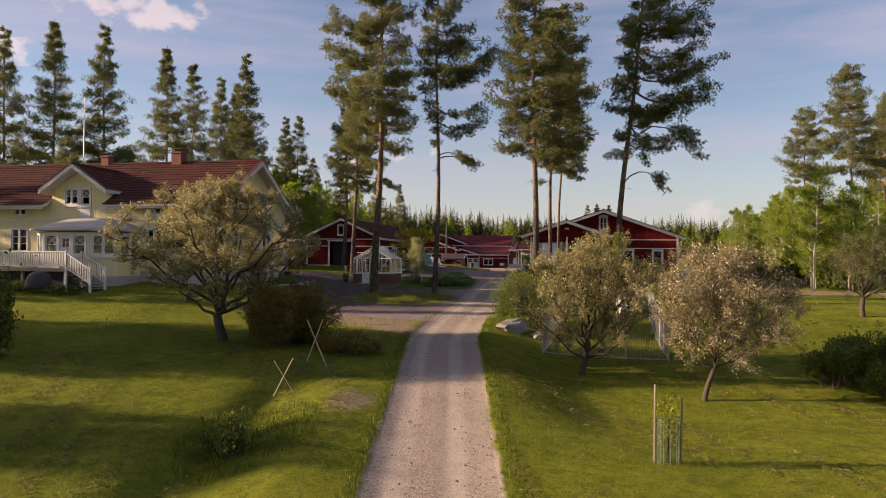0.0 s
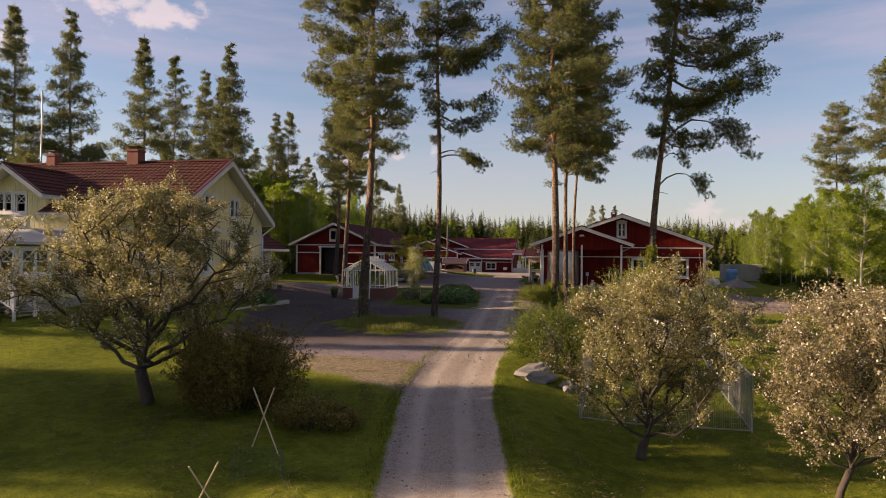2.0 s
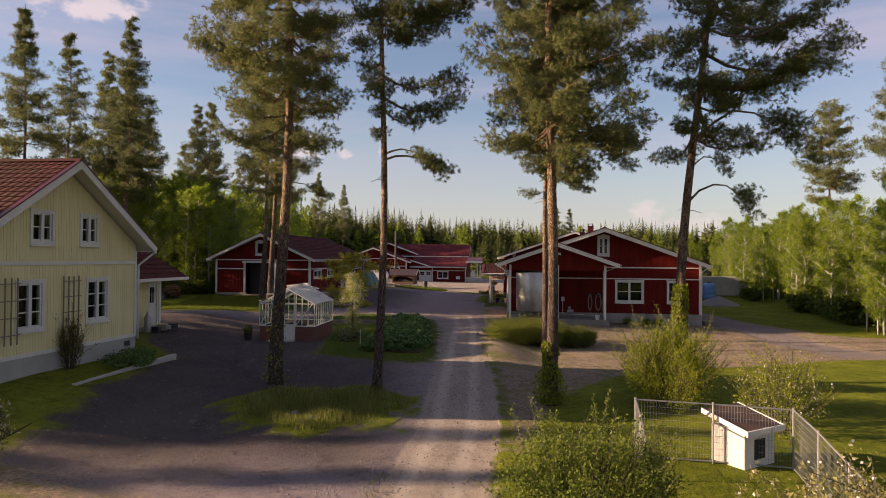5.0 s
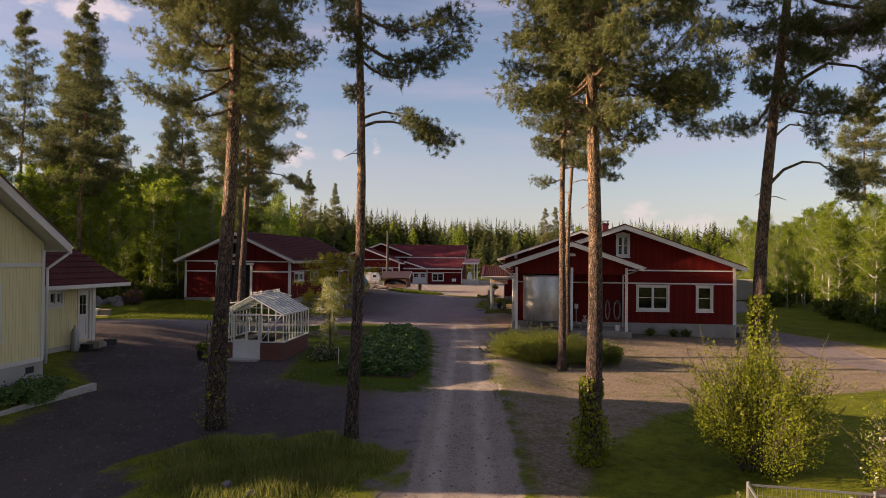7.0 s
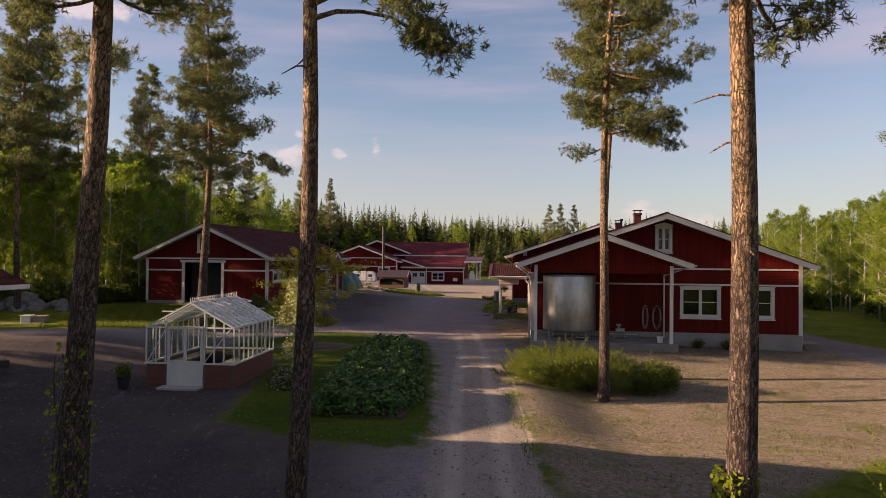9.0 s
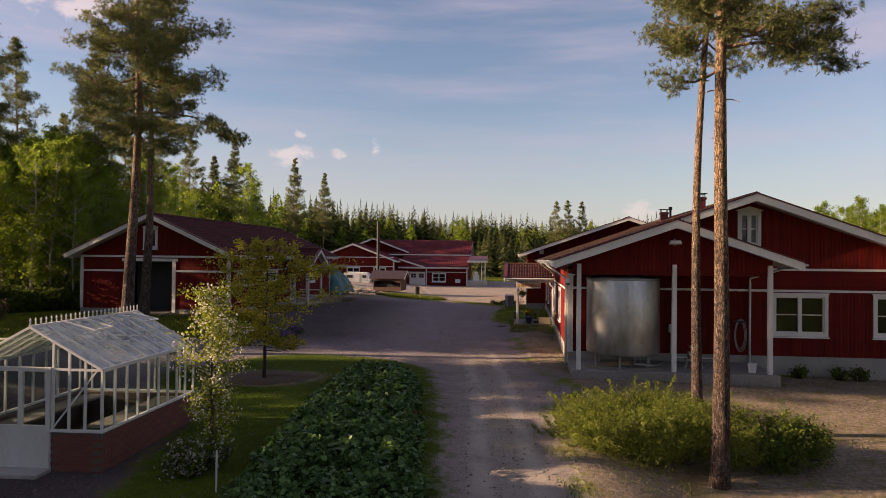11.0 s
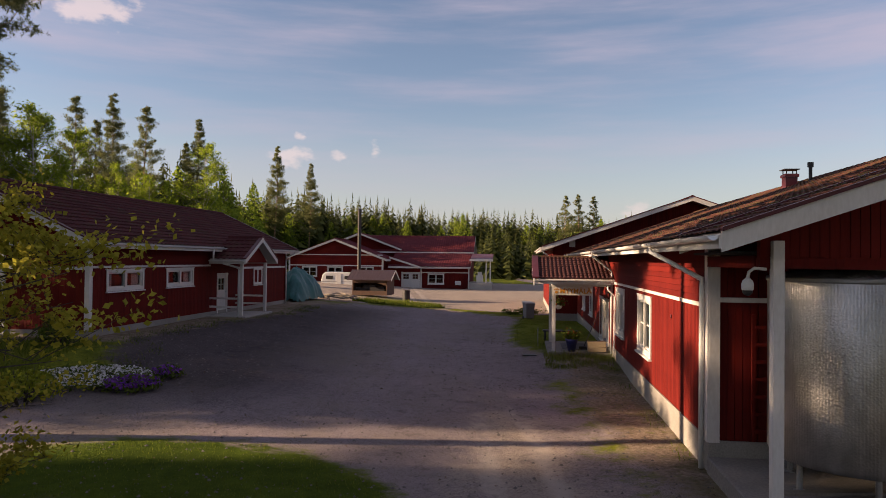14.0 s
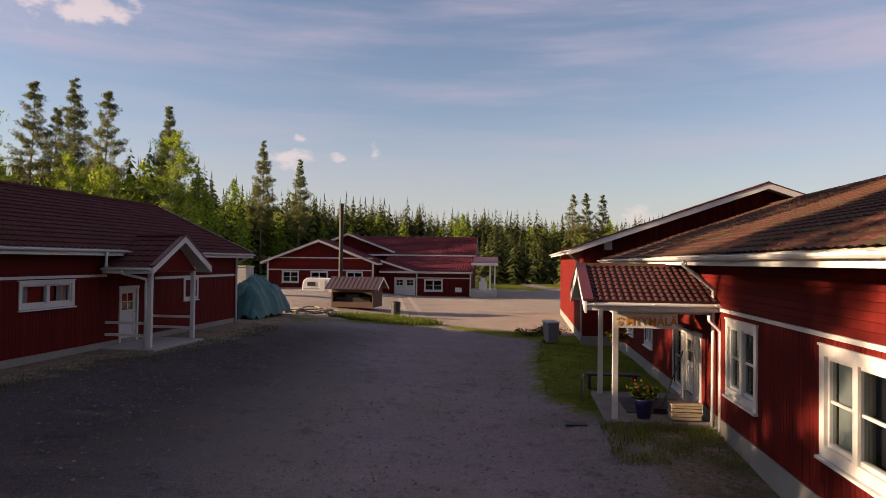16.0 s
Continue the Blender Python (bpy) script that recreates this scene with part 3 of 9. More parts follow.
LOT = [(3.2, 34.0), (4.3, 36.6), (5.6, 39.8), (8.5, 43.2), (12.2, 45.8), (22, 49), (40, 50), (60, 47), (60, 53), (36, 57), (28, 60), (26.5, 70), (26, 92), (22.6, 92), (22.4, 65.0), (15.5, 64.8), (8.4, 66.2), (7.6, 61.5), (5.5, 57)]


def build_ground():
    xs = np.unique(np.round(np.concatenate([np.arange(-18, 26, 0.3), np.arange(-60, -18, 1.5), np.arange(26, 70, 1.5), np.array([-1500, -700, -350, -180, -110, -80, 90, 120, 180, 350, 700, 1500])]), 3))
    ys = np.unique(np.round(np.concatenate([np.arange(9, 108, 0.3), np.arange(-20, 9, 1.0), np.arange(108, 175, 1.0), np.array([-300, -120, -60, -35, 200, 240, 300, 420, 700, 1600])]), 3))
    gx, gy = np.meshgrid(xs, ys)
    gz = land(gx, gy)
    centre = np.interp(gy, [p[0] for p in DRIVE_LINE], [p[1] for p in DRIVE_LINE])
    off = gx - centre
    run = 1.24 - np.abs(off)
    drive = (run + 0.25 * ease(gy, 46, 62)) * (1 - 0.90 * ease(gy, 34, 56)) - 0.30 * ease(gy, 64, 82)
    island = 1.0 - np.hypot((gx + 2.2) / 3.0, (gy - 39.0) / 2.75) + 0.17 * np.sin(gx * 2.3 + 1) * np.cos(gy * 1.9) + 0.10 * np.sin(gx * 5.1 - gy * 4.0)
    yard = np.minimum(inside(gx, gy, YARD), np.maximum(-inside(gx, gy, LAWN), -4))
    yard = np.minimum(yard, -island * 2.6)
    yard = np.maximum(yard, inside(gx, gy, FAR_YARD))
    lane = np.minimum(1.6 - np.abs(gx - np.interp(gy, [46, 56, 66, 92], [25.0, 24.4, 25.2, 27.5])), (gy - 50) * 0.5)
    yard = np.maximum(yard, lane)
    earth = inside(gx, gy, LOT)
    earth = np.maximum(earth, (0.7 - np.hypot((gx + 2.25) / 0.75, (gy - 16.7) / 1.2)) * 0.8)
    earth = np.maximum(earth, (1 - np.hypot((gx + 2.5) / 1.75, (gy - 64.1) / 1.5)) * 1.3)
    earth = np.maximum(earth, inside(gx, gy, [(-0.4, 24.6), (-2.4, 26.8), (-6.3, 30.0), (-9.4, 33), (-9.4, 36), (-3, 34), (1, 34)]))
    earth = np.maximum(earth, inside(gx, gy, [(-12, 100), (2, 103), (5, 109), (-2, 119), (-14, 119)]) - 0.6)
    earth = np.maximum(earth, inside(gx, gy, [(6.9, 62), (12, 62), (13.5, 80), (8.8, 80.4), (7.4, 76), (6.4, 68)]) - 0.9)
    earth = np.maximum(earth, 1.6 * ease(gy, 77, 80) * (1 - ease(gy, 100, 106)) * ease(gx, -14, -11) * (1 - ease(gx, 2, 5)) - 1.0)
    yard = np.minimum(yard, 0.35 - 0.5 * inside(gx, gy, [(7.0, 62), (12, 62), (13.5, 80), (9.2, 80.4), (7.6, 75), (6.8, 68)]))
    track = np.clip(1 - np.abs(np.abs(off + 0.12) - 0.55) / 0.42, 0, 1)
    gz = gz - 0.05 * ease(np.maximum(yard, drive), -0.15, 0.35) - 0.02 * track * (drive > 0)
    ny, nx = gx.shape
    idx = np.arange(ny * nx).reshape(ny, nx)
    quads = np.stack([idx[:-1, :-1], idx[:-1, 1:], idx[1:, 1:], idx[1:, :-1]], axis=-1).reshape(-1, 4)
    verts = np.stack([gx, gy, gz], axis=-1).reshape(-1, 3)

    dzdx, dzdy = np.gradient(gz, xs, axis=1), np.gradient(gz, ys, axis=0)
    nor = np.stack([-dzdx, -dzdy, np.ones_like(gz)], axis=-1).reshape(-1, 3)
    nor /= np.linalg.norm(nor, axis=1, keepdims=True)

    def mid(a):
        return (a[:-1, :-1] + a[:-1, 1:] + a[1:, 1:] + a[1:, :-1]).ravel() / 4

    on_drive = (mid(run) > -0.12) & (mid(gy) < 66)
    on_yard = (mid(yard) > -0.12) & ~on_drive
    for name, pick, label, cat in (("ground", ~(on_drive | on_yard), "mown green lawn and rough grass with bare earth patches", "lawn"),
                                   ("driveway", on_drive, "narrow pale gravel driveway with worn wheel tracks", "driveway"),
                                   ("yard", on_yard, "grey packed gravel farmyard between red buildings", "yard")):
        q = quads[pick]
        used, inv = np.unique(q, return_inverse=True)
        me = array_mesh(name, verts[used], inv.reshape(q.shape), GROUND, True)
        me.normals_split_custom_set_from_vertices(nor[used].tolist())
        # one mask holds the farmhouse's dark gravel and the painted shade along the barn
        for key, arr in (("earth", earth), ("yard", yard), ("drive", drive), ("track", track * (drive > -0.3)), ("dark_gravel_shade", (1 - ease(gx - 0.05 * (gy - 40), -1.5, 1.8)) * (1 - ease(gy, 60, 68)) * ease(gy, 31, 36) + ease(-gx + 0.1 * (gy - 72), -3.0, 2.0) * ease(gy, 69.5, 74) * (1 - ease(gy, 96, 103))), ("rich", ease(inside(gx, gy, LAWN), -0.6, 0.2)), ("pale", np.minimum(inside(gx, gy, FAR_YARD) - 0.8, 0.5))):
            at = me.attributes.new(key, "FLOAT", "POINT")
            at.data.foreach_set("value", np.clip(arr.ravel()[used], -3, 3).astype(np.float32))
        tagged(hang(name, me), label, cat, kind="structure")


build_ground()

# ---- building kit: walls, boards, windows, doors, roofs ----
def face_front():
    return IDENT


def face_left(x=0.0):
    """Wall frame on the left side; along it s runs towards the front (s = -y)."""
    return pose(x, 0, 0, 0, 0, -90)


def face_right(x=0.0):
    """Wall frame on the right side; s runs to the back (s = y)."""
    return pose(x, 0, 0, 0, 0, 90)


def top_at(top, s):
    for (a, za), (b, zb) in zip(top, top[1:]):
        if a - 1e-6 <= s <= b + 1e-6:
            return za + (zb - za) * (s - a) / (b - a)
    return top[-1][1]


def spans(s, lo, hi, openings):
    """Stretches of height at s that no opening takes."""
    cuts = sorted((o[2], o[3]) for o in openings if o[0] - 1e-6 <= s <= o[1] + 1e-6)
    out, z = [], lo
    for a, b in cuts:
        if a >= hi:
            break
        if a > z:
            out.append((z, a, False))
        z = max(z, b)
    if hi > z:
        out.append((z, hi, True))
    return out


def wall(parent, name, at, z0, top, openings, material, thick=0.22, label=""):
    """A wall with real openings. top: (s, z) along its upper edge."""
    cuts = sorted({p[0] for p in top} | {s for o in openings for s in o[:2] if top[0][0] < s < top[-1][0]})
    sh = Shape(at)
    for a, b in zip(cuts, cuts[1:]):
        for lo, hi, open_top in spans((a + b) / 2, z0, top_at(top, (a + b) / 2), openings):
            ha, hb = (top_at(top, a), top_at(top, b)) if open_top else (hi, hi)
            sh.hexa([(a, 0, lo), (b, 0, lo), (b, thick, lo), (a, thick, lo), (a, 0, ha), (b, 0, hb), (b, thick, hb), (a, thick, ha)])
    return part(name, sh, material, parent, label)


def upright_boards(parent, at, z0, top, openings, material, width=0.13, singly=False):
    """Upright cladding boards, each with its own edges; singly: a mesh object each."""
    s, e = top[0][0], top[-1][0]
    n = max(1, round((e - s) / width))
    w, kept, sh = (e - s) / n, {}, Shape(at)
    for i in range(n):
        a, b = s + i * w + 0.005, s + (i + 1) * w - 0.005
        for lo, hi, open_top in spans((a + b) / 2, z0, top_at(top, (a + b) / 2), openings):
            ha, hb = (top_at(top, a), top_at(top, b)) if open_top else (hi, hi)
            d = 0.024
            corners = [(a, -d, lo), (b, -d, lo), (b, 0.0, lo), (a, 0.0, lo), (a, -d, ha), (b, -d, hb), (b, 0.0, hb), (a, 0.0, ha)]
            if singly:
                key = (round(ha - lo, 3), round(hb - lo, 3))
                if key not in kept:
                    w0 = b - a
                    kept[key] = Shape().hexa([(0, -d, 0), (w0, -d, 0), (w0, 0, 0), (0, 0, 0), (0, -d, ha - lo), (w0, -d, hb - lo), (w0, 0, hb - lo), (0, 0, ha - lo)]).mesh("board", material)
                hang("board", kept[key], parent, at @ Matrix.Translation((a, 0, lo)))
            else:
                sh.hexa(corners)
    if sh.v:
        part("cladding", sh, material, parent)["kind"] = "stuff"


def level_boards(parent, at, s0, s1, z0, z1, material, width=0.13, singly=False):
    n = max(1, round((z1 - z0) / width))
    w, sh = (z1 - z0) / n, Shape(at)
    if singly:
        me = Shape().hexa([(s0, -0.028, 0), (s1, -0.028, 0), (s1, 0, 0), (s0, 0, 0), (s0, -0.014, w - 0.008), (s1, -0.014, w - 0.008), (s1, 0, w - 0.008), (s0, 0, w - 0.008)]).mesh("board", material)
        for i in range(n):
            hang("board", me, parent, at @ Matrix.Translation((0, 0, z0 + i * w)))
        return
    for i in range(n):
        sh.hexa([(s0, -0.028, z0 + i * w), (s1, -0.028, z0 + i * w), (s1, 0, z0 + i * w), (s0, 0, z0 + i * w),
                 (s0, -0.014, z0 + (i + 1) * w - 0.008), (s1, -0.014, z0 + (i + 1) * w - 0.008), (s1, 0, z0 + (i + 1) * w - 0.008), (s0, 0, z0 + (i + 1) * w - 0.008)])
    part("cladding", sh, material, parent)


def window(parent, at, s0, s1, z0, z1, cols=2, rows=2, trim=0.10, crossed=False, hood=False, curtain=False, label="white framed window"):
    """A casement window: trim, sashes with glazing bars, panes and sill. The opening lies inside the trim."""
    win = part("window", Shape(at).ring(s0 - 0.02, s1 + 0.02, -0.055, 0.0, z0 - 0.05, z1 + 0.02, trim + 0.02, trim, trim * 0.8 + 0.05), WHITE, parent, label)
    part("head_board", Shape(at).box(s0 - 0.06, s1 + 0.06, -0.07, 0.0, z1 + 0.021, z1 + 0.055), WHITE, win)
    if hood:
        part("hood", Shape(at).prism([(s0 - 0.10, z1 + 0.056), (s1 + 0.10, z1 + 0.056), ((s0 + s1) / 2, z1 + 0.20)], -0.09, 0.0), WHITE, win)
    a, b, c, d = s0 + trim, s1 - trim, z0 + trim * 0.8, z1 - trim + 0.02
    step = (b - a) / cols
    f = 0.055
    for i in range(cols):
        l, r = a + i * step, a + (i + 1) * step
        part("sash", Shape(at).ring(l, r, 0.0, 0.09, c, d, f, f, f), WHITE, win)
        part("pane", Shape(at).box(l + f, r - f, 0.045, 0.052, c + f, d - f), GLASS, win, "dark reflecting glass")
        h = (d - c - 2 * f) / rows
        for j in range(1, rows):
            part("glazing_bar", Shape(at).box(l + f, r - f, 0.02, 0.06, c + f + j * h - 0.02, c + f + j * h + 0.02), WHITE, win)
        if crossed:
            zc = c + f + h
            part("glazing_bar", Shape(at).beam((l + f, 0.04, zc + 0.01), (r - f, 0.04, d - f), 0.03, 0.03, (0, 1, 0)), WHITE, win)
            part("glazing_bar", Shape(at).beam((r - f, 0.036, zc + 0.01), (l + f, 0.036, d - f), 0.03, 0.03, (0, 1, 0)), WHITE, win)
    if curtain:
        folds = Shape(at)
        for i in (0, 1, 2, 11, 12, 13):
            l = a + (b - a) * i / 14
            r = l + (b - a) / 14
            folds.prism_z([(l, 0.15), ((l + r) / 2, 0.12), (r, 0.15), (r, 0.16), (l, 0.16)], c, d)
        part("curtain", folds, CURTAIN, win, "pale curtain drawn aside")["kind"] = "stuff"
    for i in range(1, cols):
        part("mullion", Shape(at).box(a + i * step - 0.07, a + i * step + 0.07, -0.04, 0.0, c, d), WHITE, win)
    part("sill", Shape(at).box(s0 - 0.05, s1 + 0.05, -0.11, 0.0, z0 - 0.10, z0 - 0.06), WHITE_METAL, win)
    return win


def opening(s0, s1, z0, z1, trim=0.10):
    return (s0 + trim * 0.5, s1 - trim * 0.5, z0 + trim * 0.4, z1 - trim * 0.4)


def door(parent, at, s0, s1, z0, z1, lights=1, label="white panelled door"):
    """A framed door with a glazed light, panels and handle."""
    fr = Shape(at)
    fr.box(s0, s0 + 0.09, -0.05, 0.05, z0, z1).box(s1 - 0.09, s1, -0.05, 0.05, z0, z1).box(s0 - 0.03, s1 + 0.03, -0.06, 0.05, z1 - 0.09, z1 + 0.02)
    leaf = part("door", fr, WHITE, parent, label)
    l, r, b, t = s0 + 0.09, s1 - 0.09, z0 + 0.02, z1 - 0.09
    p = Shape(at).box(l, l + 0.14, 0.02, 0.07, b, t).box(r - 0.14, r, 0.02, 0.07, b, t).box(l + 0.14, r - 0.14, 0.02, 0.07, b, b + 0.22)
    p.box(l + 0.14, r - 0.14, 0.02, 0.07, t - 0.16, t).box(l + 0.14, r - 0.14, 0.02, 0.07, b + 0.95, b + 1.10).box(l + 0.14, r - 0.14, 0.04, 0.06, b + 0.22, b + 0.95)
    part("door_leaf", p, WHITE, leaf)
    if lights:
        part("pane", Shape(at).box(l + 0.14, r - 0.14, 0.042, 0.05, b + 1.10, t - 0.16), GLASS, leaf, "dark reflecting glass")
        part("glazing_bar", Shape(at).box((l + r) / 2 - 0.015, (l + r) / 2 + 0.015, 0.03, 0.06, b + 1.10, t - 0.16).box(l + 0.14, r - 0.14, 0.03, 0.06, (b + 1.1 + t - 0.16) / 2 - 0.012, (b + 1.1 + t - 0.16) / 2 + 0.012), WHITE, leaf)
    part("handle", Shape(at).tube([(r - 0.07, 0.02, b + 1.0), (r - 0.07, -0.05, b + 1.0), (r - 0.19, -0.05, b + 1.0)], 0.012, 6), GALV, leaf, "steel door handle")
    return leaf


def tile_slope(sh, eave, ridge, y0, y1, tile_w=0.30, tile_l=0.36, rise=0.028, fine=4):
    """Pantile relief over one roof slope; eave and ridge are (x, z)."""
    e, r = Vector((eave[0], 0, eave[1])), Vector((ridge[0], 0, ridge[1]))
    d = r - e
    length = d.length
    d /= length
    n = Vector((-d.z, 0, d.x))
    if n.z < 0:
        n = -n
    rows, cols = max(1, round(length / tile_l)), max(1, round((y1 - y0) / tile_w)) * fine
    ys = np.linspace(y0, y1, cols + 1)
    ph = (np.arange(cols + 1) % fine) / fine
    wave = rise * (0.5 + 0.5 * np.cos(2 * np.pi * ph)) ** 0.7
    base, m = len(sh.v), cols + 1
    pts = []
    for i in range(rows):
        for lift, s in ((0.032, i / rows), (0.0, (i + 1) / rows)):
            p = e + d * (s * length)
            for k in range(m):
                q = p + n * (lift + wave[k] + 0.01)
                pts.append((q.x, ys[k], q.z))
    faces = []
    for i in range(2 * rows - 1):
        for k in range(cols):
            a = i * m + k
            faces.append((a, a + 1, a + m + 1, a + m))
    sh.add(pts, faces)


def gutter(parent, at, x, z, y0, y1, side, radius=0.065):
    """A half-round gutter along an eave with its brackets."""
    sh, n = Shape(at), 7
    ring = [(x + side * radius + math.cos(a) * radius, z + math.sin(a) * radius) for a in [math.pi + math.pi * i / (n - 1) for i in range(n)]]
    inner = [(x + side * radius + math.cos(a) * radius * 0.86, z + math.sin(a) * radius * 0.86) for a in [2 * math.pi - math.pi * i / (n - 1) for i in range(n)]]
    sh.prism(ring + inner, y0, y1)
    g = part("gutter", sh, WHITE_METAL, parent, "white metal rain gutter", smooth=False)
    k = max(2, int((y1 - y0) / 0.9))
    for i in range(k):
        y = y0 + 0.15 + (y1 - y0 - 0.3) * i / (k - 1)
        if i == 0:
            me = Shape().box(min(-side * 0.02, side * radius * 2.1), max(-side * 0.02, side * radius * 2.1), -0.012, 0.012, -0.004, 0.012).mesh("bracket", WHITE_METAL)
        hang("bracket", me, g, at @ Matrix.Translation((x, y, z)))


def downpipe(parent, at, top, knee, foot, radius=0.045):
    part("downpipe", Shape(at).tube([top, (top[0], top[1], top[2] - 0.12), knee, (knee[0], knee[1], knee[2] - 0.15), foot], radius, 8), WHITE_METAL, parent, "white metal downpipe", smooth=True)


def gable_roof(parent, at, left, ridge, right, y0, y1, tiles, verge=0.20, coarse=False, cap=True, trim=None, gutters=(True, True), rakes=(True, True), label="tiled gable roof"):
    """A gable roof with its ridge along y: deck, tile relief, ridge caps, verge boards, fascias and gutters. Points are (x, z)."""
    trim = trim or WHITE
    th = 0.14
    sh = Shape(at)
    roof = part("roof", Shape(at).prism([left, (left[0], left[1] - th), (ridge[0], ridge[1] - th - 0.02), (right[0], right[1] - th), right, ridge], y0 + 0.01, y1 - 0.01), WHITE, parent, label)
    fine = 4 if coarse else 6
    tile_slope(sh, left, ridge, y0, y1, fine=fine)
    tile_slope(sh, right, ridge, y0, y1, fine=fine)
    part("tiles", sh, tiles, roof, smooth=False)
    if cap:
        cp, n = Shape(at), max(1, int((y1 - y0) / 0.38))
        for i in range(n):
            a, b = y0 + (y1 - y0) * i / n, y0 + (y1 - y0) * (i + 1) / n + 0.03
            x, z = ridge
            cp.add([(x - 0.15, a, z + 0.01), (x - 0.09, a, z + 0.09), (x, a, z + 0.125), (x + 0.09, a, z + 0.09), (x + 0.15, a, z + 0.01),
                    (x - 0.14, b, z + 0.005), (x - 0.08, b, z + 0.075), (x, b, z + 0.11), (x + 0.08, b, z + 0.075), (x + 0.14, b, z + 0.005)],
                   [(0, 1, 6, 5), (1, 2, 7, 6), (2, 3, 8, 7), (3, 4, 9, 8), (4, 3, 2, 1, 0)])
        part("ridge_cap", cp, tiles, roof)
    for k, (y, sgn) in enumerate(((y0, -1), (y1, 1))):
        if not rakes[k]:
            continue
        for p, q in ((left, ridge), (right, ridge)):
            b = Shape(at)
            b.hexa([(p[0], y + sgn * 0.035, p[1] - verge), (q[0], y + sgn * 0.035, q[1] - verge), (q[0], y, q[1] - verge), (p[0], y, p[1] - verge),
                    (p[0], y + sgn * 0.035, p[1] + 0.03), (q[0], y + sgn * 0.035, q[1] + 0.03), (q[0], y, q[1] + 0.03), (p[0], y, p[1] + 0.03)])
            part("verge_board", b, trim, roof, "white painted verge board")
            c = Shape(at)
            c.hexa([(p[0], y + sgn * 0.06, p[1] + 0.03), (q[0], y + sgn * 0.06, q[1] + 0.03), (q[0], y - sgn * 0.10, q[1] + 0.03), (p[0], y - sgn * 0.10, p[1] + 0.03),
                    (p[0], y + sgn * 0.06, p[1] + 0.085), (q[0], y + sgn * 0.06, q[1] + 0.085), (q[0], y - sgn * 0.10, q[1] + 0.085), (p[0], y - sgn * 0.10, p[1] + 0.085)])
            part("verge_flashing", c, RED_METAL, roof, "red metal verge flashing")
    for k, (p, sgn) in enumerate(((left, -1), (right, 1))):
        part("fascia", Shape(at).box(min(p[0], p[0] + sgn * 0.03), max(p[0], p[0] + sgn * 0.03), y0, y1, p[1] - 0.19, p[1] - 0.01), trim, roof)
        if gutters[k]:
            gutter(roof, at, p[0] + sgn * 0.032, p[1] - 0.02, y0 + 0.02, y1 - 0.02, sgn)
    return roof


def post(parent, x, y, z0, z1, w=0.12, material=None, label="white painted post", name="post"):
    sh = Shape().box(x - w / 2, x + w / 2, y - w / 2, y + w / 2, z0, z1)
    return part(name, sh, material or WHITE, parent, label, bevel=0.008)


def chimney(parent, x, y, z0, z1, w, d, material, label):
    c = part("chimney", Shape().box(x - w / 2, x + w / 2, y - d / 2, y + d / 2, z0, z1).box(x - w / 2 - 0.04, x + w / 2 + 0.04, y - d / 2 - 0.04, y + d / 2 + 0.04, z1 - 0.12, z1 - 0.02), material, parent, label)
    hood = Shape()
    for sx in (-1, 1):
        for sy in (-1, 1):
            hood.box(x + sx * w * 0.42 - 0.015, x + sx * w * 0.42 + 0.015, y + sy * d * 0.42 - 0.015, y + sy * d * 0.42 + 0.015, z1 - 0.02, z1 + 0.14)
    hood.box(x - w / 2 - 0.06, x + w / 2 + 0.06, y - d / 2 - 0.06, y + d / 2 + 0.06, z1 + 0.14, z1 + 0.17)
    part("chimney_hood", hood, BLACK, c)


def floor_slab(parent, x0, x1, y0, y1, z0, z1, material=None, label="concrete plinth", name="plinth"):
    return part(name, Shape().box(x0, x1, y0, y1, z0, z1), material or PLINTH, parent, label)


# ---- the shop building with the tank porch ----
SHOP_AT = pose(8.548, 66.608, 0, 0, 0, -11.5)
shop = thing("shop_building", SHOP_AT, "long red board-clad shop building with a mossy tiled roof", "building")
W1, L1 = 13.47, 29.95
SL = 0.345
EAVE, APEX, MIDU = 4.47, 7.0, 6.72


def shop_under(u):
    return APEX - 0.20 - SL * abs(u - MIDU)


shop_front = [opening(7.56, 9.53, 1.78, 3.31), opening(11.15, 12.14, 1.78, 3.31), opening(6.31, 7.12, 5.12, 6.42)]
shop_left = [opening(-12.18, -10.27, 1.66, 3.15), opening(-7.55, -5.50, 1.66, 3.15), opening(-17.32, -14.22, 0.68, 2.6), opening(-22.0, -20.5, 1.56, 3.1), opening(-26.0, -24.5, 1.56, 3.1)]
front_top = [(0, shop_under(0)), (MIDU, shop_under(MIDU)), (W1, shop_under(W1))]
wall(shop, "wall", face_front(), 0.98, front_top, shop_front, RED)
wall(shop, "wall", face_left(), 0.98, [(-L1, 4.5), (-0.0, 4.5)], shop_left, RED)
wall(shop, "wall", face_right(W1), 0.98, [(0, 4.5), (L1, 4.5)], [], RED)
wall(shop, "wall", pose(W1, L1, 0, 0, 0, 180), 0.98, [(0, 4.5), (W1 - MIDU, 6.8), (W1, 4.5)], [], RED)
floor_slab(shop, -0.03, W1 + 0.03, -0.03, L1 - 0.01, -0.2, 0.98, PLINTH)
upright_boards(shop, face_front(), 1.0, [(6.55, 3.40), (W1 - 0.12, 3.40)], shop_front, RED, singly=True)
level_boards(shop, face_left(), -L1, -0.17, 3.37, 4.5, RED, singly=True)
upright_boards(shop, face_left(), 1.0, [(-L1, 3.29), (-0.17, 3.29)], shop_left, RED, singly=True)
level_boards(shop, face_front(), 6.55, W1 - 0.12, 3.49, 4.20, RED, singly=True)
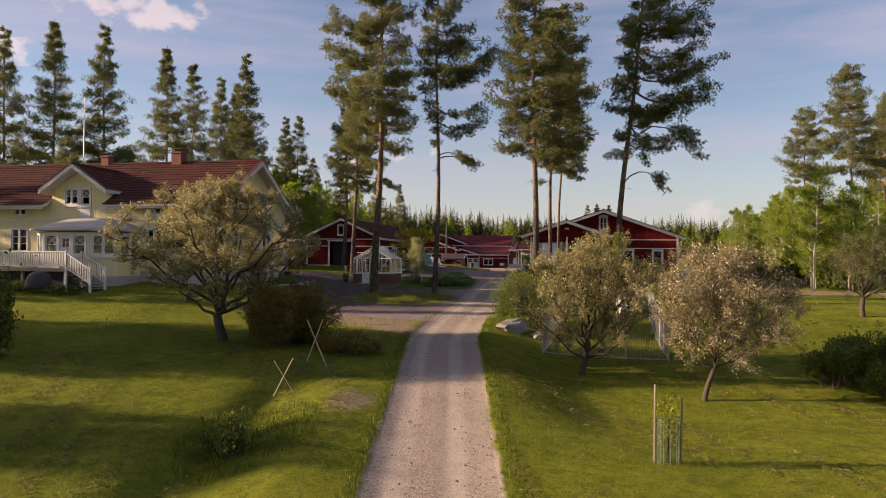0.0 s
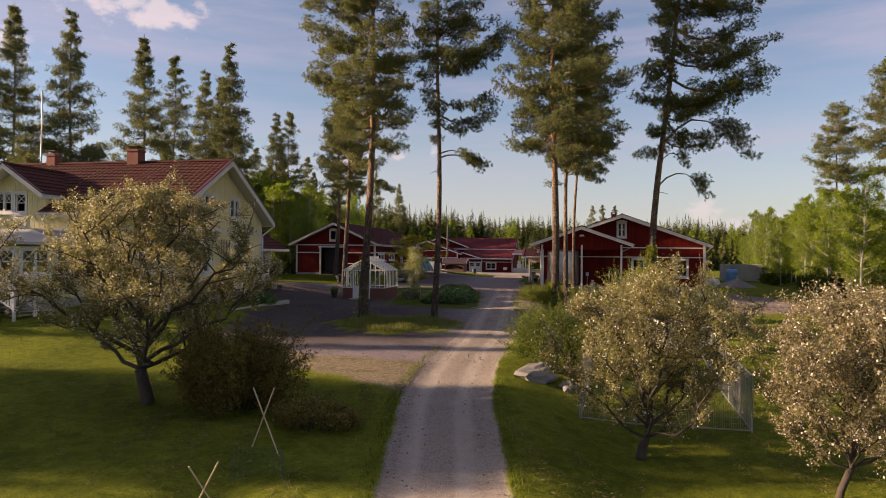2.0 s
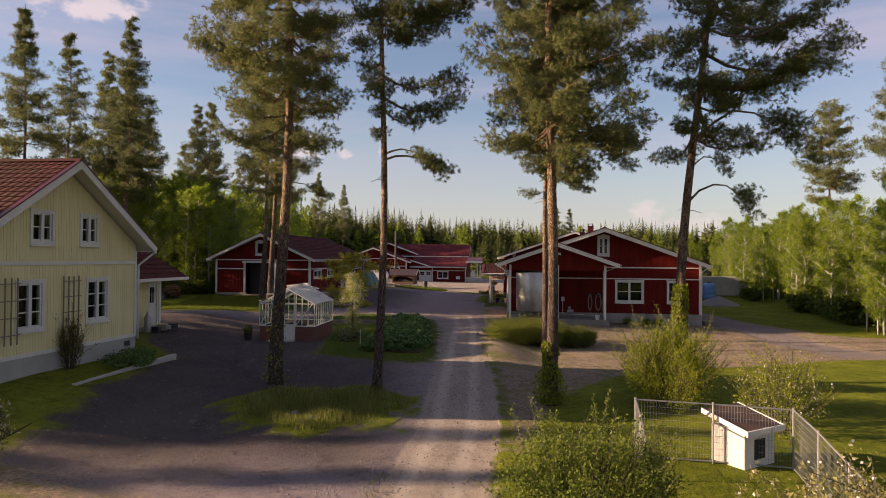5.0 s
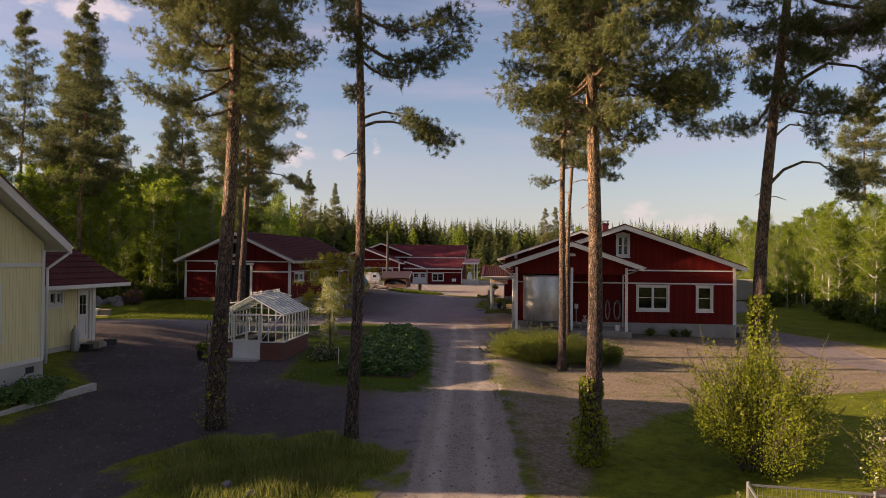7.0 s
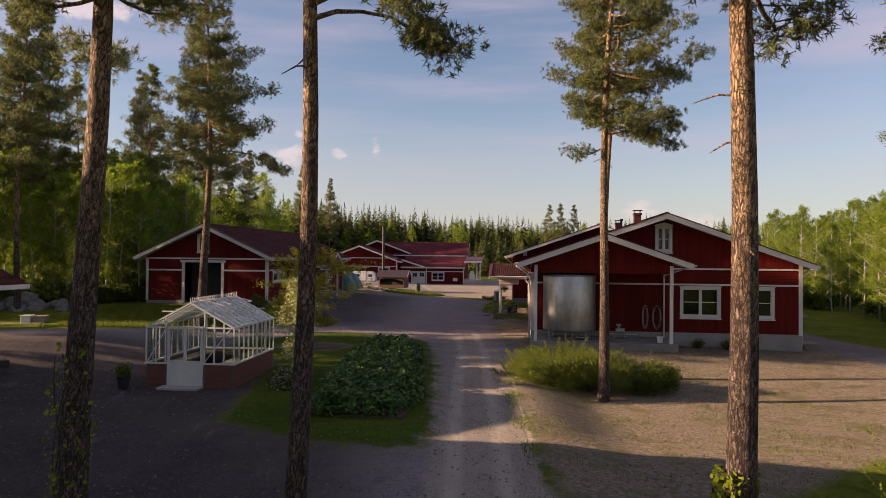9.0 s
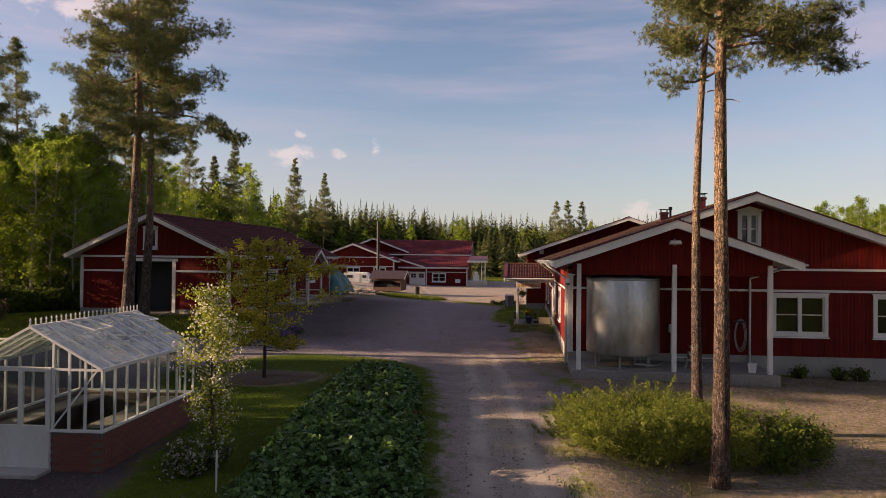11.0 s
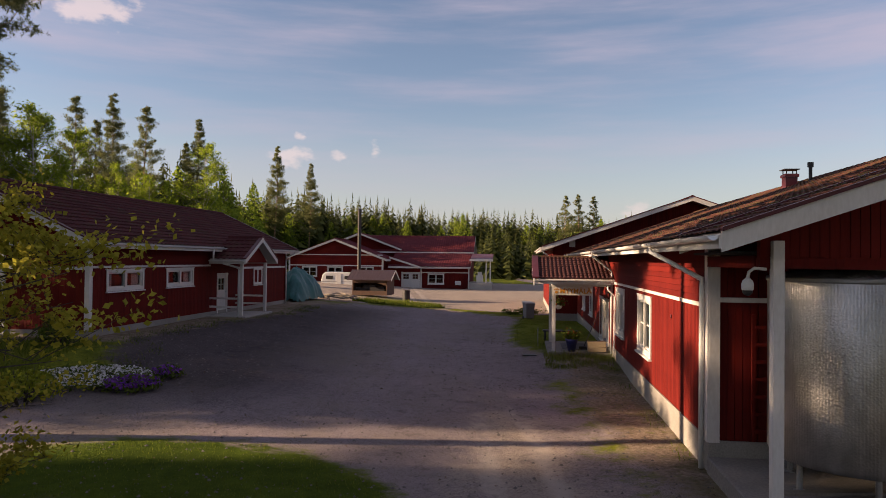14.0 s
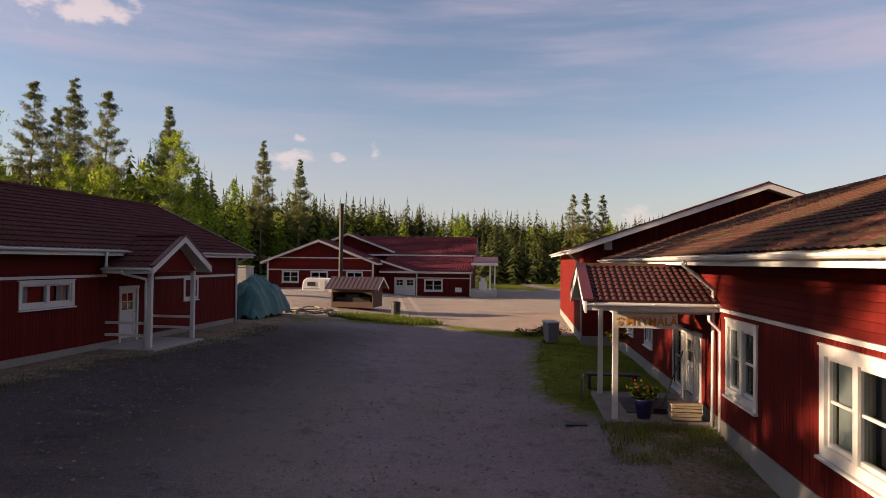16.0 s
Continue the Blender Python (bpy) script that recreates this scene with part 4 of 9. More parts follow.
upright_boards(shop, face_front(), 4.29, [(0.02, shop_under(0.02)), (MIDU, shop_under(MIDU)), (W1 - 0.02, shop_under(W1 - 0.02))], shop_front, RED, singly=True)
upright_boards(shop, face_front(), 1.0, [(0.15, 3.40), (6.5, 3.40)], [], RED, singly=True)
upright_boards(shop, face_front(), 3.49, [(0.15, 4.28), (6.5, 4.28)], [], RED, singly=True)
for z, a, b in ((3.40, 0.0, W1), (4.20, 6.5, W1)):
    part("belt_board", Shape().box(a, b, -0.05, 0.0, z, z + 0.085), WHITE, shop, "white painted belt board")
window(shop, face_front(), 7.56, 9.53, 1.78, 3.31, cols=2, rows=2)
window(shop, face_front(), 11.15, 12.14, 1.78, 3.31, cols=1, rows=2)
window(shop, face_front(), 6.31, 7.12, 5.12, 6.42, cols=2, rows=2, hood=True, label="small white gable window under a hood")
for x in (0.06, W1 - 0.06):
    part("corner_board", Shape().box(x - 0.09, x + 0.09, -0.06, 0.12, 0.95, 4.5), WHITE, shop, "white painted corner board")
part("corner_board", Shape(face_left()).box(-0.17, 0.05, -0.06, 0.0, 0.95, 4.45), WHITE, shop)
part("belt_board", Shape(face_left()).box(-L1, -0.17, -0.05, 0.0, 3.29, 3.36), WHITE, shop, "white painted belt board")
window(shop, face_left(), -12.18, -10.27, 1.66, 3.15, cols=2, rows=2, trim=0.14, curtain=True, label="tall white two-sash window")
window(shop, face_left(), -7.55, -5.50, 1.66, 3.15, cols=2, rows=2, trim=0.14, curtain=True, label="tall white two-sash window")
window(shop, face_left(), -22.0, -20.5, 1.56, 3.1, cols=2, rows=2)
window(shop, face_left(), -26.0, -24.5, 1.56, 3.1, cols=2, rows=2)
window(shop, face_left(), -14.82, -14.22, 0.95, 2.6, cols=1, rows=2, trim=0.08, label="narrow white side light by the door")
door(shop, face_left(), -16.12, -14.92, 0.68, 2.6, label="white glazed shop door")
window(shop, face_left(), -17.32, -16.22, 0.95, 2.6, cols=1, rows=2, trim=0.08, label="narrow white side light by the door")
floor_slab(shop, 0.02, W1 - 0.25, 0.25, L1 - 0.25, 0.98, 1.0, DARK, "dark inner floor", "inner_floor")
gable_roof(shop, IDENT, (-0.72, EAVE), (MIDU, APEX), (W1 + 0.42, EAVE - 0.02), -0.85, L1 - 0.02, TILE_BROWN, verge=0.24, gutters=(False, True), rakes=(True, False))
chimney(shop, 6.25, 5.5, 6.6, 7.46, 0.40, 0.40, RED_METAL, "red sheet-metal chimney with a black hood")
chimney(shop, 6.18, 13.4, 6.3, 7.30, 0.40, 0.40, RED_METAL, "red sheet-metal vent stack")
part("vent_pipe", Shape().tube([(6.15, 11.5, 6.5), (6.15, 11.5, 7.4)], 0.06, 8).tube([(6.15, 11.5, 7.30), (6.15, 11.5, 7.46)], 0.10, 8), BLACK, shop, "dark capped vent pipe")
for v in (1.2, 12.9, 22.0):
    part("wall_vent", Shape(face_left()).lathe([(0.045, 0), (0.045, 0.03), (0.03, 0.04)], 12, (0, 0, 0)), RED_METAL, shop, "painted round wall vent").matrix_basis = Matrix.Translation((-0.012, v + 1.9, 2.9)) @ pose(0, 0, 0, 0, -90, 0)

# solid near-black blocks added behind the windows in place of unlit rooms
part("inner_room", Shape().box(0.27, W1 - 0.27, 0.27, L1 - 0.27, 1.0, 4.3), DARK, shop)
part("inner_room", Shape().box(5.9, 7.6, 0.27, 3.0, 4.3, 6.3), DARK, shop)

# porch in front with its own gable, sharing the left slope
PF = -3.30
gable_roof(shop, IDENT, (-0.72, EAVE), (3.37, EAVE + 4.09 * SL), (7.46, EAVE), PF, -0.87, TILE_BROWN, verge=0.24, gutters=(False, False), rakes=(True, False), label="porch gable roof")
gutter(shop, IDENT, -0.75, EAVE - 0.02, PF, L1 - 0.05, -1, 0.075)
gutter(shop, IDENT, 7.49, EAVE - 0.02, PF, -0.9, 1, 0.06)
pg = lambda u: EAVE + 4.09 * SL - 0.2 - SL * abs(u - 3.37)
porch_gable = Shape(pose(0, -2.70, 0)).prism([(-0.05, 4.16), (6.66, 4.16), (6.66, pg(6.66)), (3.37, pg(3.37)), (-0.05, pg(-0.05))], 0.0, 0.12)
part("porch_gable", porch_gable, RED, shop, "red boarded porch gable")
upright_boards(shop, pose(0, -2.70, 0), 4.18, [(-0.05, pg(-0.05)), (3.37, pg(3.37)), (6.66, pg(6.66))], [], RED, singly=True)
part("porch_beam", Shape().box(-0.05, 6.66, -2.72, -2.54, 4.02, 4.16), RED, shop)
part("porch_beam", Shape().box(-0.06, 0.10, -2.52, 0.0, 4.02, 4.2), RED, shop)
# the porch's deep shade is put into the ceiling's near-black colour
part("porch_ceiling", Shape().box(-0.3, 6.66, -2.52, -0.05, 4.22, 4.26), DARK, shop, "boarded porch ceiling, near-black for the porch's shade")
for u in (0.16, 3.40, 6.56):
    post(shop, u, -2.76, 0.70, 4.4, 0.15)
part("porch_slab", Shape().box(-0.06, 6.85, -2.98, -0.03, 0.05, 0.70), SLAB, shop, "stained concrete porch slab", bevel=0.02)
downpipe(shop, IDENT, (-0.83, 1.15, EAVE - 0.06), (-0.12, 0.12, 3.80), (-0.12, 0.12, 0.45))
downpipe(shop, IDENT, (-0.83, 12.6, EAVE - 0.06), (-0.10, 12.95, 3.75), (-0.10, 12.95, 0.75))
downpipe(shop, IDENT, (7.56, -1.2, EAVE - 0.06), (6.72, -0.12, 3.9), (6.72, -0.12, 0.6))
downpipe(shop, IDENT, (W1 + 0.5, 0.2, EAVE - 0.06), (W1 + 0.08, 0.2, 3.9), (W1 + 0.08, 0.2, 0.2))

# canopy over the shop door: ridge across, little gable to the yard
canopy = thing("shop_canopy", pose(8.75, 67.2, 0, 0, 0, -11.5), "small tiled canopy on white posts over a shop door", "canopy")
CT = pose(0, 14.3, 0, 0, 0, 90)
part("canopy_deck", Shape(CT).prism([(-2.2, 3.44), (-2.2, 3.32), (0, 4.10), (2.2, 3.32), (2.2, 3.44), (0, 4.22)], 0.05, 2.95), WHITE, canopy)
for sx in (-1, 1):
    a, b = Vector((sx * 2.2, 0, 3.44)), Vector((0, 0, 4.22))
    dvec = (b - a)
    rows, cols = 10, 19
    tile = Shape()
    seg = dvec.length / rows
    w = 2.9 / cols
    n6 = 6
    ring = []
    for lift, s in ((0.028, 0.0), (0.0, seg)):
        for k in range(n6 + 1):
            ring.append((s, w * k / n6, lift + 0.034 * (0.5 + 0.5 * math.cos(2 * math.pi * k / n6)) ** 0.7))
    ring += [(0.0, 0.0, -0.01), (0.0, w, -0.01)]
    tile.add(ring, [(k, k + 1, n6 + 2 + k, n6 + 1 + k) for k in range(n6)] + [tuple([14, *range(0, n6 + 1), 15])])
    tm = tile.mesh("roof_tile", TILE_CANOPY)
    ux = dvec.normalized()
    uy = Vector((0, 1, 0))
    uz = ux.cross(uy)
    if uz.z < 0:
        uz = -uz
    for i in range(rows):
        for j in range(cols):
            o = a + ux * (seg * i) + uy * (0.03 + w * j) + uz * 0.02
            m = Matrix(((ux.x, uy.x, uz.x, o.x), (ux.y, uy.y, uz.y, o.y), (ux.z, uy.z, uz.z, o.z), (0, 0, 0, 1)))
            hang("roof_tile", tm, canopy, CT @ m)
    part("verge_board", Shape(CT).hexa([(sx * 2.25, 2.95, 3.20), (0, 2.95, 3.99), (0, 3.0, 3.99), (sx * 2.25, 3.0, 3.20), (sx * 2.25, 2.95, 3.47), (0, 2.95, 4.26), (0, 3.0, 4.26), (sx * 2.25, 3.0, 3.47)]), WHITE, canopy)
    part("verge_flashing", Shape(CT).hexa([(sx * 2.27, 2.80, 3.47), (0, 2.80, 4.27), (0, 3.03, 4.27), (sx * 2.27, 3.03, 3.47), (sx * 2.27, 2.80, 3.52), (0, 2.80, 4.32), (0, 3.03, 4.32), (sx * 2.27, 3.03, 3.52)]), RED_METAL, canopy, "red metal verge flashing")
    part("fascia", Shape(CT).box(min(sx * 2.2, sx * 2.23), max(sx * 2.2, sx * 2.23), 0.02, 2.95, 3.26, 3.43), WHITE, canopy)
gutter(canopy, CT, -2.232, 3.41, 0.05, 2.95, -1, 0.055)
part("ridge_cap", Shape(CT).prism([(-0.14, 4.24), (-0.07, 4.31), (0.07, 4.31), (0.14, 4.24)], 0.0, 3.0), TILE_BROWN, canopy)
part("canopy_beam", Shape().box(-2.30, -2.14, 12.92, 16.1, 3.16, 3.32), WHITE, canopy)
part("canopy_beam", Shape().box(-2.30, 0, 12.78, 12.92, 3.16, 3.30), WHITE, canopy)
for v in (12.86, 15.95):
    post(canopy, -2.22, v, 0.72, 3.16, 0.13)
part("downpipe", Shape().tube([(-0.35, 12.0, 3.2), (-0.35, 12.0, 3.1), (-0.10, 12.05, 2.85), (-0.10, 12.05, 0.7)], 0.04, 8), WHITE_METAL, canopy)
part("deck", Shape().box(-2.44, -0.04, 12.62, 16.3, 0.3, 0.73), SLAB, canopy, "stained concrete entrance slab", bevel=0.03)

# higher hall behind the shop
hall = thing("rear_hall", pose(8.75, 67.2, 0, 0, 0, -11.5), "tall red storage hall with white verge boards behind a shop", "building")
h_top = [(-1.55, 4.95), (6.45, 7.75), (14.4, 4.95)]
wall(hall, "wall", pose(0, 29.45, 0), 0.9, h_top, [], RED)
upright_boards(hall, pose(0, 29.45, 0), 4.4, h_top, [], RED)
wall(hall, "wall", face_left(-1.55), 0.9, [(-49.0, 4.9), (-29.7, 4.9)], [], RED)
upright_boards(hall, face_left(-1.55), 0.9, [(-49.0, 4.9), (-29.7, 4.9)], [], RED, 0.16)
wall(hall, "wall", face_right(14.4), 0.9, [(29.7, 4.9), (49.0, 4.9)], [], RED)
floor_slab(hall, -1.58, 14.43, 29.42, 49.0, -0.2, 0.9)
gable_roof(hall, IDENT, (-2.25, 4.92), (6.45, 7.93), (15.1, 4.92), 28.6, 49.4, TILE_DARK, verge=0.22, coarse=True, gutters=(True, False), rakes=(True, True))
downpipe(hall, IDENT, (-2.3, 28.9, 4.85), (-1.62, 29.6, 4.2), (-1.62, 29.6, 0.5))
part("vent_box", Shape().box(-0.6, -0.25, 29.38, 29.45, 4.95, 5.5), WHITE, hall)

# ---- the barn opposite ----
barn = thing("barn", pose(-7.31, 79.7, 0, 0, 0, -12), "red board-clad barn with a dark tiled roof", "barn")
BW, BL, BS = 8.95, 19.3, 0.46
b_under = lambda u: 6.85 - 0.18 - BS * abs(u + 4.48)
b_front = [(-6.1, -3.35, 1.36, 4.25), opening(-5.15, -4.31, 4.94, 6.1, 0.1)]
b_right = [opening(0.92, 3.3, 2.86, 3.57), opening(5.04, 7.34, 2.86, 3.57), (9.80, 10.86, 1.36, 3.26)]
bt = [(-BW, b_under(-BW)), (-4.48, b_under(-4.48)), (0, b_under(0))]
wall(barn, "wall", face_front(), 1.5, bt, b_front, RED)
wall(barn, "wall", face_right(0), 1.5, [(0, 4.5), (BL, 4.5)], b_right, RED)
wall(barn, "wall", face_left(-BW), 1.5, [(-BL, 4.5), (0, 4.5)], [], RED)
wall(barn, "wall", pose(0, BL, 0, 0, 0, 180), 1.5, [(0, b_under(0)), (4.48, b_under(-4.48)), (BW, b_under(-BW))], [], RED)
part("plinth", Shape().box(-BW - 0.03, -6.1, -0.03, 0.3, 0.4, 1.5).box(-3.35, 0.03, -0.03, 0.3, 0.4, 1.5).box(-0.3, 0.03, 0.3, BL - 0.02, 0.4, 1.5).box(-BW - 0.03, -BW + 0.3, 0.3, BL - 0.02, 0.4, 1.5), PLINTH, barn, "pale concrete plinth")
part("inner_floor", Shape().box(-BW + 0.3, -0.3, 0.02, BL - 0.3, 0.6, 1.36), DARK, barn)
# added near-black block, the barn's unlit inside as the panes show it
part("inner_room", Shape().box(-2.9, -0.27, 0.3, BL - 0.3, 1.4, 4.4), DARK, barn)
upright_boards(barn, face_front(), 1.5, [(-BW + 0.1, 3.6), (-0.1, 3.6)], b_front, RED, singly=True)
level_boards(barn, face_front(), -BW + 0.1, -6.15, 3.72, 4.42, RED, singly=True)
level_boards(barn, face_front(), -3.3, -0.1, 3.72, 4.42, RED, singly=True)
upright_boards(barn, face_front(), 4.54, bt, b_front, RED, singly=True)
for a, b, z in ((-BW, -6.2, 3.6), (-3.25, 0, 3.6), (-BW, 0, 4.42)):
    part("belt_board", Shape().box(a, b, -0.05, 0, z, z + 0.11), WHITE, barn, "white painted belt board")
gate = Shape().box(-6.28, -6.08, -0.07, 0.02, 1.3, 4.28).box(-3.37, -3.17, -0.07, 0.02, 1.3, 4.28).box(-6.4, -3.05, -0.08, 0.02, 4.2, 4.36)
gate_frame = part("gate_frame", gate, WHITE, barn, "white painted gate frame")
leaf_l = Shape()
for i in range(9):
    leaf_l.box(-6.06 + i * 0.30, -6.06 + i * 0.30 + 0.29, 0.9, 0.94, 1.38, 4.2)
part("gate_leaf", leaf_l, DARK, gate_frame, "near-black boards set back in the gate opening")
window(barn, face_front(), -5.15, -4.31, 4.94, 6.1, cols=1, rows=1, hood=True, label="small white gable window")
for x in (-BW + 0.06, -0.06):
    part("corner_board", Shape().box(x - 0.09, x + 0.09, -0.06, 0.12, 1.5, 4.5), WHITE, barn)
upright_boards(barn, face_right(0), 1.52, [(0.15, 3.6), (BL - 0.1, 3.6)], b_right, RED, singly=True)
level_boards(barn, face_right(0), 0.15, BL - 0.1, 3.74, 4.5, RED, singly=True)
part("belt_board", Shape(face_right(0)).box(0, 9.0, -0.05, 0, 3.66, 3.74).box(12.0, BL, -0.05, 0, 3.5, 3.6), WHITE, barn)
part("corner_board", Shape(face_right(0)).box(BL - 0.12, BL + 0.04, -0.06, 0.0, 1.5, 4.5), WHITE, barn)
window(barn, face_right(0), 0.92, 3.3, 2.86, 3.57, curtain=True, cols=2, rows=1, trim=0.09, label="low white two-pane window")
window(barn, face_right(0), 5.04, 7.34, 2.86, 3.57, curtain=True, cols=2, rows=1, trim=0.09, label="low white two-pane window")
door(barn, face_right(0), 9.76, 10.9, 1.36, 3.3)
window(barn, face_right(0), 14.2, 15.4, 2.65, 3.5, curtain=True, cols=2, rows=1)
gable_roof(barn, IDENT, (-BW - 0.55, 4.55), (-4.48, 6.85), (0.58, 4.55), -0.75, BL + 0.6, TILE_DARK, verge=0.22)
downpipe(barn, IDENT, (0.68, 8.0, 4.5), (0.66, 8.0, 4.3), (0.66, 8.0, 4.0))
gable_roof(barn, pose(0, 10.4, 0, 0, 0, -90), (-2.05, 3.98), (0, 5.06), (2.05, 3.98), 0.3, 2.02, TILE_DARK, verge=0.2, coarse=True, gutters=(False, True), rakes=(False, True), label="small porch gable roof")
part("porch_gable", Shape(pose(1.70, 10.4, 0, 0, 0, 90)).prism([(-1.5, 3.85), (1.5, 3.85), (0, 4.82)], 0, 0.06), RED, barn)
for v in (8.95, 11.85):
    post(barn, 1.62, v, 1.35, 4.0, 0.14)
part("porch_deck", Shape().box(0.04, 1.95, 8.7, 12.1, 0.7, 1.34), CONCRETE, barn, "concrete porch slab", bevel=0.02)
part("porch_step", Shape().box(0.5, 1.6, 7.9, 8.7, 0.7, 1.12), CONCRETE, barn, bevel=0.02)
for z in (1.75, 2.15):
    for v in (8.95, 11.85):
        part("porch_rail", Shape().beam((0.05, v, z), (1.62, v, z), 0.05, 0.09), WHITE, barn)
downpipe(barn, IDENT, (1.0, 8.3, 3.92), (1.52, 8.85, 3.6), (1.52, 8.85, 1.2))
downpipe(barn, IDENT, (0.64, BL - 0.2, 4.5), (0.1, BL - 0.2, 4.1), (0.1, BL - 0.2, 1.2))
ramp = thing("gate_ramp", pose(-7.31, 79.7, 0, 0, 0, -12), "weathered plank ramp before a barn gate", "ramp")
for i in range(7):
    part("plank", Shape().hexa([(-5.9 + i * 0.36, -2.6, 0.98), (-5.58 + i * 0.36, -2.6, 0.98), (-5.58 + i * 0.36, -0.1, 1.28), (-5.9 + i * 0.36, -0.1, 1.28), (-5.9 + i * 0.36, -2.6, 1.06), (-5.58 + i * 0.36, -2.6, 1.06), (-5.58 + i * 0.36, -0.1, 1.36), (-5.9 + i * 0.36, -0.1, 1.36)]), GREY_WOOD, ramp)

# ---- far workshop ----
works = thing("workshop_building", pose(2.7, 139, 0, 0, 0, -10), "wide red workshop with stepped dark red roofs", "building")
w_front = [opening(-10.05, -8.2, 1.9, 3.1), opening(-6.9, -5.0, 1.9, 3.1), opening(-3.0, -1.2, 1.9, 3.1)]
wt_top = [(-11.7, 4.1), (-5.94, 6.3), (-0.1, 4.1)]
wall(works, "wall", face_front(), 1.1, wt_top, w_front, RED)
upright_boards(works, face_front(), 1.1, [(-11.6, 3.2), (-0.2, 3.2)], w_front, RED, 0.2)
level_boards(works, face_front(), -11.6, -0.2, 3.3, 4.5, RED, 0.2)
for z in (3.2, 4.5):
    part("belt_board", Shape().box(-11.6, -0.1, -0.05, 0, z, z + 0.12), WHITE, works)
for a, b in ((-10.05, -8.2), (-6.9, -5.0), (-3.0, -1.2)):
    window(works, face_front(), a, b, 1.9, 3.1, cols=2, rows=2)
for x in (-11.65, -0.1):
    part("corner_board", Shape().box(x - 0.1, x + 0.1, -0.06, 0.1, 0.9, 4.2), WHITE, works)
floor_slab(works, -11.72, -0.05, -0.02, 20, 0.2, 1.1)
wall(works, "wall", face_right(-0.1), 0.6, [(0, 4.1), (7, 4.1)], [], RED)
wall(works, "wall", face_left(-11.7), 0.9, [(-20, 4.1), (0, 4.1)], [], RED)
gable_roof(works, IDENT, (-12.3, 4.05), (-5.94, 6.5), (0.5, 4.05), -0.6, 9, TILE_WORK, verge=0.22, coarse=True, rakes=(True, False), gutters=(False, False))
wall(works, "wall", pose(0, 2.2, 0), 0.4, [(-0.1, 4.4), (4.4, 3.15), (10.3, 3.15)], [opening(5.2, 7.2, 1.1, 2.35), (1.9, 4.2, 0.6, 2.5)], RED)
upright_boards(works, pose(0, 2.2, 0), 0.6, [(4.3, 2.45), (10.2, 2.45)], [opening(5.2, 7.2, 1.1, 2.35)], RED, 0.2)
part("belt_board", Shape(pose(0, 2.2, 0)).box(4.3, 10.3, -0.05, 0, 2.45, 2.56), WHITE, works)
window(works, pose(0, 2.2, 0), 5.2, 7.2, 1.1, 2.35, cols=2, rows=2)
door(works, pose(0, 2.2, 0), 1.9, 3.05, 0.55, 2.5)
door(works, pose(0, 2.2, 0), 3.05, 4.2, 0.55, 2.5)
part("wall_box", Shape(pose(0, 2.2, 0)).box(8.6, 9.3, -0.2, 0, 1.0, 1.5), WHITE_METAL, works)
for x in (4.35, 10.25):
    part("corner_board", Shape(pose(0, 2.2, 0)).box(x - 0.08, x + 0.08, -0.06, 0.06, 0.5, 3.15), WHITE, works)
lean = Shape()
tile_slope(lean, (0, 0), (7.0, 2.0), 0, 10.0, fine=4)
low_roof = hang("low_roof", Shape(pose(10.5, 1.4, 3.2, 0, 0, 90)).prism([(0, 0), (0, -0.14), (7.0, 1.86), (7.0, 2.0)], 0, 10.2).mesh("low_roof", WHITE), works, None, "long dark red lean-to roof")
sl = Shape(pose(10.5, 1.4, 3.2, 0, 0, 90))
tile_slope(sl, (0, 0), (7.0, 2.0), 0, 10.2, fine=4)
part("tiles", sl, TILE_WORK, low_roof)
part("fascia", Shape().box(0.4, 10.5, 1.36, 1.4, 3.0, 3.18), WHITE, low_roof)
gutter(low_roof, pose(10.5, 1.36, 0, 0, 0, 90), 0, 3.16, 0, 6.2, -1)
part("verge_board", Shape().hexa([(0.5, 1.3, 4.2), (4.45, 1.3, 2.98), (4.45, 1.36, 2.98), (0.5, 1.36, 4.2), (0.5, 1.3, 4.42), (4.45, 1.3, 3.2), (4.45, 1.36, 3.2), (0.5, 1.36, 4.42)]), WHITE, low_roof)
wall(works, "wall", pose(0, 8.0, 0), 0.9, [(-11.0, 4.8), (-4.6, 7.3), (0.9, 5.3), (10.2, 5.1)], [], RED)
wall(works, "wall", face_right(10.2), 0.4, [(2.2, 3.1), (8.2, 5.0), (12, 7.1), (16, 5.0)], [], RED)
upper = Shape(pose(10.6, 7.4, 5.08, 0, 0, 90))
upper_roof = hang("upper_roof", Shape(pose(10.6, 7.4, 5.08, 0, 0, 90)).prism([(0, 0), (0, -0.16), (4.8, 2.1), (9.6, -0.16), (9.6, 0), (4.8, 2.28)], 0, 15.2).mesh("upper_roof", WHITE), works, None, "dark red ridged upper roof")
tile_slope(upper, (0, 0), (4.8, 2.28), 0, 15.2, fine=4)
part("tiles", upper, TILE_WORK, upper_roof)
part("fascia", Shape().box(0.2, 10.6, 7.34, 7.4, 4.9, 5.08), WHITE, upper_roof)
gable_roof(works, IDENT, (-11.0, 4.9), (-4.6, 7.54), (1.0, 5.45), 7.2, 13, TILE_WORK, verge=0.22, coarse=True, rakes=(True, False), gutters=(False, False), cap=False, label="cross gable roof")
part("dock_roof", Shape().hexa([(10.5, 0.9, 4.05), (13.2, 0.9, 4.05), (13.2, 6, 4.75), (10.5, 6, 4.75), (10.5, 0.9, 4.2), (13.2, 0.9, 4.2), (13.2, 6, 4.9), (10.5, 6, 4.9)]), RED_METAL, works, "flat red canopy over a loading dock")
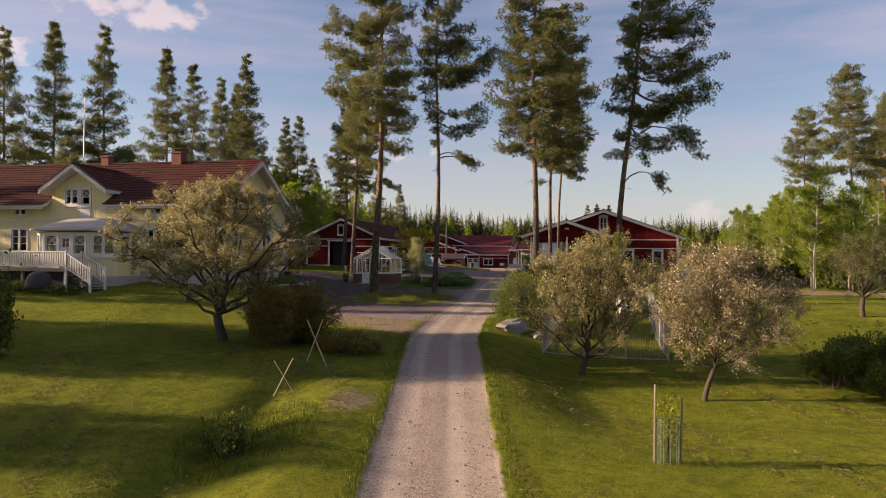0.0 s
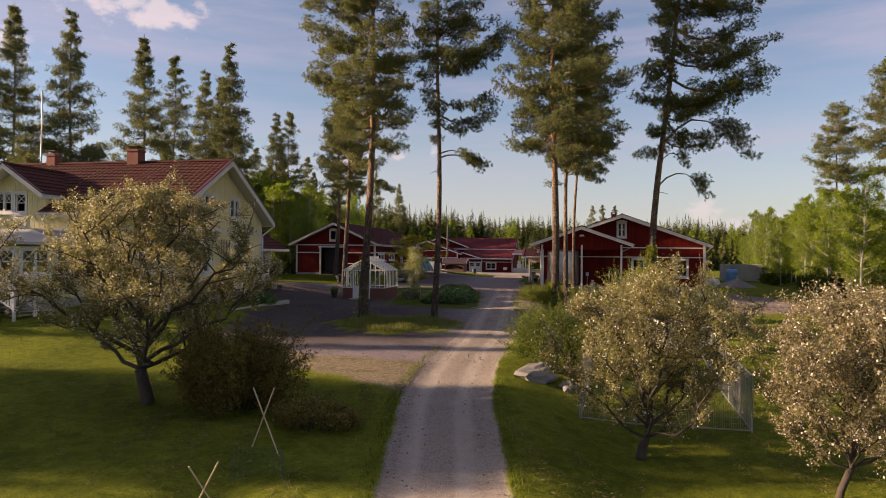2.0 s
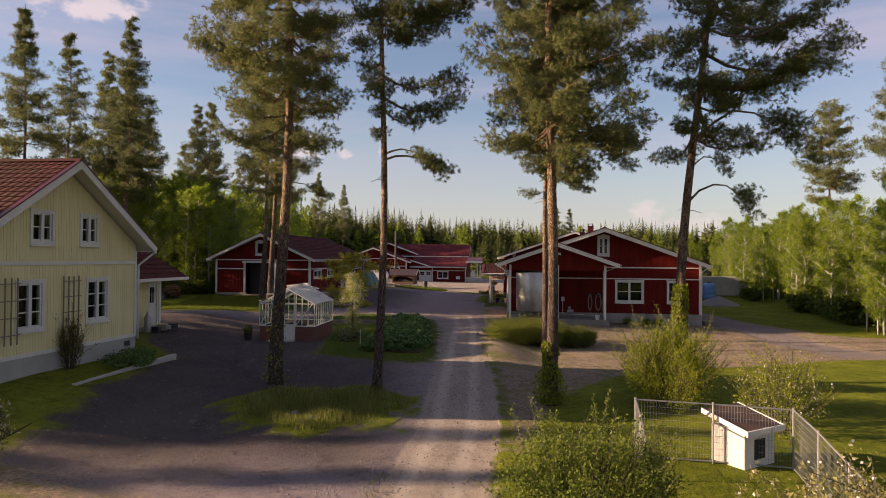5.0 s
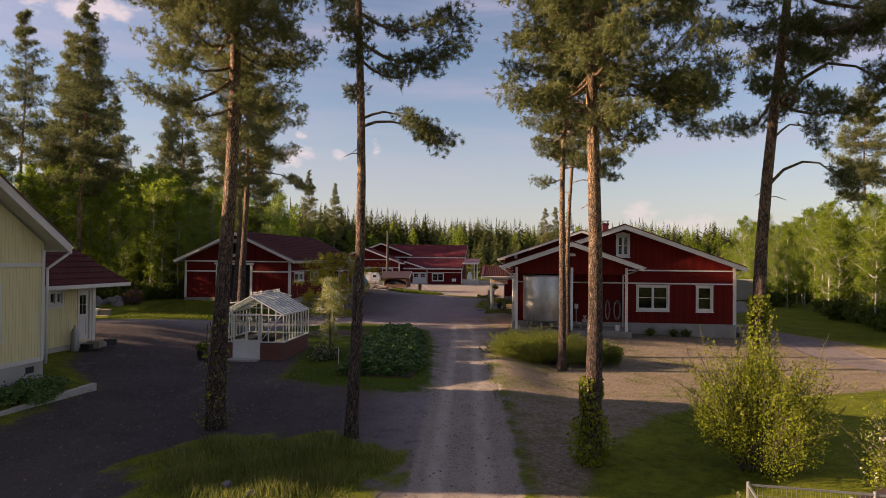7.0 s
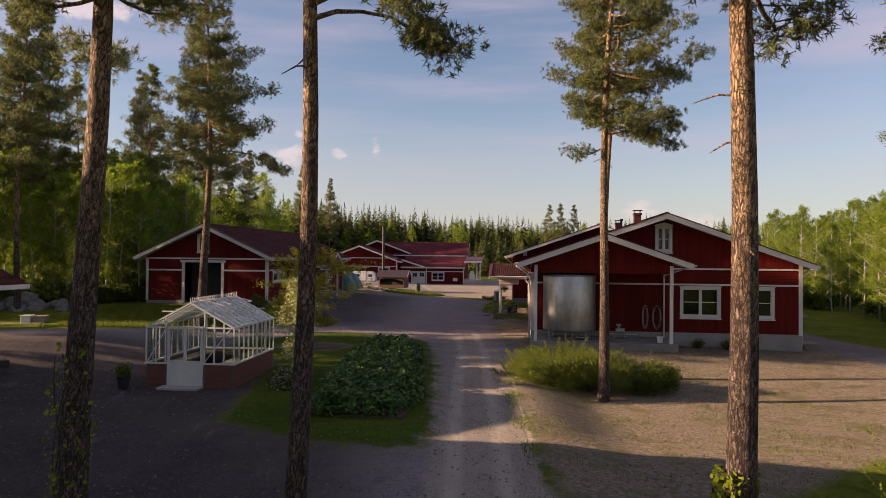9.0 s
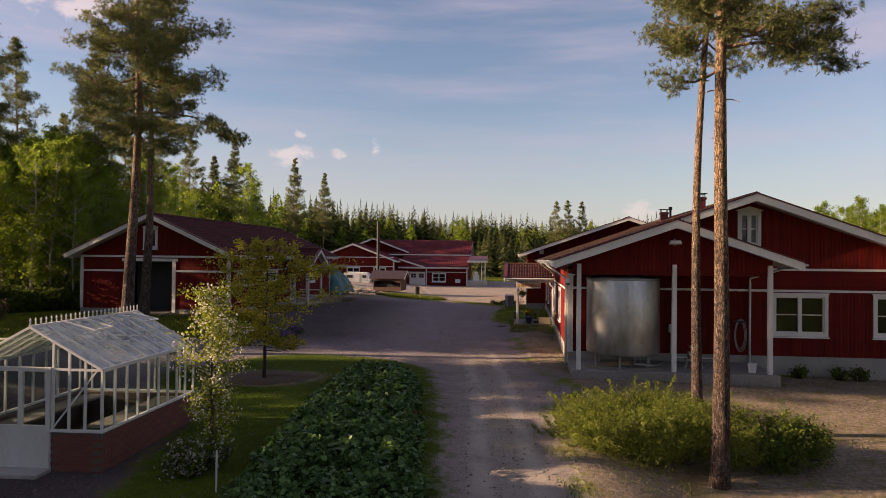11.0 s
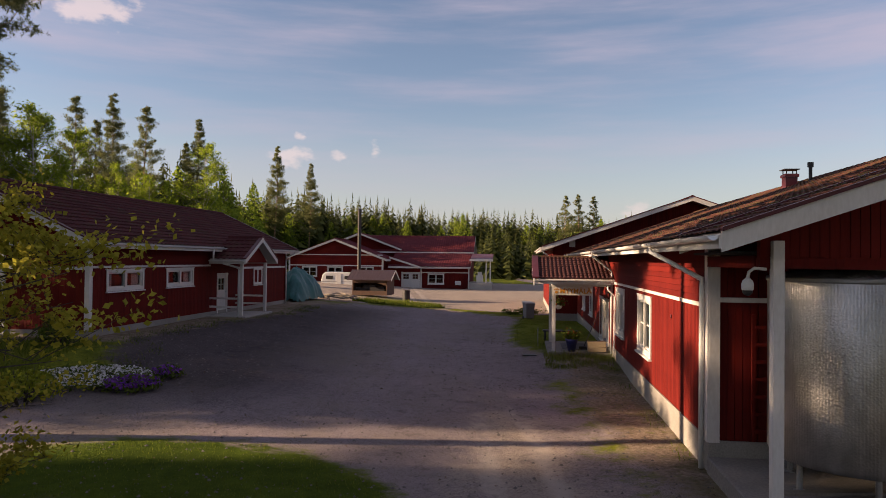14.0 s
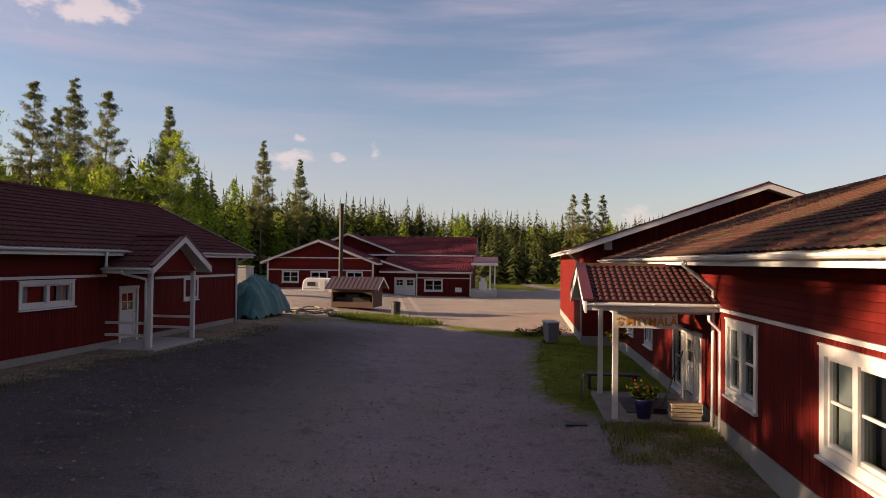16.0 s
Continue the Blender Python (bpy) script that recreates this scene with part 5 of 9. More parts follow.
part("fascia", Shape().box(10.4, 13.25, 0.84, 0.9, 3.95, 4.22), WHITE, works)
for x in (12.9, 12.4):
    post(works, x, 1.3, 0.3, 4.05, 0.14)
part("loading_dock", Shape().box(10.32, 13.1, 1.0, 6, 0.2, 1.35), CONCRETE, works, "concrete loading dock")
part("dock_machine", Shape().box(11.2, 12.0, 2.0, 2.8, 1.35, 2.2).box(11.35, 11.85, 2.1, 2.7, 2.2, 2.6), WHITE_METAL, works, "pale metal machine on a dock")

# ---- the yellow farmhouse ----
house = thing("farmhouse", pose(-10.74, 46.65, 0, 0, 0, -12), "pale yellow two-storey wooden farmhouse with a red tiled roof", "house")
HV0, HV1, HU0, HRV = -8.75, -0.05, -26.0, -4.5
h_under = lambda v: 8.13 - 0.22 - 0.60 * abs(v - HRV)
g_open = [opening(-6.18, -5.05, 5.2, 6.3), opening(-3.66, -2.6, 5.2, 6.3), opening(-3.27, -1.9, 2.3, 3.92), opening(-6.8, -5.5, 2.3, 3.92)]
g_top = [(HV0, h_under(HV0)), (HRV, h_under(HRV)), (HV1, h_under(HV1))]
wall(house, "wall", face_right(0), 1.45, g_top, g_open, YELLOW)
upright_boards(house, face_right(0), 1.5, [(HV0 + 0.08, 4.42), (HV1 - 0.08, 4.42)], g_open, YELLOW, 0.14, singly=True)
upright_boards(house, face_right(0), 4.6, g_top, g_open, YELLOW, 0.14, singly=True)
for z in (4.46, 1.42):
    part("belt_board", Shape(face_right(0)).box(HV0, HV1, -0.05, 0, z, z + 0.13), WHITE, house)
for v in (HV0 + 0.05, HV1 - 0.05):
    part("corner_board", Shape(face_right(0)).box(v - 0.07, v + 0.07, -0.06, 0, 1.45, 5.0), WHITE, house)
for a, b, c, d in ((-6.18, -5.05, 5.2, 6.3), (-3.66, -2.6, 5.2, 6.3)):
    window(house, face_right(0), a, b, c, d, cols=2, rows=2)
for a, b in ((-3.27, -1.9), (-6.8, -5.5)):
    window(house, face_right(0), a, b, 2.3, 3.92, cols=2, rows=3, label="white six-pane window")
f_open = [opening(-13.3, -12.05, 2.45, 3.9), opening(-13.1, -12.2, 4.6, 5.05), opening(-4.3, -3.2, 2.45, 3.9), opening(-4.2, -3.3, 4.6, 5.05), opening(-8.6, -7.85, 5.15, 6.2), opening(-9.65, -8.65, 5.2, 6.22), opening(-1.9, -0.8, 2.45, 3.9), opening(-17.5, -16.2, 2.45, 3.9)]
ft = [(HU0, 5.3), (-10.45, 5.3), (-10.4, 6.12), (-8.55, 7.25), (-6.7, 6.12), (-6.65, 5.3), (0, 5.3)]
wall(house, "wall", pose(0, HV0, 0), 1.45, ft, f_open, YELLOW)
upright_boards(house, pose(0, HV0, 0), 1.5, [(HU0, 4.3), (-0.1, 4.3)], f_open, YELLOW, 0.14, singly=True)
upright_boards(house, pose(0, HV0, 0), 4.45, ft, f_open, YELLOW, 0.14, singly=True)
part("belt_board", Shape(pose(0, HV0, 0)).box(HU0, -9.9, -0.05, 0, 4.32, 4.43).box(-6.4, 0, -0.05, 0, 4.32, 4.43), WHITE, house)
for a, b in ((-13.3, -12.05), (-4.3, -3.2), (-1.9, -0.8), (-17.5, -16.2)):
    window(house, pose(0, HV0, 0), a, b, 2.45, 3.9, cols=2, rows=3)
for a, b in ((-13.1, -12.2), (-4.2, -3.3)):
    window(house, pose(0, HV0, 0), a, b, 4.6, 5.05, cols=2, rows=1, trim=0.07, label="low attic window with two panes")
window(house, pose(0, HV0, 0), -9.65, -8.65, 5.2, 6.22, cols=2, rows=2, crossed=True)
b_door = window(house, pose(0, HV0, 0), -8.6, -7.85, 5.15, 6.2, cols=1, rows=2, crossed=True, label="white balcony door with a crossed upper pane")
part("door_panel", Shape(pose(0, HV0, 0)).box(-8.58, -7.87, -0.06, 0.0, 4.36, 5.04), WHITE, b_door)
wall(house, "wall", pose(0, HV1, 0, 0, 0, 180), 1.45, [(0, 5.2), (26, 5.2)], [], YELLOW)
floor_slab(house, HU0, 0.03, HV0 - 0.03, HV1 + 0.03, -0.2, 1.45, CONCRETE, "grey concrete plinth")
part("cellar_vent", Shape(face_right(0)).box(-0.8, -0.45, -0.05, 0, 1.1, 1.3), BLACK, house)
# added near-black blocks for the darkness behind the farmhouse windows
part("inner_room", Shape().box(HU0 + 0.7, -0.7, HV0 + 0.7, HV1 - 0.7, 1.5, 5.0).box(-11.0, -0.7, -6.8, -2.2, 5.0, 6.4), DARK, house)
RT = pose(0, HRV, 0, 0, 0, -90)
gable_roof(house, RT, (-4.95, 5.14), (0, 8.13), (4.95, 5.14), -6.62, 0.62, TILE_RED, verge=0.26, rakes=(False, True))
gable_roof(house, RT, (-4.95, 5.14), (0, 8.13), (4.95, 5.14), HU0, -10.48, TILE_RED, verge=0.26, rakes=(False, False))
gable_roof(house, RT, (-4.95, 5.14), (0, 8.13), (3.2, 6.20), -10.48, -6.62, TILE_RED, verge=0.26, rakes=(False, False), gutters=(True, False))
gable_roof(house, pose(-8.55, 0, 0), (-2.2, 6.02), (0, 7.48), (2.2, 6.02), HV0 - 0.75, HRV + 1.2, TILE_RED, verge=0.22, coarse=True, rakes=(True, False), gutters=(False, False), label="dormer gable roof")
for x in (-6.75, -10.48):
    part("dormer_cheek", Shape().box(x, x + 0.13, HV0, HRV, 5.0, 6.15), YELLOW, house)
chimney(house, -5.05, -4.5, 7.6, 8.84, 0.66, 0.6, BRICK, "red brick chimney")
chimney(house, -10.25, -4.4, 7.6, 8.72, 0.52, 0.5, BRICK, "red brick chimney")
downpipe(house, IDENT, (-4.75, HV0 - 0.65, 5.05), (-6.2, HV0 - 0.08, 3.95), (-6.2, HV0 - 0.08, 1.2))
downpipe(house, IDENT, (0.5, HV1 + 0.6, 5.05), (0.08, HV1 + 0.1, 4.4), (0.08, HV1 + 0.1, 1.3))
downpipe(house, IDENT, (-0.3, HV0 - 0.6, 5.05), (-0.1, HV0 - 0.1, 4.3), (-0.1, HV0 - 0.1, 1.3))
# glazed veranda
VER_ROOF = surface("grey_folded_sheet", (0.26, 0.26, 0.25), (0.40, 0.40, 0.39), 12, 1.0, 0.5, 0.1, 0.002)
VZ, VT = 1.75, 3.55
ver = [(-9.6, HV0), (-9.6, -10.7), (-8.5, -11.6), (-5.7, -11.6), (-4.6, -10.7), (-4.6, HV0)]
for (ax, ay), (bx, by) in zip(ver, ver[1:]):
    ln = math.hypot(bx - ax, by - ay)
    vt = Matrix.Translation((ax, ay, 0)) @ pose(0, 0, 0, 0, 0, math.degrees(math.atan2(by - ay, bx - ax)))
    panes = [(0.12, ln - 0.12)] if ln < 2 else [(0.1 + i * (ln - 0.2) / 3, 0.1 + (i + 1) * (ln - 0.2) / 3) for i in range(3)]
    ops = []
    for i, (a, b) in enumerate(panes):
        if ln > 2.5 and i == 1:
            ops.append((a, b, VZ - 0.15, 3.45))
        else:
            ops.append(opening(a, b, 2.3, 3.45, 0.08))
    wall(house, "veranda_wall", vt, 1.2, [(0, VT), (ln, VT)], ops, WHITE if ln > 2.5 or ax < -8 else YELLOW, 0.1)
    for i, (a, b) in enumerate(panes):
        if ln > 2.5 and i == 1:
            door(house, vt, a, b, VZ - 0.13, 3.45, label="white veranda door")
        else:
            window(house, vt, a, b, 2.3, 3.45, cols=2 if b - a > 0.9 else 1, rows=2, trim=0.08, crossed=True, label="white veranda window with crossed bars")
cx = -7.1
rim = [(-10.0, HV0), (-10.0, -10.9), (-8.7, -12.0), (-5.5, -12.0), (-4.2, -10.9), (-4.2, HV0)]
vr = Shape()
pts = [(x, y, 3.62) for x, y in rim] + [(x, y, 3.74) for x, y in rim] + [(-8.2, HV0, 4.35), (-8.0, -10.2, 4.35), (-6.2, -10.2, 4.35), (-6.0, HV0, 4.35)]
vr.add(pts, [(5, 4, 3, 2, 1, 0), (0, 1, 7, 6), (1, 2, 8, 7), (2, 3, 9, 8), (3, 4, 10, 9), (4, 5, 11, 10), (6, 7, 13, 12), (7, 8, 13), (8, 9, 14, 13), (9, 10, 14), (10, 11, 15, 14), (12, 13, 14, 15), (0, 6, 12, 15, 11, 5)])
part("veranda_roof", vr, VER_ROOF, house, "pale folded metal veranda roof")
part("veranda_plinth", Shape().add([(x, y, z) for z in (0.3, 1.2) for x, y in ver], [(5, 4, 3, 2, 1, 0), (6, 7, 8, 9, 10, 11)] + [(i, (i + 1) % 6, 6 + (i + 1) % 6, 6 + i) for i in range(6)]), CONCRETE, house, "grey plinth under a veranda")
part("veranda_floor", Shape().box(-13.5, -5.72, -13.2, -11.62, 1.48, 1.62).box(-13.5, -9.62, -11.62, HV0 - 0.02, 1.48, 1.62), GREY_WOOD, house, "grey plank terrace")
for x in (-13.3, -10.9, -8.4, -5.85):
    post(house, x, -13.0, 0.4, 1.48, 0.14, GREY_WOOD, name="pier", label="grey wooden pier")
part("terrace_rail", Shape().box(-13.5, -5.72, -13.2, -13.12, 2.45, 2.52), WHITE, house, "white terrace handrail")
part("terrace_rail", Shape().box(-13.5, -5.72, -13.2, -13.14, 1.75, 1.81), WHITE, house, "white terrace lower rail")
bal = Shape().box(0, 0.07, -0.02, 0.02, 0, 0.64).mesh("baluster", WHITE)
for i in range(56):
    hang("baluster", bal, house, Matrix.Translation((-13.45 + i * 0.139, -13.16, 1.81)))
for i in range(5):
    part("step", Shape().box(-5.70 + 0.27 * i, -5.43 + 0.27 * i, -13.05, -12.1, 1.28 - 0.17 * i, 1.34 - 0.17 * i), GREY_WOOD, house)
for y in (-13.15, -12.05):
    part("stair_rail", Shape().beam((-5.75, y, 2.45), (-4.3, y, 1.62), 0.06, 0.08, (0, 1, 0)), WHITE, house, "white stair handrail")
    part("stair_rail", Shape().beam((-5.75, y, 1.70), (-4.3, y, 0.90), 0.05, 0.06, (0, 1, 0)), WHITE, house, "white stair lower rail")
    for x, z in ((-5.72, 2.55), (-4.3, 1.72)):
        part("newel_post", Shape().box(x - 0.05, x + 0.05, y - 0.05, y + 0.05, 0.35, z), WHITE, house)
    for i in range(9):
        hang("baluster", bal, house, Matrix.Translation((-5.60 + i * 0.142, y, 1.66 - i * 0.081)))
# near-black sheet added for the shade below the terrace floor
part("terrace_skirt", Shape().box(-13.4, -5.8, -12.9, -12.85, 0.3, 1.46), DARK, house)
cover = thing("grill_cover", pose(-10.74, 46.65, 0, 0, 0, -12) @ pose(-6.55, -13.95, 0.62), "round black weather cover over a barrel grill", "cover")
part("cover", Shape().lathe([(0.60, 0.0), (0.63, 0.1), (0.61, 0.35), (0.54, 0.6), (0.40, 0.78), (0.20, 0.86), (0.03, 0.88)], 18), BLACK, cover, smooth=True)
# trellises on the gable wall
for v in (-7.6, -4.6):
    tr = Shape(face_right(0.06))
    for i in range(4):
        tr.box(v + i * 0.27, v + i * 0.27 + 0.035, -0.05, -0.015, 1.9, 4.05)
    for i in range(4):
        tr.box(v - 0.08, v + 0.92, -0.075, -0.05, 2.2 + i * 0.55, 2.235 + i * 0.55)
    part("trellis", tr, GREY_WOOD, house, "dark wooden wall trellis")
# annexe with its own low roof
e_open = [opening(4.05, 4.90, 2.86, 3.42, 0.08), (5.82, 6.62, 1.3, 3.4)]
wall(house, "wall", face_right(-2.9), 1.2, [(0.1, 3.55), (6.9, 3.55)], e_open, YELLOW)
upright_boards(house, face_right(-2.9), 1.25, [(0.1, 3.55), (6.8, 3.55)], e_open, YELLOW, 0.14, singly=True)
window(house, face_right(-2.9), 4.05, 4.90, 2.86, 3.42, cols=2, rows=1, trim=0.08)
door(house, face_right(-2.9), 5.78, 6.66, 1.25, 3.42)
part("corner_board", Shape(face_right(-2.9)).box(6.75, 6.95, -0.06, 0.0, 1.2, 3.55), WHITE, house)
wall(house, "wall", pose(-2.9, 6.9, 0, 0, 0, 180), 1.2, [(0, 3.55), (10, 3.55)], [], YELLOW)
floor_slab(house, -12, -2.87, 0.02, 6.93, -0.2, 1.2, CONCRETE, "grey concrete plinth")
# another added dark block, so the annexe panes look unlit
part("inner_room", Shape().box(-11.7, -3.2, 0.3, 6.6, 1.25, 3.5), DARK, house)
hip = Shape()
hip.add([(-12, 0.02, 3.70), (-12, 2.9, 5.25), (-1.8, 0.02, 3.70), (-1.8, 7.75, 3.70), (-12, 7.75, 3.70), (-3.5, 6.05, 5.25), (-12, 6.05, 5.25), (-3.5, 2.9, 5.25), (-1.8, 0.02, 3.62), (-1.8, 7.75, 3.62), (-12, 7.75, 3.62), (-12, 0.02, 3.62)],
        [(2, 3, 5, 7), (5, 3, 4, 6), (7, 5, 6, 1), (0, 2, 7, 1), (2, 8, 9, 3), (3, 9, 10, 4), (11, 10, 9, 8), (0, 11, 8, 2)])
annexe_roof = part("annexe_roof", hip, TILE_DARK, house, "hipped dark tiled annexe roof")
courses = Shape()
for i in range(7):
    a = i / 7
    z, x, y = 3.70 + 1.55 * a, -1.8 - 1.7 * a, 7.75 - 1.7 * a
    courses.beam((x, 0.02 + 2.88 * a, z + 0.01), (x, y, z + 0.01), 0.05, 0.04)
    courses.beam((-12, y, z + 0.01), (x, y, z + 0.01), 0.05, 0.04)
part("tile_course", courses, TILE_DARK, annexe_roof)
part("fascia", Shape().box(-1.8, -1.76, 0.02, 7.75, 3.54, 3.69), WHITE, annexe_roof)
part("fascia", Shape().box(-12, -1.76, 7.75, 7.79, 3.54, 3.69), WHITE, annexe_roof)

# ---- plants ----
def rot_frames(rng, n, up_bias=0.0):
    """n random unit normals and a tangent to each."""
    a = rng.normal(size=(n, 3))
    a[:, 2] += up_bias
    a /= np.linalg.norm(a, axis=1, keepdims=True)
    b = np.cross(a, rng.normal(size=(n, 3)))
    b /= np.linalg.norm(b, axis=1, keepdims=True)
    return a, b


def leaf_quads(rng, centres, size, slim=0.6, up_bias=0.6, spread=0.35):
    """A diamond leaf at each centre."""
    n = len(centres)
    nor, tan = rot_frames(rng, n, up_bias)
    bi = np.cross(nor, tan)
    s = (size * (1 - spread + 2 * spread * rng.random(n)))[:, None]
    c = np.asarray(centres)
    v = np.stack([c - tan * s, c + bi * s * slim + nor * s * 0.15, c + tan * s, c - bi * s * slim + nor * s * 0.15], axis=1).reshape(-1, 3)
    return v, np.arange(4 * n).reshape(n, 4)


def needle_tris(rng, centres, axes, count, length, width):
    """Sprays of slim needles: count triangles strewn round each centre, leaning along its axis."""
    n = len(centres)
    c = np.repeat(np.asarray(centres), count, axis=0) + rng.normal(size=(n * count, 3)) * length * 0.20
    d = np.repeat(np.asarray(axes), count, axis=0) * 0.45 + rng.normal(size=(n * count, 3)) * 0.60
    d /= np.linalg.norm(d, axis=1, keepdims=True)
    side = np.cross(d, rng.normal(size=(n * count, 3)))
    side /= np.linalg.norm(side, axis=1, keepdims=True)
    ln = (length * (0.6 + 0.7 * rng.random(n * count)))[:, None]
    v = np.stack([c - side * width, c + side * width, c + d * ln], axis=1).reshape(-1, 3)
    return v, np.arange(3 * n * count).reshape(-1, 3)


def join(parts):
    vs, fs, b = [], [], 0
    for v, f in parts:
        vs.append(v)
        fs.append(f + b)
        b += len(v)
    return np.concatenate(vs), np.concatenate(fs)


def pine(name, seed, height, bare, spread, radius, bark, fol, density=1.0, lean=(0, 0), n_needles=12, dead=4, needle=0.14, low_limbs=(), toward=(0.0, 0.0), pads=1.0, wide=0.135, taper=0.58, loose=1.0):
    """A tall pine: bare trunk, a few dead stubs, an open crown of layered limbs that carry flat needle pads."""
    rng = np.random.default_rng(seed)
    tr = Shape()
    zs = np.concatenate([[0, 0.5, 1.1], np.linspace(2.0, height, 14)])
    sway = np.stack([lean[0] * (zs / height) ** 1.5 + 0.12 * np.sin(zs * 0.35 + seed), lean[1] * (zs / height) ** 1.5 + 0.12 * np.cos(zs * 0.29 + seed), zs], axis=1)
    sway[:, :2] -= sway[0, :2]
    rad = radius * (0.74 * (1 - zs / height * 0.93) ** 0.8 + 0.22 * np.exp(-zs / 2.2))
    rad[0] *= 1.15
    sway[0, 2] = -0.3
    tr.tube([Vector(p) for p in sway], list(rad), 12)

    def trunk_at(z):
        return np.array([np.interp(z, zs, sway[:, 0]), np.interp(z, zs, sway[:, 1]), z])

    limbs = Shape()
    tufts, axes = [], []
    plan = []
    z = bare
    while z < height - 0.35:
        t = (z - bare) / (height - bare)
        prof = min(1.0, 0.55 + 2.2 * t) * (1 - t) ** taper + 0.05
        n = 3 + int(3 * rng.random()) if t < 0.85 else 3
        az = rng.random() * 6.28
        for i in range(n):
            b = az + 6.28 * (i + 0.5 * rng.random()) / n
            plan.append((z + 0.38 * rng.normal(), b, spread * prof * (0.6 + 0.5 * rng.random()) * (1 + toward[1] * math.cos(b - toward[0])), (1 - t), False))
        z += (0.62 + 0.30 * rng.random()) / density * (1.25 - 0.6 * t)
    for low in low_limbs:
        plan.append((low[0], low[1], low[2], 1.0, low[3] if len(low) > 3 else 0.55))
    for z, a, ln, droop, arch in plan:
        p0 = trunk_at(z)
        out = np.array([math.cos(a), math.sin(a), 0.0])
        pts, rise = [], 0.30 - 0.45 * droop + 0.15 * rng.normal()
        for k in range(6):
            s = k / 5
            up = ln * (rise * s + 0.25 * s * s - 0.22 * droop * math.sin(s * 3.0))
            if arch:
                up = ln * (arch * math.sin(s * 2.2) - (0.2 + 0.76 * arch) * s * s)
            pts.append(p0 + out * ln * s + np.array([0, 0, up]) + rng.normal(size=3) * 0.03 * ln * s)
        r0 = max(0.02, 0.020 + 0.013 * ln)
        limbs.tube([Vector(p) for p in pts], [r0 * (1 - 0.8 * k / 5) for k in range(6)], 5, False)
        m = max(4, int(ln * 3.5 * pads))
        for j in range(m):
            s = (0.60 if arch else 0.16) + (0.40 if arch else 0.84) * (j + rng.random()) / m
            q = np.array([np.interp(s, np.linspace(0, 1, 6), [p[c] for p in pts]) for c in range(3)])
            b = a + rng.choice([-1, 1]) * (0.3 + 0.8 * rng.random())
            l2 = (0.12 + 0.30 * ln) * (0.5 + rng.random()) * (1.2 - 0.5 * s)
            sag = (-0.30 if arch else -0.16 * droop) + 0.30 * rng.random()
            tip = q + np.array([math.cos(b) * l2, math.sin(b) * l2, l2 * sag])
            limbs.tube([Vector(q), Vector((q + tip) / 2 + np.array([0, 0, 0.04])), Vector(tip)], [0.016, 0.011, 0.006], 3, False)
            # brush-like tufts in two or three rounded clumps along the twig
            for g in range(2 if l2 < 0.6 else 3):
                u = 0.40 + 0.62 * (g + rng.random()) / (2 if l2 < 0.6 else 3)
                k = int((8 + 8 * l2) * pads * (1.2 if arch else 1.0))
                r = loose * (0.16 + 0.16 * min(1.0, 0.5 * ln)) * (0.7 + 0.6 * rng.random())
                d = rng.normal(size=(k, 3))
                d /= np.linalg.norm(d, axis=1, keepdims=True)
                tufts.append(q + (tip - q) * u + d * np.array([r, r, r * 0.75]) * rng.random((k, 1)) ** 0.4)
                d = d + np.array([0, 0, 0.35])
                axes.append(d / np.linalg.norm(d, axis=1, keepdims=True))
    for i in range(dead):
        z = bare * (0.55 + 0.42 * rng.random())
        a, ln = rng.random() * 6.28, 0.2 + 0.4 * rng.random()
        p = trunk_at(z)
        limbs.tube([Vector(p), Vector(p + np.array([math.cos(a) * ln * 0.5, math.sin(a) * ln * 0.5, 0.03])), Vector(p + np.array([math.cos(a) * ln, math.sin(a) * ln, -0.1 * ln]))], [0.022, 0.014, 0.007], 4, False)
    v, f = needle_tris(rng, np.concatenate(tufts), np.concatenate(axes), n_needles, needle, wide * needle)
    return (tr.mesh("trunk", bark, smooth=True), limbs.mesh("limb", bark, smooth=True), array_mesh("crown", v, f, fol))


def plant_tree(name, meshes, at, label, category, group="", crown_label=""):
    ob = thing(name, at, label, category, group)
    names = ("trunk", "limb", "crown", "blossom")
    for nm, me in zip(names, meshes):
        if me is not None:
            o = hang(nm, me, ob)
            if nm != "trunk":
                o["kind"] = "stuff"
    return ob


def spruce_arrays(rng, height, spread, sprays=84):
    """A spruce as drooping sprays strewn up a stem, wide below and fine at the tip."""
    t = (np.arange(sprays) + rng.random(sprays)) / sprays
    z = height * (0.05 + 0.93 * t)
    r = (spread * (1 - t) ** 0.9 + 0.012) * height * (0.6 + 0.6 * rng.random(sprays))
    a = np.arange(sprays) * 2.4 + rng.random(sprays)
    c, s = np.cos(a), np.sin(a)
    w, drop = r * 0.42, r * (0.35 + 0.5 * rng.random(sprays))
    p = np.stack([-c * r * 0.1, -s * r * 0.1, z + r * 0.25], axis=1)
    l = np.stack([c * r - s * w, s * r + c * w, z - drop], axis=1)
    q = np.stack([c * r * 1.1 + s * w, s * r * 1.1 - c * w, z - drop * 0.8], axis=1)
    tip = np.array([[-0.008, 0, 0.94], [0.008, 0.004, 0.94], [0, 0, 1.03]]) * height
    v = np.concatenate([np.stack([p, l, q], axis=1).reshape(-1, 3), tip])
    return v, np.arange(len(v)).reshape(-1, 3)


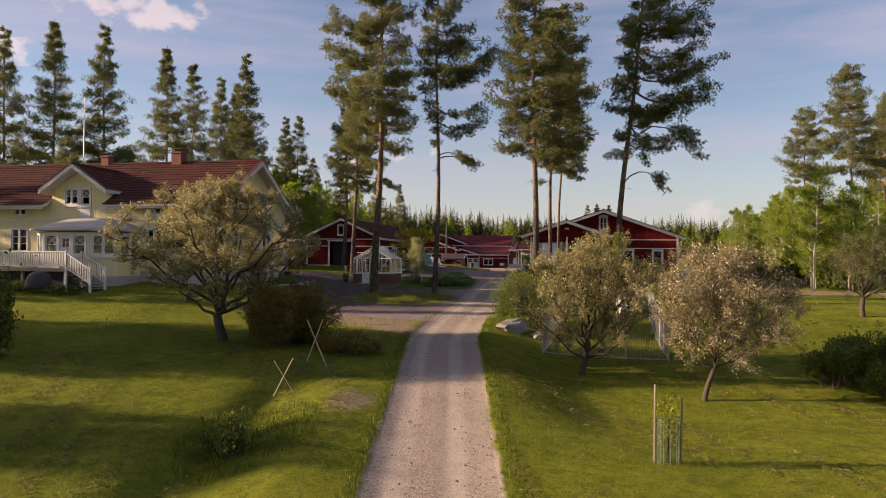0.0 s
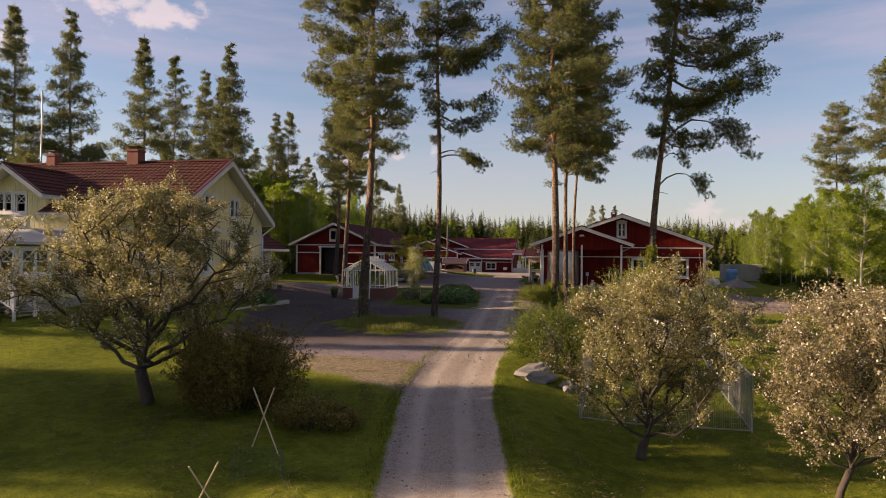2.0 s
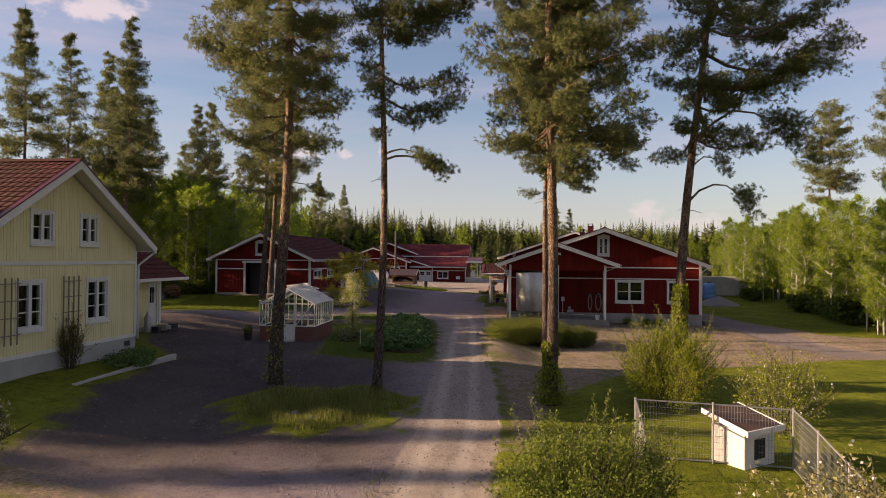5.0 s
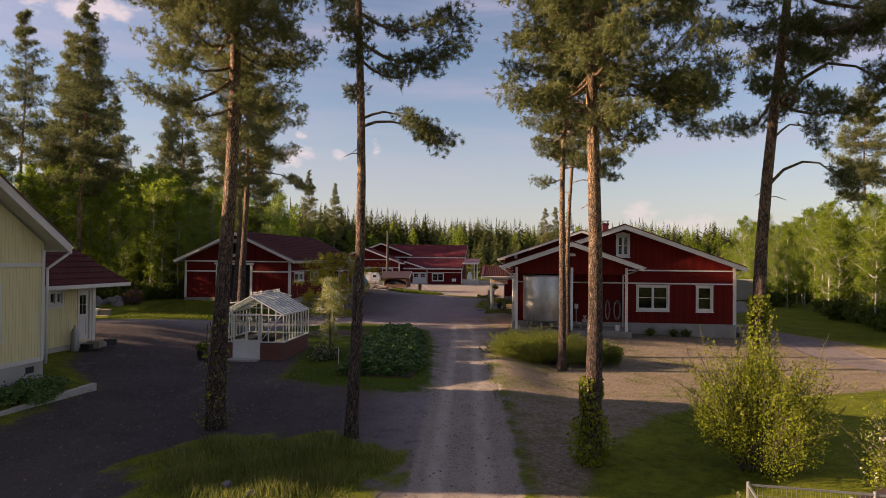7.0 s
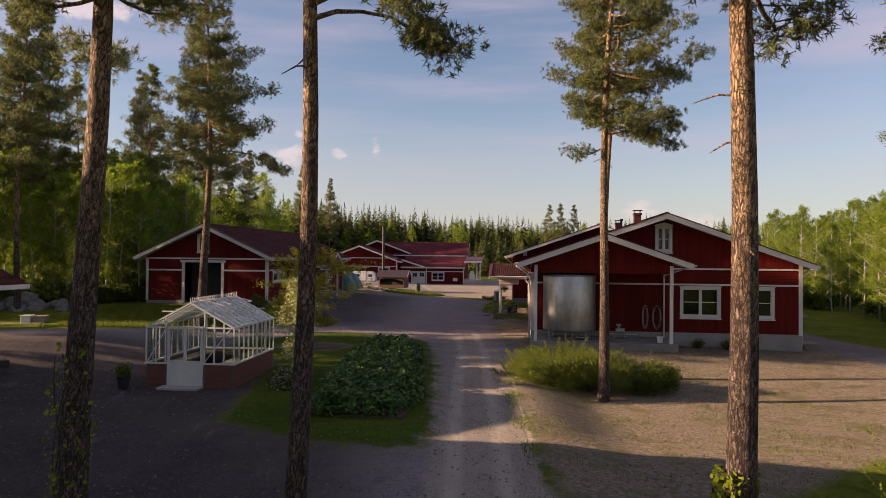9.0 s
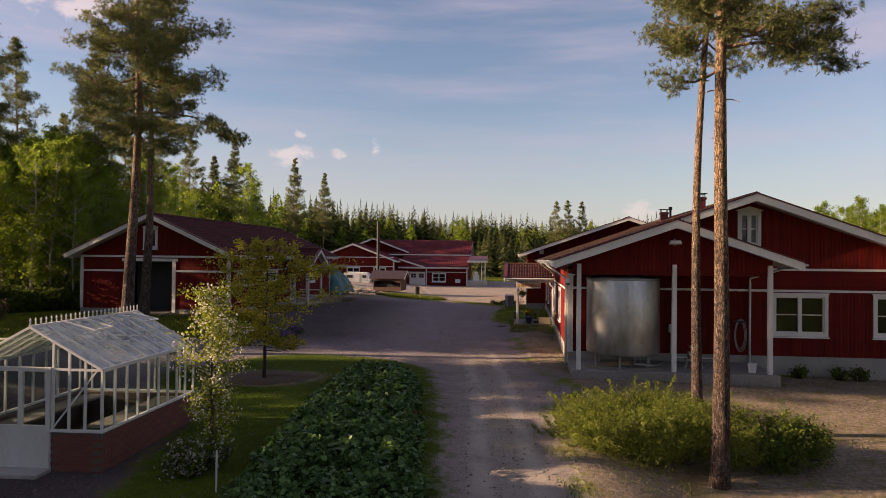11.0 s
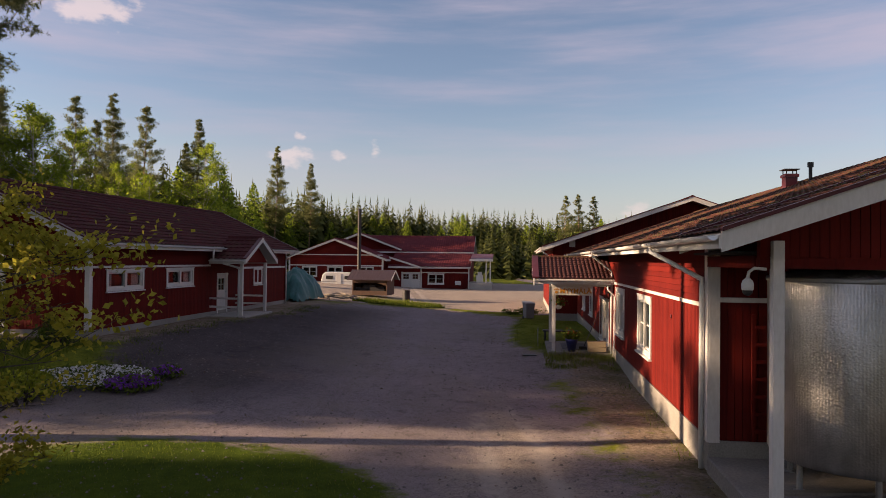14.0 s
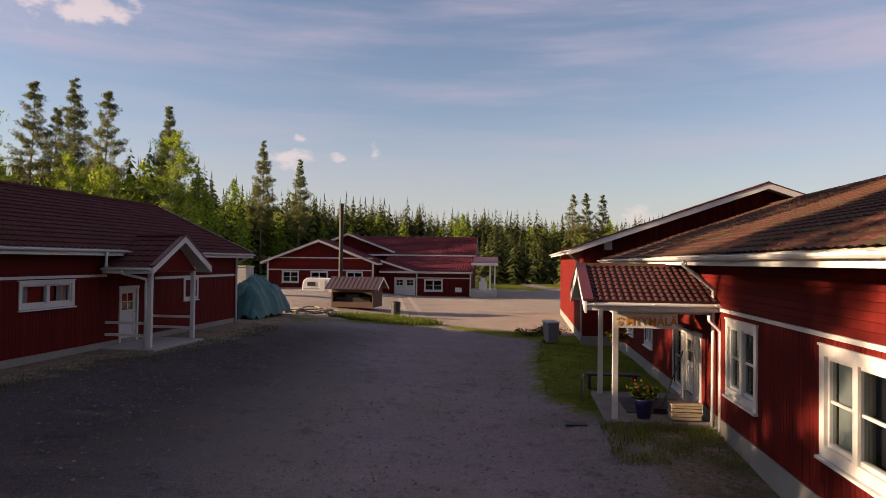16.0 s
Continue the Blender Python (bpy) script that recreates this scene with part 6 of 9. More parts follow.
def leafy(name, seed, height, bare, spread, stems, leaf, n_leaf, bark, fol, radius=0.09, limbs_n=26, up=0.5, blossom=0, slim=0.6, gaps=0.35, forks=2.2, tri=False, puff=1.0):
    """A broadleaf tree or tall shrub with limbs, twigs and single leaves gathered in uneven clumps."""
    rng = np.random.default_rng(seed)
    wood, twigs, tips = Shape(), Shape(), []
    for s in range(stems):
        a = 6.28 * s / max(1, stems) + rng.random()
        base = np.array([math.cos(a), math.sin(a), 0]) * (0.12 if stems > 1 else 0.0)
        lean = np.array([math.cos(a), math.sin(a), 0]) * (0.22 * height if stems > 1 else 0.04 * height) * rng.random()
        pts = [base + lean * t + np.array([0, 0, height * 0.9 * t]) + rng.normal(size=3) * 0.03 * height * t * (1 - t) for t in np.linspace(0, 1, 7)]
        pts[0][2] = -0.2
        wood.tube([Vector(p) for p in pts], [radius * (1.15 - 1.05 * t) + 0.006 for t in np.linspace(0, 1, 7)], 7)
        for i in range(limbs_n // stems + 1):
            t = (i + rng.random()) / (limbs_n // stems + 1)
            z = bare + (height * 0.92 - bare) * t
            q = np.array([np.interp(z, [p[2] for p in pts], [p[c] for p in pts]) for c in range(3)])
            b = rng.random() * 6.28
            ln = spread * (math.sin(math.pi * (0.15 + 0.8 * t)) ** 0.8) * (0.55 + 0.6 * rng.random())
            tip = q + np.array([math.cos(b) * ln, math.sin(b) * ln, ln * up * (0.5 + rng.random())])
            mid = (q + tip) / 2 + np.array([0, 0, -0.06 * ln]) + rng.normal(size=3) * 0.05 * ln
            twigs.tube([Vector(q), Vector(mid), Vector(tip)], [radius * 0.4, radius * 0.24, radius * 0.08], 4, False)
            for j in range(int(4 + ln * forks)):
                u = 0.3 + 0.7 * rng.random()
                o = q + (tip - q) * u
                l2 = ln * 0.35 * (0.4 + rng.random())
                d = rng.normal(size=3)
                d[2] = abs(d[2]) * 0.5 + 0.1
                d /= np.linalg.norm(d)
                e = o + d * l2
                twigs.tube([Vector(o), Vector(e)], [radius * 0.13, radius * 0.04], 3, False)
                tips.append((o, e))
    k = np.array([rng.random() ** gaps for _ in tips])
    k = np.maximum(1, (k / k.sum() * n_leaf)).astype(int)
    cen = []
    for (o, e), m in zip(tips, k):
        u = rng.random(m)[:, None]
        cen.append(o + (e - o) * (0.25 + 0.95 * u) + rng.normal(size=(m, 3)) * puff * (0.10 + 0.10 * np.linalg.norm(e - o)))
    cen = np.concatenate(cen)
    v, f = leaf_quads(rng, cen, leaf, slim)
    if tri:
        f = f[:, :3]
    bl = None
    if blossom:
        pick = cen[rng.integers(0, len(cen), blossom)] + rng.normal(size=(blossom, 3)) * 0.05
        bv, bf = leaf_quads(rng, pick, leaf * 0.62, 0.9)
        bl = array_mesh("blossom", bv, bf, BLOSSOM)
    return (wood.mesh("trunk", bark, smooth=True), twigs.mesh("limb", bark), array_mesh("crown", v, f, fol), bl)


def apple(seed, height, spread, fol, n_leaf, blossom, lean=0.0, radius=0.13, leaf=0.033, fork=0.9):
    """An old apple tree: short trunk, crooked scaffold limbs that fill a loose egg shape, thin twigs, opening leaves and blossom."""
    rng = np.random.default_rng(seed)
    wood, twigs = Shape(), Shape()
    top = np.array([lean * 0.6, 0.0, fork])
    wood.tube([Vector((0, 0, -0.25)), Vector((0.04, 0.02, 0.1)), Vector((lean * 0.3, 0.04, fork * 0.55)), Vector(top)], [radius * 1.3, radius * 1.05, radius * 0.92, radius * 0.85], 9)
    mid = np.array([lean, 0.0, 0.56 * height])
    size = np.array([spread, spread, 0.44 * height])

    def held(p):
        """A point drawn back inside the crown."""
        d = (p - mid) / size
        r = np.linalg.norm(d)
        return mid + (p - mid) * min(1.0, (0.78 + 0.42 * rng.random() ** 1.6) / r) if r > 0 else p

    def bough(p, q, r0, r1, n, sag, sh):
        pts = [p + (q - p) * t + np.array([0, 0, sag * math.sin(math.pi * t)]) + rng.normal(size=3) * 0.05 * np.linalg.norm(q - p) * math.sin(math.pi * t) for t in np.linspace(0, 1, n)]
        sh.tube([Vector(x) for x in pts], list(np.linspace(r0, r1, n)), 6 if sh is wood else 3, False)
        return pts

    shoots = []
    for i in range(15):
        a = 2.4 * i + rng.random() * 0.6
        el = -0.30 + 1.75 * ((i + 0.5) / 15) ** 0.9
        d = np.array([math.cos(a) * math.cos(el), math.sin(a) * math.cos(el), math.sin(el)])
        end = mid + d * size * (0.62 + 0.2 * rng.random())
        start = top + (np.array([mid[0], mid[1], height * 0.62]) - top) * max(0.0, min(1.0, el * 0.5)) * rng.random()
        main = bough(start, end, radius * 0.36, radius * 0.11, 7, -0.10 * spread if el < 0.4 else 0.0, wood)
        for j in range(9):
            s = 0.30 + 0.70 * (j + rng.random()) / 9
            p = np.array([np.interp(s, np.linspace(0, 1, 7), [m[c] for m in main]) for c in range(3)])
            e = rng.normal(size=3) + d * 0.6
            e /= np.linalg.norm(e)
            e[2] += 0.35
            q = held(p + e * spread * (0.22 + 0.24 * rng.random()))
            bough(p, q, radius * 0.12, radius * 0.05, 4, 0.0, twigs)
            for k in range(8):
                u = 0.15 + 0.75 * rng.random()
                o = p + (q - p) * u
                g = rng.normal(size=3) * 0.7 + np.array([0, 0, 0.75])
                g /= np.linalg.norm(g)
                tip = held(o + g * (0.25 + 0.40 * rng.random()))
                twigs.tube([Vector(o), Vector(tip)], [0.008, 0.004], 3, False)
                shoots.append((o, tip))
    m = n_leaf / len(shoots)
    cen = []
    for o, tip in shoots:
        k = max(2, int(m * (0.35 + 1.3 * rng.random() ** 1.5)))
        cen.append(o + (tip - o) * (0.15 + 0.95 * rng.random((k, 1))) + rng.normal(size=(k, 3)) * 0.055)
    cen = np.concatenate(cen)
    v, f = leaf_quads(rng, cen, leaf, 0.75, 0.5)
    f = f[:, :3]
    pick = cen[rng.integers(0, len(cen), blossom)] + rng.normal(size=(blossom, 3)) * 0.04
    bv, bf = leaf_quads(rng, pick, leaf * 0.72, 0.95)
    return (wood.mesh("trunk", BARK_GREY, smooth=True), twigs.mesh("limb", BARK_GREY), array_mesh("crown", v, f, fol), array_mesh("blossom", bv, bf, BLOSSOM))


def bush_meshes(seed, rx, ry, h, n_leaf, leaf, fol, bark=None, slim=0.6, blossom=None, lumps=14, up_bias=0.5, shoots=60):
    """A rounded but uneven shrub: many stems and leaves in overlapping lumps, ragged at the rim."""
    rng = np.random.default_rng(seed)
    stems = Shape()
    cen = []
    for i in range(lumps):
        a, r = 6.28 * rng.random(), math.sqrt(rng.random()) * 0.8
        c = np.array([math.cos(a) * r * rx, math.sin(a) * r * ry, h * (0.35 + 0.45 * rng.random()) * (1 - 0.45 * r)])
        s = np.array([rx, ry, h]) * (0.16 + 0.24 * rng.random())
        d = rng.normal(size=(n_leaf // lumps, 3))
        d /= np.linalg.norm(d, axis=1, keepdims=True)
        d *= (0.45 + 0.65 * rng.random((len(d), 1)) ** 0.5)
        cen.append(c + d * s)
        for j in range(4):
            e = c + rng.normal(size=3) * s * 0.6
            stems.tube([Vector((c[0] * 0.3, c[1] * 0.3, -0.1)), Vector((c[0] * 0.7, c[1] * 0.7, c[2] * 0.6)), Vector(e)], [0.022, 0.014, 0.005], 4, False)
    rim = []
    for i in range(shoots):
        if not len(cen[i % lumps]):
            continue
        c = cen[i % lumps][int(rng.integers(0, len(cen[i % lumps])))]
        d = np.array([c[0] / rx, c[1] / ry, 1.1]) + rng.normal(size=3) * 0.35
        e = c + d / np.linalg.norm(d) * h * (0.16 + 0.22 * rng.random())
        stems.tube([Vector(c * 0.8), Vector(c), Vector(e)], [0.009, 0.007, 0.003], 3, False)
        k = max(3, n_leaf // 700)
        rim.append(c + (e - c) * rng.random((k, 1)) * 1.05 + rng.normal(size=(k, 3)) * leaf * 1.3)
    cen = np.concatenate(cen + rim)
    cen[:, 2] = np.maximum(cen[:, 2], 0.03)
    v, f = leaf_quads(rng, cen, leaf, slim, up_bias)
    bl = None
    if blossom:
        pick = cen[rng.integers(0, len(cen), blossom[0])]
        bv, bf = leaf_quads(rng, pick, leaf * 0.8, 0.9)
        bl = array_mesh("blossom", bv, bf, blossom[1])
    return (None, stems.mesh("stem", bark or BARK_GREY), array_mesh("leaves", v, f, fol), bl)


def plant_bush(name, meshes, x, y, label, category="bush", group="", rz=0, scale=1.0):
    ob = thing(name, pose(x, y, ground_z(x, y), 0, 0, rz) @ Matrix.Scale(scale, 4), label, category, group)
    for nm, me in zip(("stem", "stem", "leaves", "blossom"), meshes):
        if me is not None:
            hang(nm, me, ob)["kind"] = "stuff"
    return ob


def place(x, y, rz=0.0, s=1.0, sink=0.0):
    return pose(x, y, ground_z(x, y) - sink, 0, 0, rz) @ Matrix.Scale(s, 4)


# the tall yard pines
PINES = [
    # x, y, height, bare, spread, radius, seed, lean, density, low limbs, fuller side
    (-4.23, 42.5, 23.0, 9.0, 3.6, 0.29, 11, (0.5, 0.2), 1.45, (), (3.1, 0.26)),
    (-0.50, 41.4, 22.5, 9.6, 2.6, 0.20, 12, (0.1, 0.1), 1.15, ((8.1, 0.05, 2.0, 0.2), (8.3, -0.3, 1.6, 0.2)), (0.0, 0.48)),
    (5.15, 38.9, 23.5, 8.4, 3.1, 0.24, 13, (0.0, 0.2), 1.4, ((8.4, 0.0, 2.2, 0.2), (8.7, -0.5, 2.5, 0.2), (9.0, 0.3, 2.4, 0.25)), (0.3, 0.15)),
    (8.40, 54.1, 22.5, 9.9, 2.7, 0.22, 14, (0.75, 0.1), 1.25, ((10.0, 0.0, 2.2, 0.15), (9.6, 0.3, 1.9, 0.1), (9.2, -0.4, 2.0, 0.1)), (0.0, 0.15)),
    (9.74, 58.0, 21.5, 10.4, 2.4, 0.17, 15, (1.0, 0.0), 1.1, (), (0.0, 0.0)),
    (10.35, 40.9, 23.5, 9.4, 3.7, 0.25, 16, (2.2, 0.2), 1.3, ((8.9, -0.1, 3.6), (8.0, -0.3, 1.2), (6.7, -0.15, 2.3)), (0.0, 0.75)),
    (-9.00, 69.0, 17.9, 9.0, 3.1, 0.31, 17, (0.12, 0.1), 1.5, ((9.6, 0.2, 3.4, 0.1),), (0.2, 0.2)),
    (-11.1, 77.2, 17.6, 9.4, 2.9, 0.30, 18, (0.3, 0.0), 1.4, (), (0.0, 0.0)),
]
for x, y, h, bare, sp, rad, seed, lean, dens, low, side in PINES:
    ms = pine("pine_tree", seed, h, bare, sp, rad, PINE_BARK, NEEDLE, dens, lean, 13, 3, 0.115, low, side, 1.05, 0.088, 0.60, 1.12)
    plant_tree("pine_tree", ms, place(x, y), "tall pine with an orange upper trunk and open crown", "pine tree", "pines round the yard")

# woodland pines, spruces and birches standing singly behind the buildings
WOOD_KINDS = ((9.0, 3.5, 1.1, 1.05), (6.5, 3.7, 1.2, 1.1), (12.0, 3.0, 1.0, 0.95), (12.5, 3.4, 1.3, 0.48))
wood_pines = [pine("pine_tree", 40 + i, 24.0, bare, spread, 0.24, PINE_BARK, NEEDLE, dens, (0.3 - 0.3 * i, 0.2), 5, 3, 0.20, (), (0.0, 0.0), 0.85, 0.115, taper, 1.45) for i, (bare, spread, dens, taper) in enumerate(WOOD_KINDS)]
WOOD_PINES = [(-31.3, 78.2, 25.0, 1), (-21.9, 75.8, 23.3, 0), (-31.7, 87.1, 25.3, 2), (-33.2, 67.3, 23.5, 0), (-36.6, 65.0, 23.6, 1), (-41, 64, 22, 0), (-45, 67.8, 17, 1), 
              (-29.3, 90.0, 24.0, 0), (-27.6, 90.8, 23.5, 0), (-19.5, 92, 20, 2), (-23, 100, 21, 0), (-27, 96, 20, 2), (-22, 150, 21, 0), (-28, 146, 22, 2),
              (-41.4, 157, 25.5, 2), (-35, 154, 25, 0), (-38, 156, 22, 2), (-33.7, 186, 24, 1), (-18.6, 193, 24.3, 0), (-12.8, 200, 22, 0), (-48, 150, 25, 1), (-54, 140, 25, 0),
              (42.5, 205, 18.0, 2), (46, 206, 18.4, 2), (49.5, 207, 18.2, 2), (41.9, 79.8, 20.2, 3), (38.5, 65.0, 21.0, 3), (43.5, 68, 19, 3), (47, 74, 19, 0)]
for x, y, h, k in WOOD_PINES:
    plant_tree("pine_tree", wood_pines[k], place(x, y, (x * 37 + y * 11) % 360, h / 24.0), "slender woodland pine behind the farm buildings", "pine tree", "woodland pines")

birches = [leafy("birch_tree", 60 + i, 11.0, 1.2, 1.9, 1, 0.096, 7200, BARK_BIRCH, LEAF_BIRCH, 0.075, 40, 0.7, forks=1.0, tri=True) for i in range(3)]
brng = random.Random(5)
for i in range(194):
    grow = 0.75 + 0.45 * brng.random()
    if i < 44:
        x, y = -17.5 - 11 * brng.random() ** 1.4, 84 + 18 * brng.random()
    elif i < 70:
        x, y = -18 - 44 * brng.random(), 136 + 26 * brng.random()
        grow *= 1.35
    elif i < 88:
        x, y = -19 - 16 * brng.random(), 88 + 14 * brng.random()
        grow = 0.95 + 0.25 * brng.random()
    elif i >= 174:
        along, aside = (i - 173.5) / 20, brng.uniform(-1.2, 1.2)
        x, y = -31 + 14 * along + aside, 72 + 12.5 * along - aside
        grow = (0.95 if along < 0.3 else 0.80) + 0.18 * brng.random()
    else:
        y = 57 + 60 * brng.random()
        x = float(np.interp(y, [57, 75, 84, 95, 118], [30.5, 37.2, 39, 41.4, 48])) + 10 * brng.random() ** 1.6
        grow *= 0.82
    plant_tree("birch_tree", birches[i % 3], place(x, y, brng.random() * 360, grow), "young birch with fresh bright green leaves", "birch tree", "birches at the wood's edge")

# trees beyond the lawn on the sun's side, whose shade falls on the grass
SHADE_ROW = [(-46, 14.3, 12.2, 3), (-47, 15.3, 12.4, 3), (-45, 16.2, 11.8, 3), (-47, 21.2, 13.2, 3)]
SHADE_ROW += [(-44.5 - 1.5 * (i % 4), 22.2 + 0.66 * i, 12.8 + 0.35 * ((i * 7) % 4), 3) for i in range(9)]
SHADE_ROW += [(-46, 34.2, 14.0, 1), (-48, 37.3, 15.5, 1), (-46, 39.8, 15.0, 1), (-50, 42.5, 15.0, 1)]
SHADE_ROW += [(-31, 57.8, 9.6, 3), (-33, 60.9, 11.6, 3), (-30, 65.0, 11.2, 3), (-32, 67.0, 11.4, 3), (-31, 71.8, 11.0, 3), (-33, 73.8, 11.4, 3)]
for x, y, h, k in SHADE_ROW:
    plant_tree("pine_tree", wood_pines[k], place(x, y, (x * 53) % 360, h / 24.0), "tall pine at the edge of the lawn", "pine tree", "woodland pines")


# the far forest: one mass of spruces
def far_forest():
    rng = np.random.default_rng(77)
    kinds = [spruce_arrays(rng, 1.0, 0.165 + 0.03 * i) for i in range(4)]
    parts = []
    for i in range(3300):
        side = rng.random()
        if side < 0.72:
            x, y = -70 + 260 * rng.random(), 236 + 70 * rng.random() ** 1.4
            y -= 40 * float(ease(-x, 0, 60))
            h = 10.0 + 8.0 * rng.random() ** 1.4 + 2.5 * float(ease(-x, -60, 20))
        elif side < 0.9:
            x, y = -20 - 70 * rng.random(), 146 + 80 * rng.random()
            h = 10 + 8 * rng.random()
        else:
            x, y = 70 + 200 * rng.random(), 190 + 60 * rng.random()
            h = 7 + 4 * rng.random()
        if i < 110:
            x, y = 22 + 50 * rng.random(), 178 + 30 * rng.random()
            h = 7.5 + 3.0 * rng.random()
        v, f = kinds[int(rng.integers(0, 4))]
        a = rng.random() * 6.28
        c, s = math.cos(a), math.sin(a)
        w = v @ np.array([[c, -s, 0], [s, c, 0], [0, 0, 1]]) * np.array([h * 0.95, h * 0.95, h])
        parts.append((w + np.array([x, y, ground_z(x, y) - 0.3]), f))
    v, f = join(parts)
    tagged(hang("spruce_forest", array_mesh("spruce_forest", v, f, NEEDLE_DARK)), "dense dark spruce forest along the horizon", "forest", kind="stuff")
    parts = []
    for i in range(260):
        if i < 130:
            x, y = -60 + 170 * rng.random(), 226 + 30 * rng.random()
            y -= 40 * float(ease(-x, 0, 60))
        else:
            x, y = -16 - 60 * rng.random(), 142 + 60 * rng.random()
        h = 9 + 6 * rng.random()
        n = 520
        u = rng.random(n)
        r = h * 0.17 * np.sin(np.pi * (0.08 + 0.9 * u)) * np.sqrt(rng.random(n))
        a = rng.random(n) * 6.28
        c = np.stack([x + np.cos(a) * r, y + np.sin(a) * r, ground_z(x, y) + h * (0.12 + 0.88 * u)], axis=1)
        parts.append(leaf_quads(rng, c, 0.20, 0.7))
    v, f = join(parts)
    tagged(hang("birch_forest", array_mesh("birch_forest", v, f, LEAF_BIRCH)), "light green birches among far dark spruces", "forest", kind="stuff")


far_forest()


def far_horizon():
    """A low wooded ridge that closes the distance all round."""
    rng = np.random.default_rng(5)
    parts = []
    for i in range(420):
        a = rng.random() * 6.28
        d = 420 + 260 * rng.random()
        x, y = math.cos(a) * d, 60 + math.sin(a) * d
        v, f = spruce_arrays(rng, 1.0, 0.3, 70) if i == 0 else (v, f)
        h = 14 + 8 * rng.random()
        parts.append((v * np.array([h * 1.6, h * 1.6, h]) + np.array([x, y, ground_z(x, y) - 0.5]), f))
    vv, ff = join(parts)
    tagged(hang("distant_woods", array_mesh("distant_woods", vv, ff, NEEDLE_DARK)), "low dark woods closing the distance", "forest", kind="stuff")


far_horizon()

# undergrowth in front of the left wood
under = [bush_meshes(90 + i, 1.6, 1.4, 1.7, 1100, 0.12, LEAF_GREEN) for i in range(2)]
for i in range(62):
    if i < 34:
        x, y = -17.5 - 13 * brng.random(), 81 + 19 * brng.random()
        if x > -18.5:
            x -= 2
    else:
        y = 57 + 58 * brng.random()
        x = float(np.interp(y, [57, 75, 84, 95, 118], [30.0, 36.8, 38.6, 41.0, 47.5])) + 5 * brng.random()
    plant_bush("bush", under[i % 2], x, y, "green undergrowth shrub at a wood's edge", "bush", "undergrowth", brng.random() * 360, 0.8 + 0.6 * brng.random())

# apple trees on the lawn
APPLES = [(-7.69, 24.1, 6.0, 4.0, LEAF_APPLE, 150000, 18000, -0.25, 0.17, 21, 0.9, "old apple tree with yellow-green opening leaves on the lawn"),
          (4.45, 22.1, 4.45, 3.1, LEAF_APPLE, 78000, 6500, 0.25, 0.11, 22, 0.5, "spreading apple tree with olive leaves and pale blossom"),
          (7.30, 19.3, 4.5, 2.6, LEAF_BRONZE, 58000, 7500, 0.5, 0.075, 23, 0.9, "leaning apple tree with bronze leaves and white blossom"),
          (20.0, 33.0, 4.2, 2.4, LEAF_GREEN, 18000, 400, 0.1, 0.12, 24, 0.9, "green apple tree at the lawn's far edge")]
for x, y, h, sp, fol, nl, nb, lean, rad, seed, low, label in APPLES:
    ms = apple(seed, h, sp, fol, nl, nb, lean, rad, 0.029, low)
    ob = thing("apple_tree", place(x, y), label, "apple tree", "apple trees on the lawn")
    for nm, me in zip(("trunk", "limb", "crown", "blossom"), ms):
        o = hang(nm, me, ob)
        if nm != "trunk":
            o["kind"] = "stuff"

# shrubs
plant_bush("bush", bush_meshes(31, 1.5, 1.6, 2.2, 56000, 0.030, LEAF_DARK, lumps=44, shoots=160), -5.2, 23.9, "dense brownish-green bush beside an apple tree")
plant_bush("bush", bush_meshes(32, 1.1, 0.8, 0.8, 7000, 0.030, LEAF_DARK), -2.9, 22.3, "low dark green bush beside the drive")
plant_bush("bush", bush_meshes(33, 1.6, 1.4, 2.6, 26000, 0.026, LEAF_GREEN, lumps=24, shoots=130), 3.75, 29.6, "olive-green bush over a boulder")
plant_bush("bush", bush_meshes(34, 1.5, 1.3, 3.0, 24000, 0.026, LEAF_HOP, lumps=26, shoots=260), 8.9, 38.3, "tall yellow-green bush at a pine's foot")
plant_bush("bush", bush_meshes(35, 2.5, 2.1, 1.5, 90000, 0.021, LEAF_SPIREA, lumps=70, shoots=320), 7.95, 56.0, "wide low yellow-green bush round pine trunks")
plant_bush("bush", bush_meshes(36, 1.25, 1.1, 1.15, 16000, 0.030, LEAF_GREEN, lumps=34, shoots=120), 10.5, 55.6, "darker green shrub at the end of a wide bush")
hedge = bush_meshes(36, 1.5, 1.2, 1.5, 9000, 0.042, LEAF_GREEN, lumps=16)
for x, y, s in ((11.6, 20.6, 0.9), (13.3, 21.4, 1.0), (15.2, 22.3, 1.05), (17.3, 23.6, 1.0), (12.4, 19.0, 0.8)):
    plant_bush("bush", hedge, x, y, "dark green garden hedge bush", "bush", "hedge bushes", x * 50, s)
plant_bush("bush", bush_meshes(37, 1.5, 1.2, 2.4, 5200, 0.030, LEAF_HOP, None, 0.6, (900, BLOSSOM), shoots=150), 11.2, 36.0, "sparse shrub with a few white flowers", "bush")
plant_bush("bush", bush_meshes(38, 0.5, 0.5, 0.9, 500, 0.05, LEAF_GREEN), -4.2, 13.7, "small young bush in rough grass", "bush")
plant_bush("bush", bush_meshes(39, 0.9, 2.2, 0.55, 3800, 0.045, LEAF_BED), -10.1, 44.3, "low dark shrubs in a kerbed bed", "bush")
plant_bush("bush", bush_meshes(50, 0.45, 0.5, 2.3, 2600, 0.03, LEAF_DARK), -11.45, 42.3, "climbing shrub on a wall trellis", "bush")
plant_bush("bush", bush_meshes(52, 0.9, 0.8, 3.0, 1800, 0.07, LEAF_GREEN), -13.6, 20.9, "dark leafy shrub at the lawn's edge", "bush")
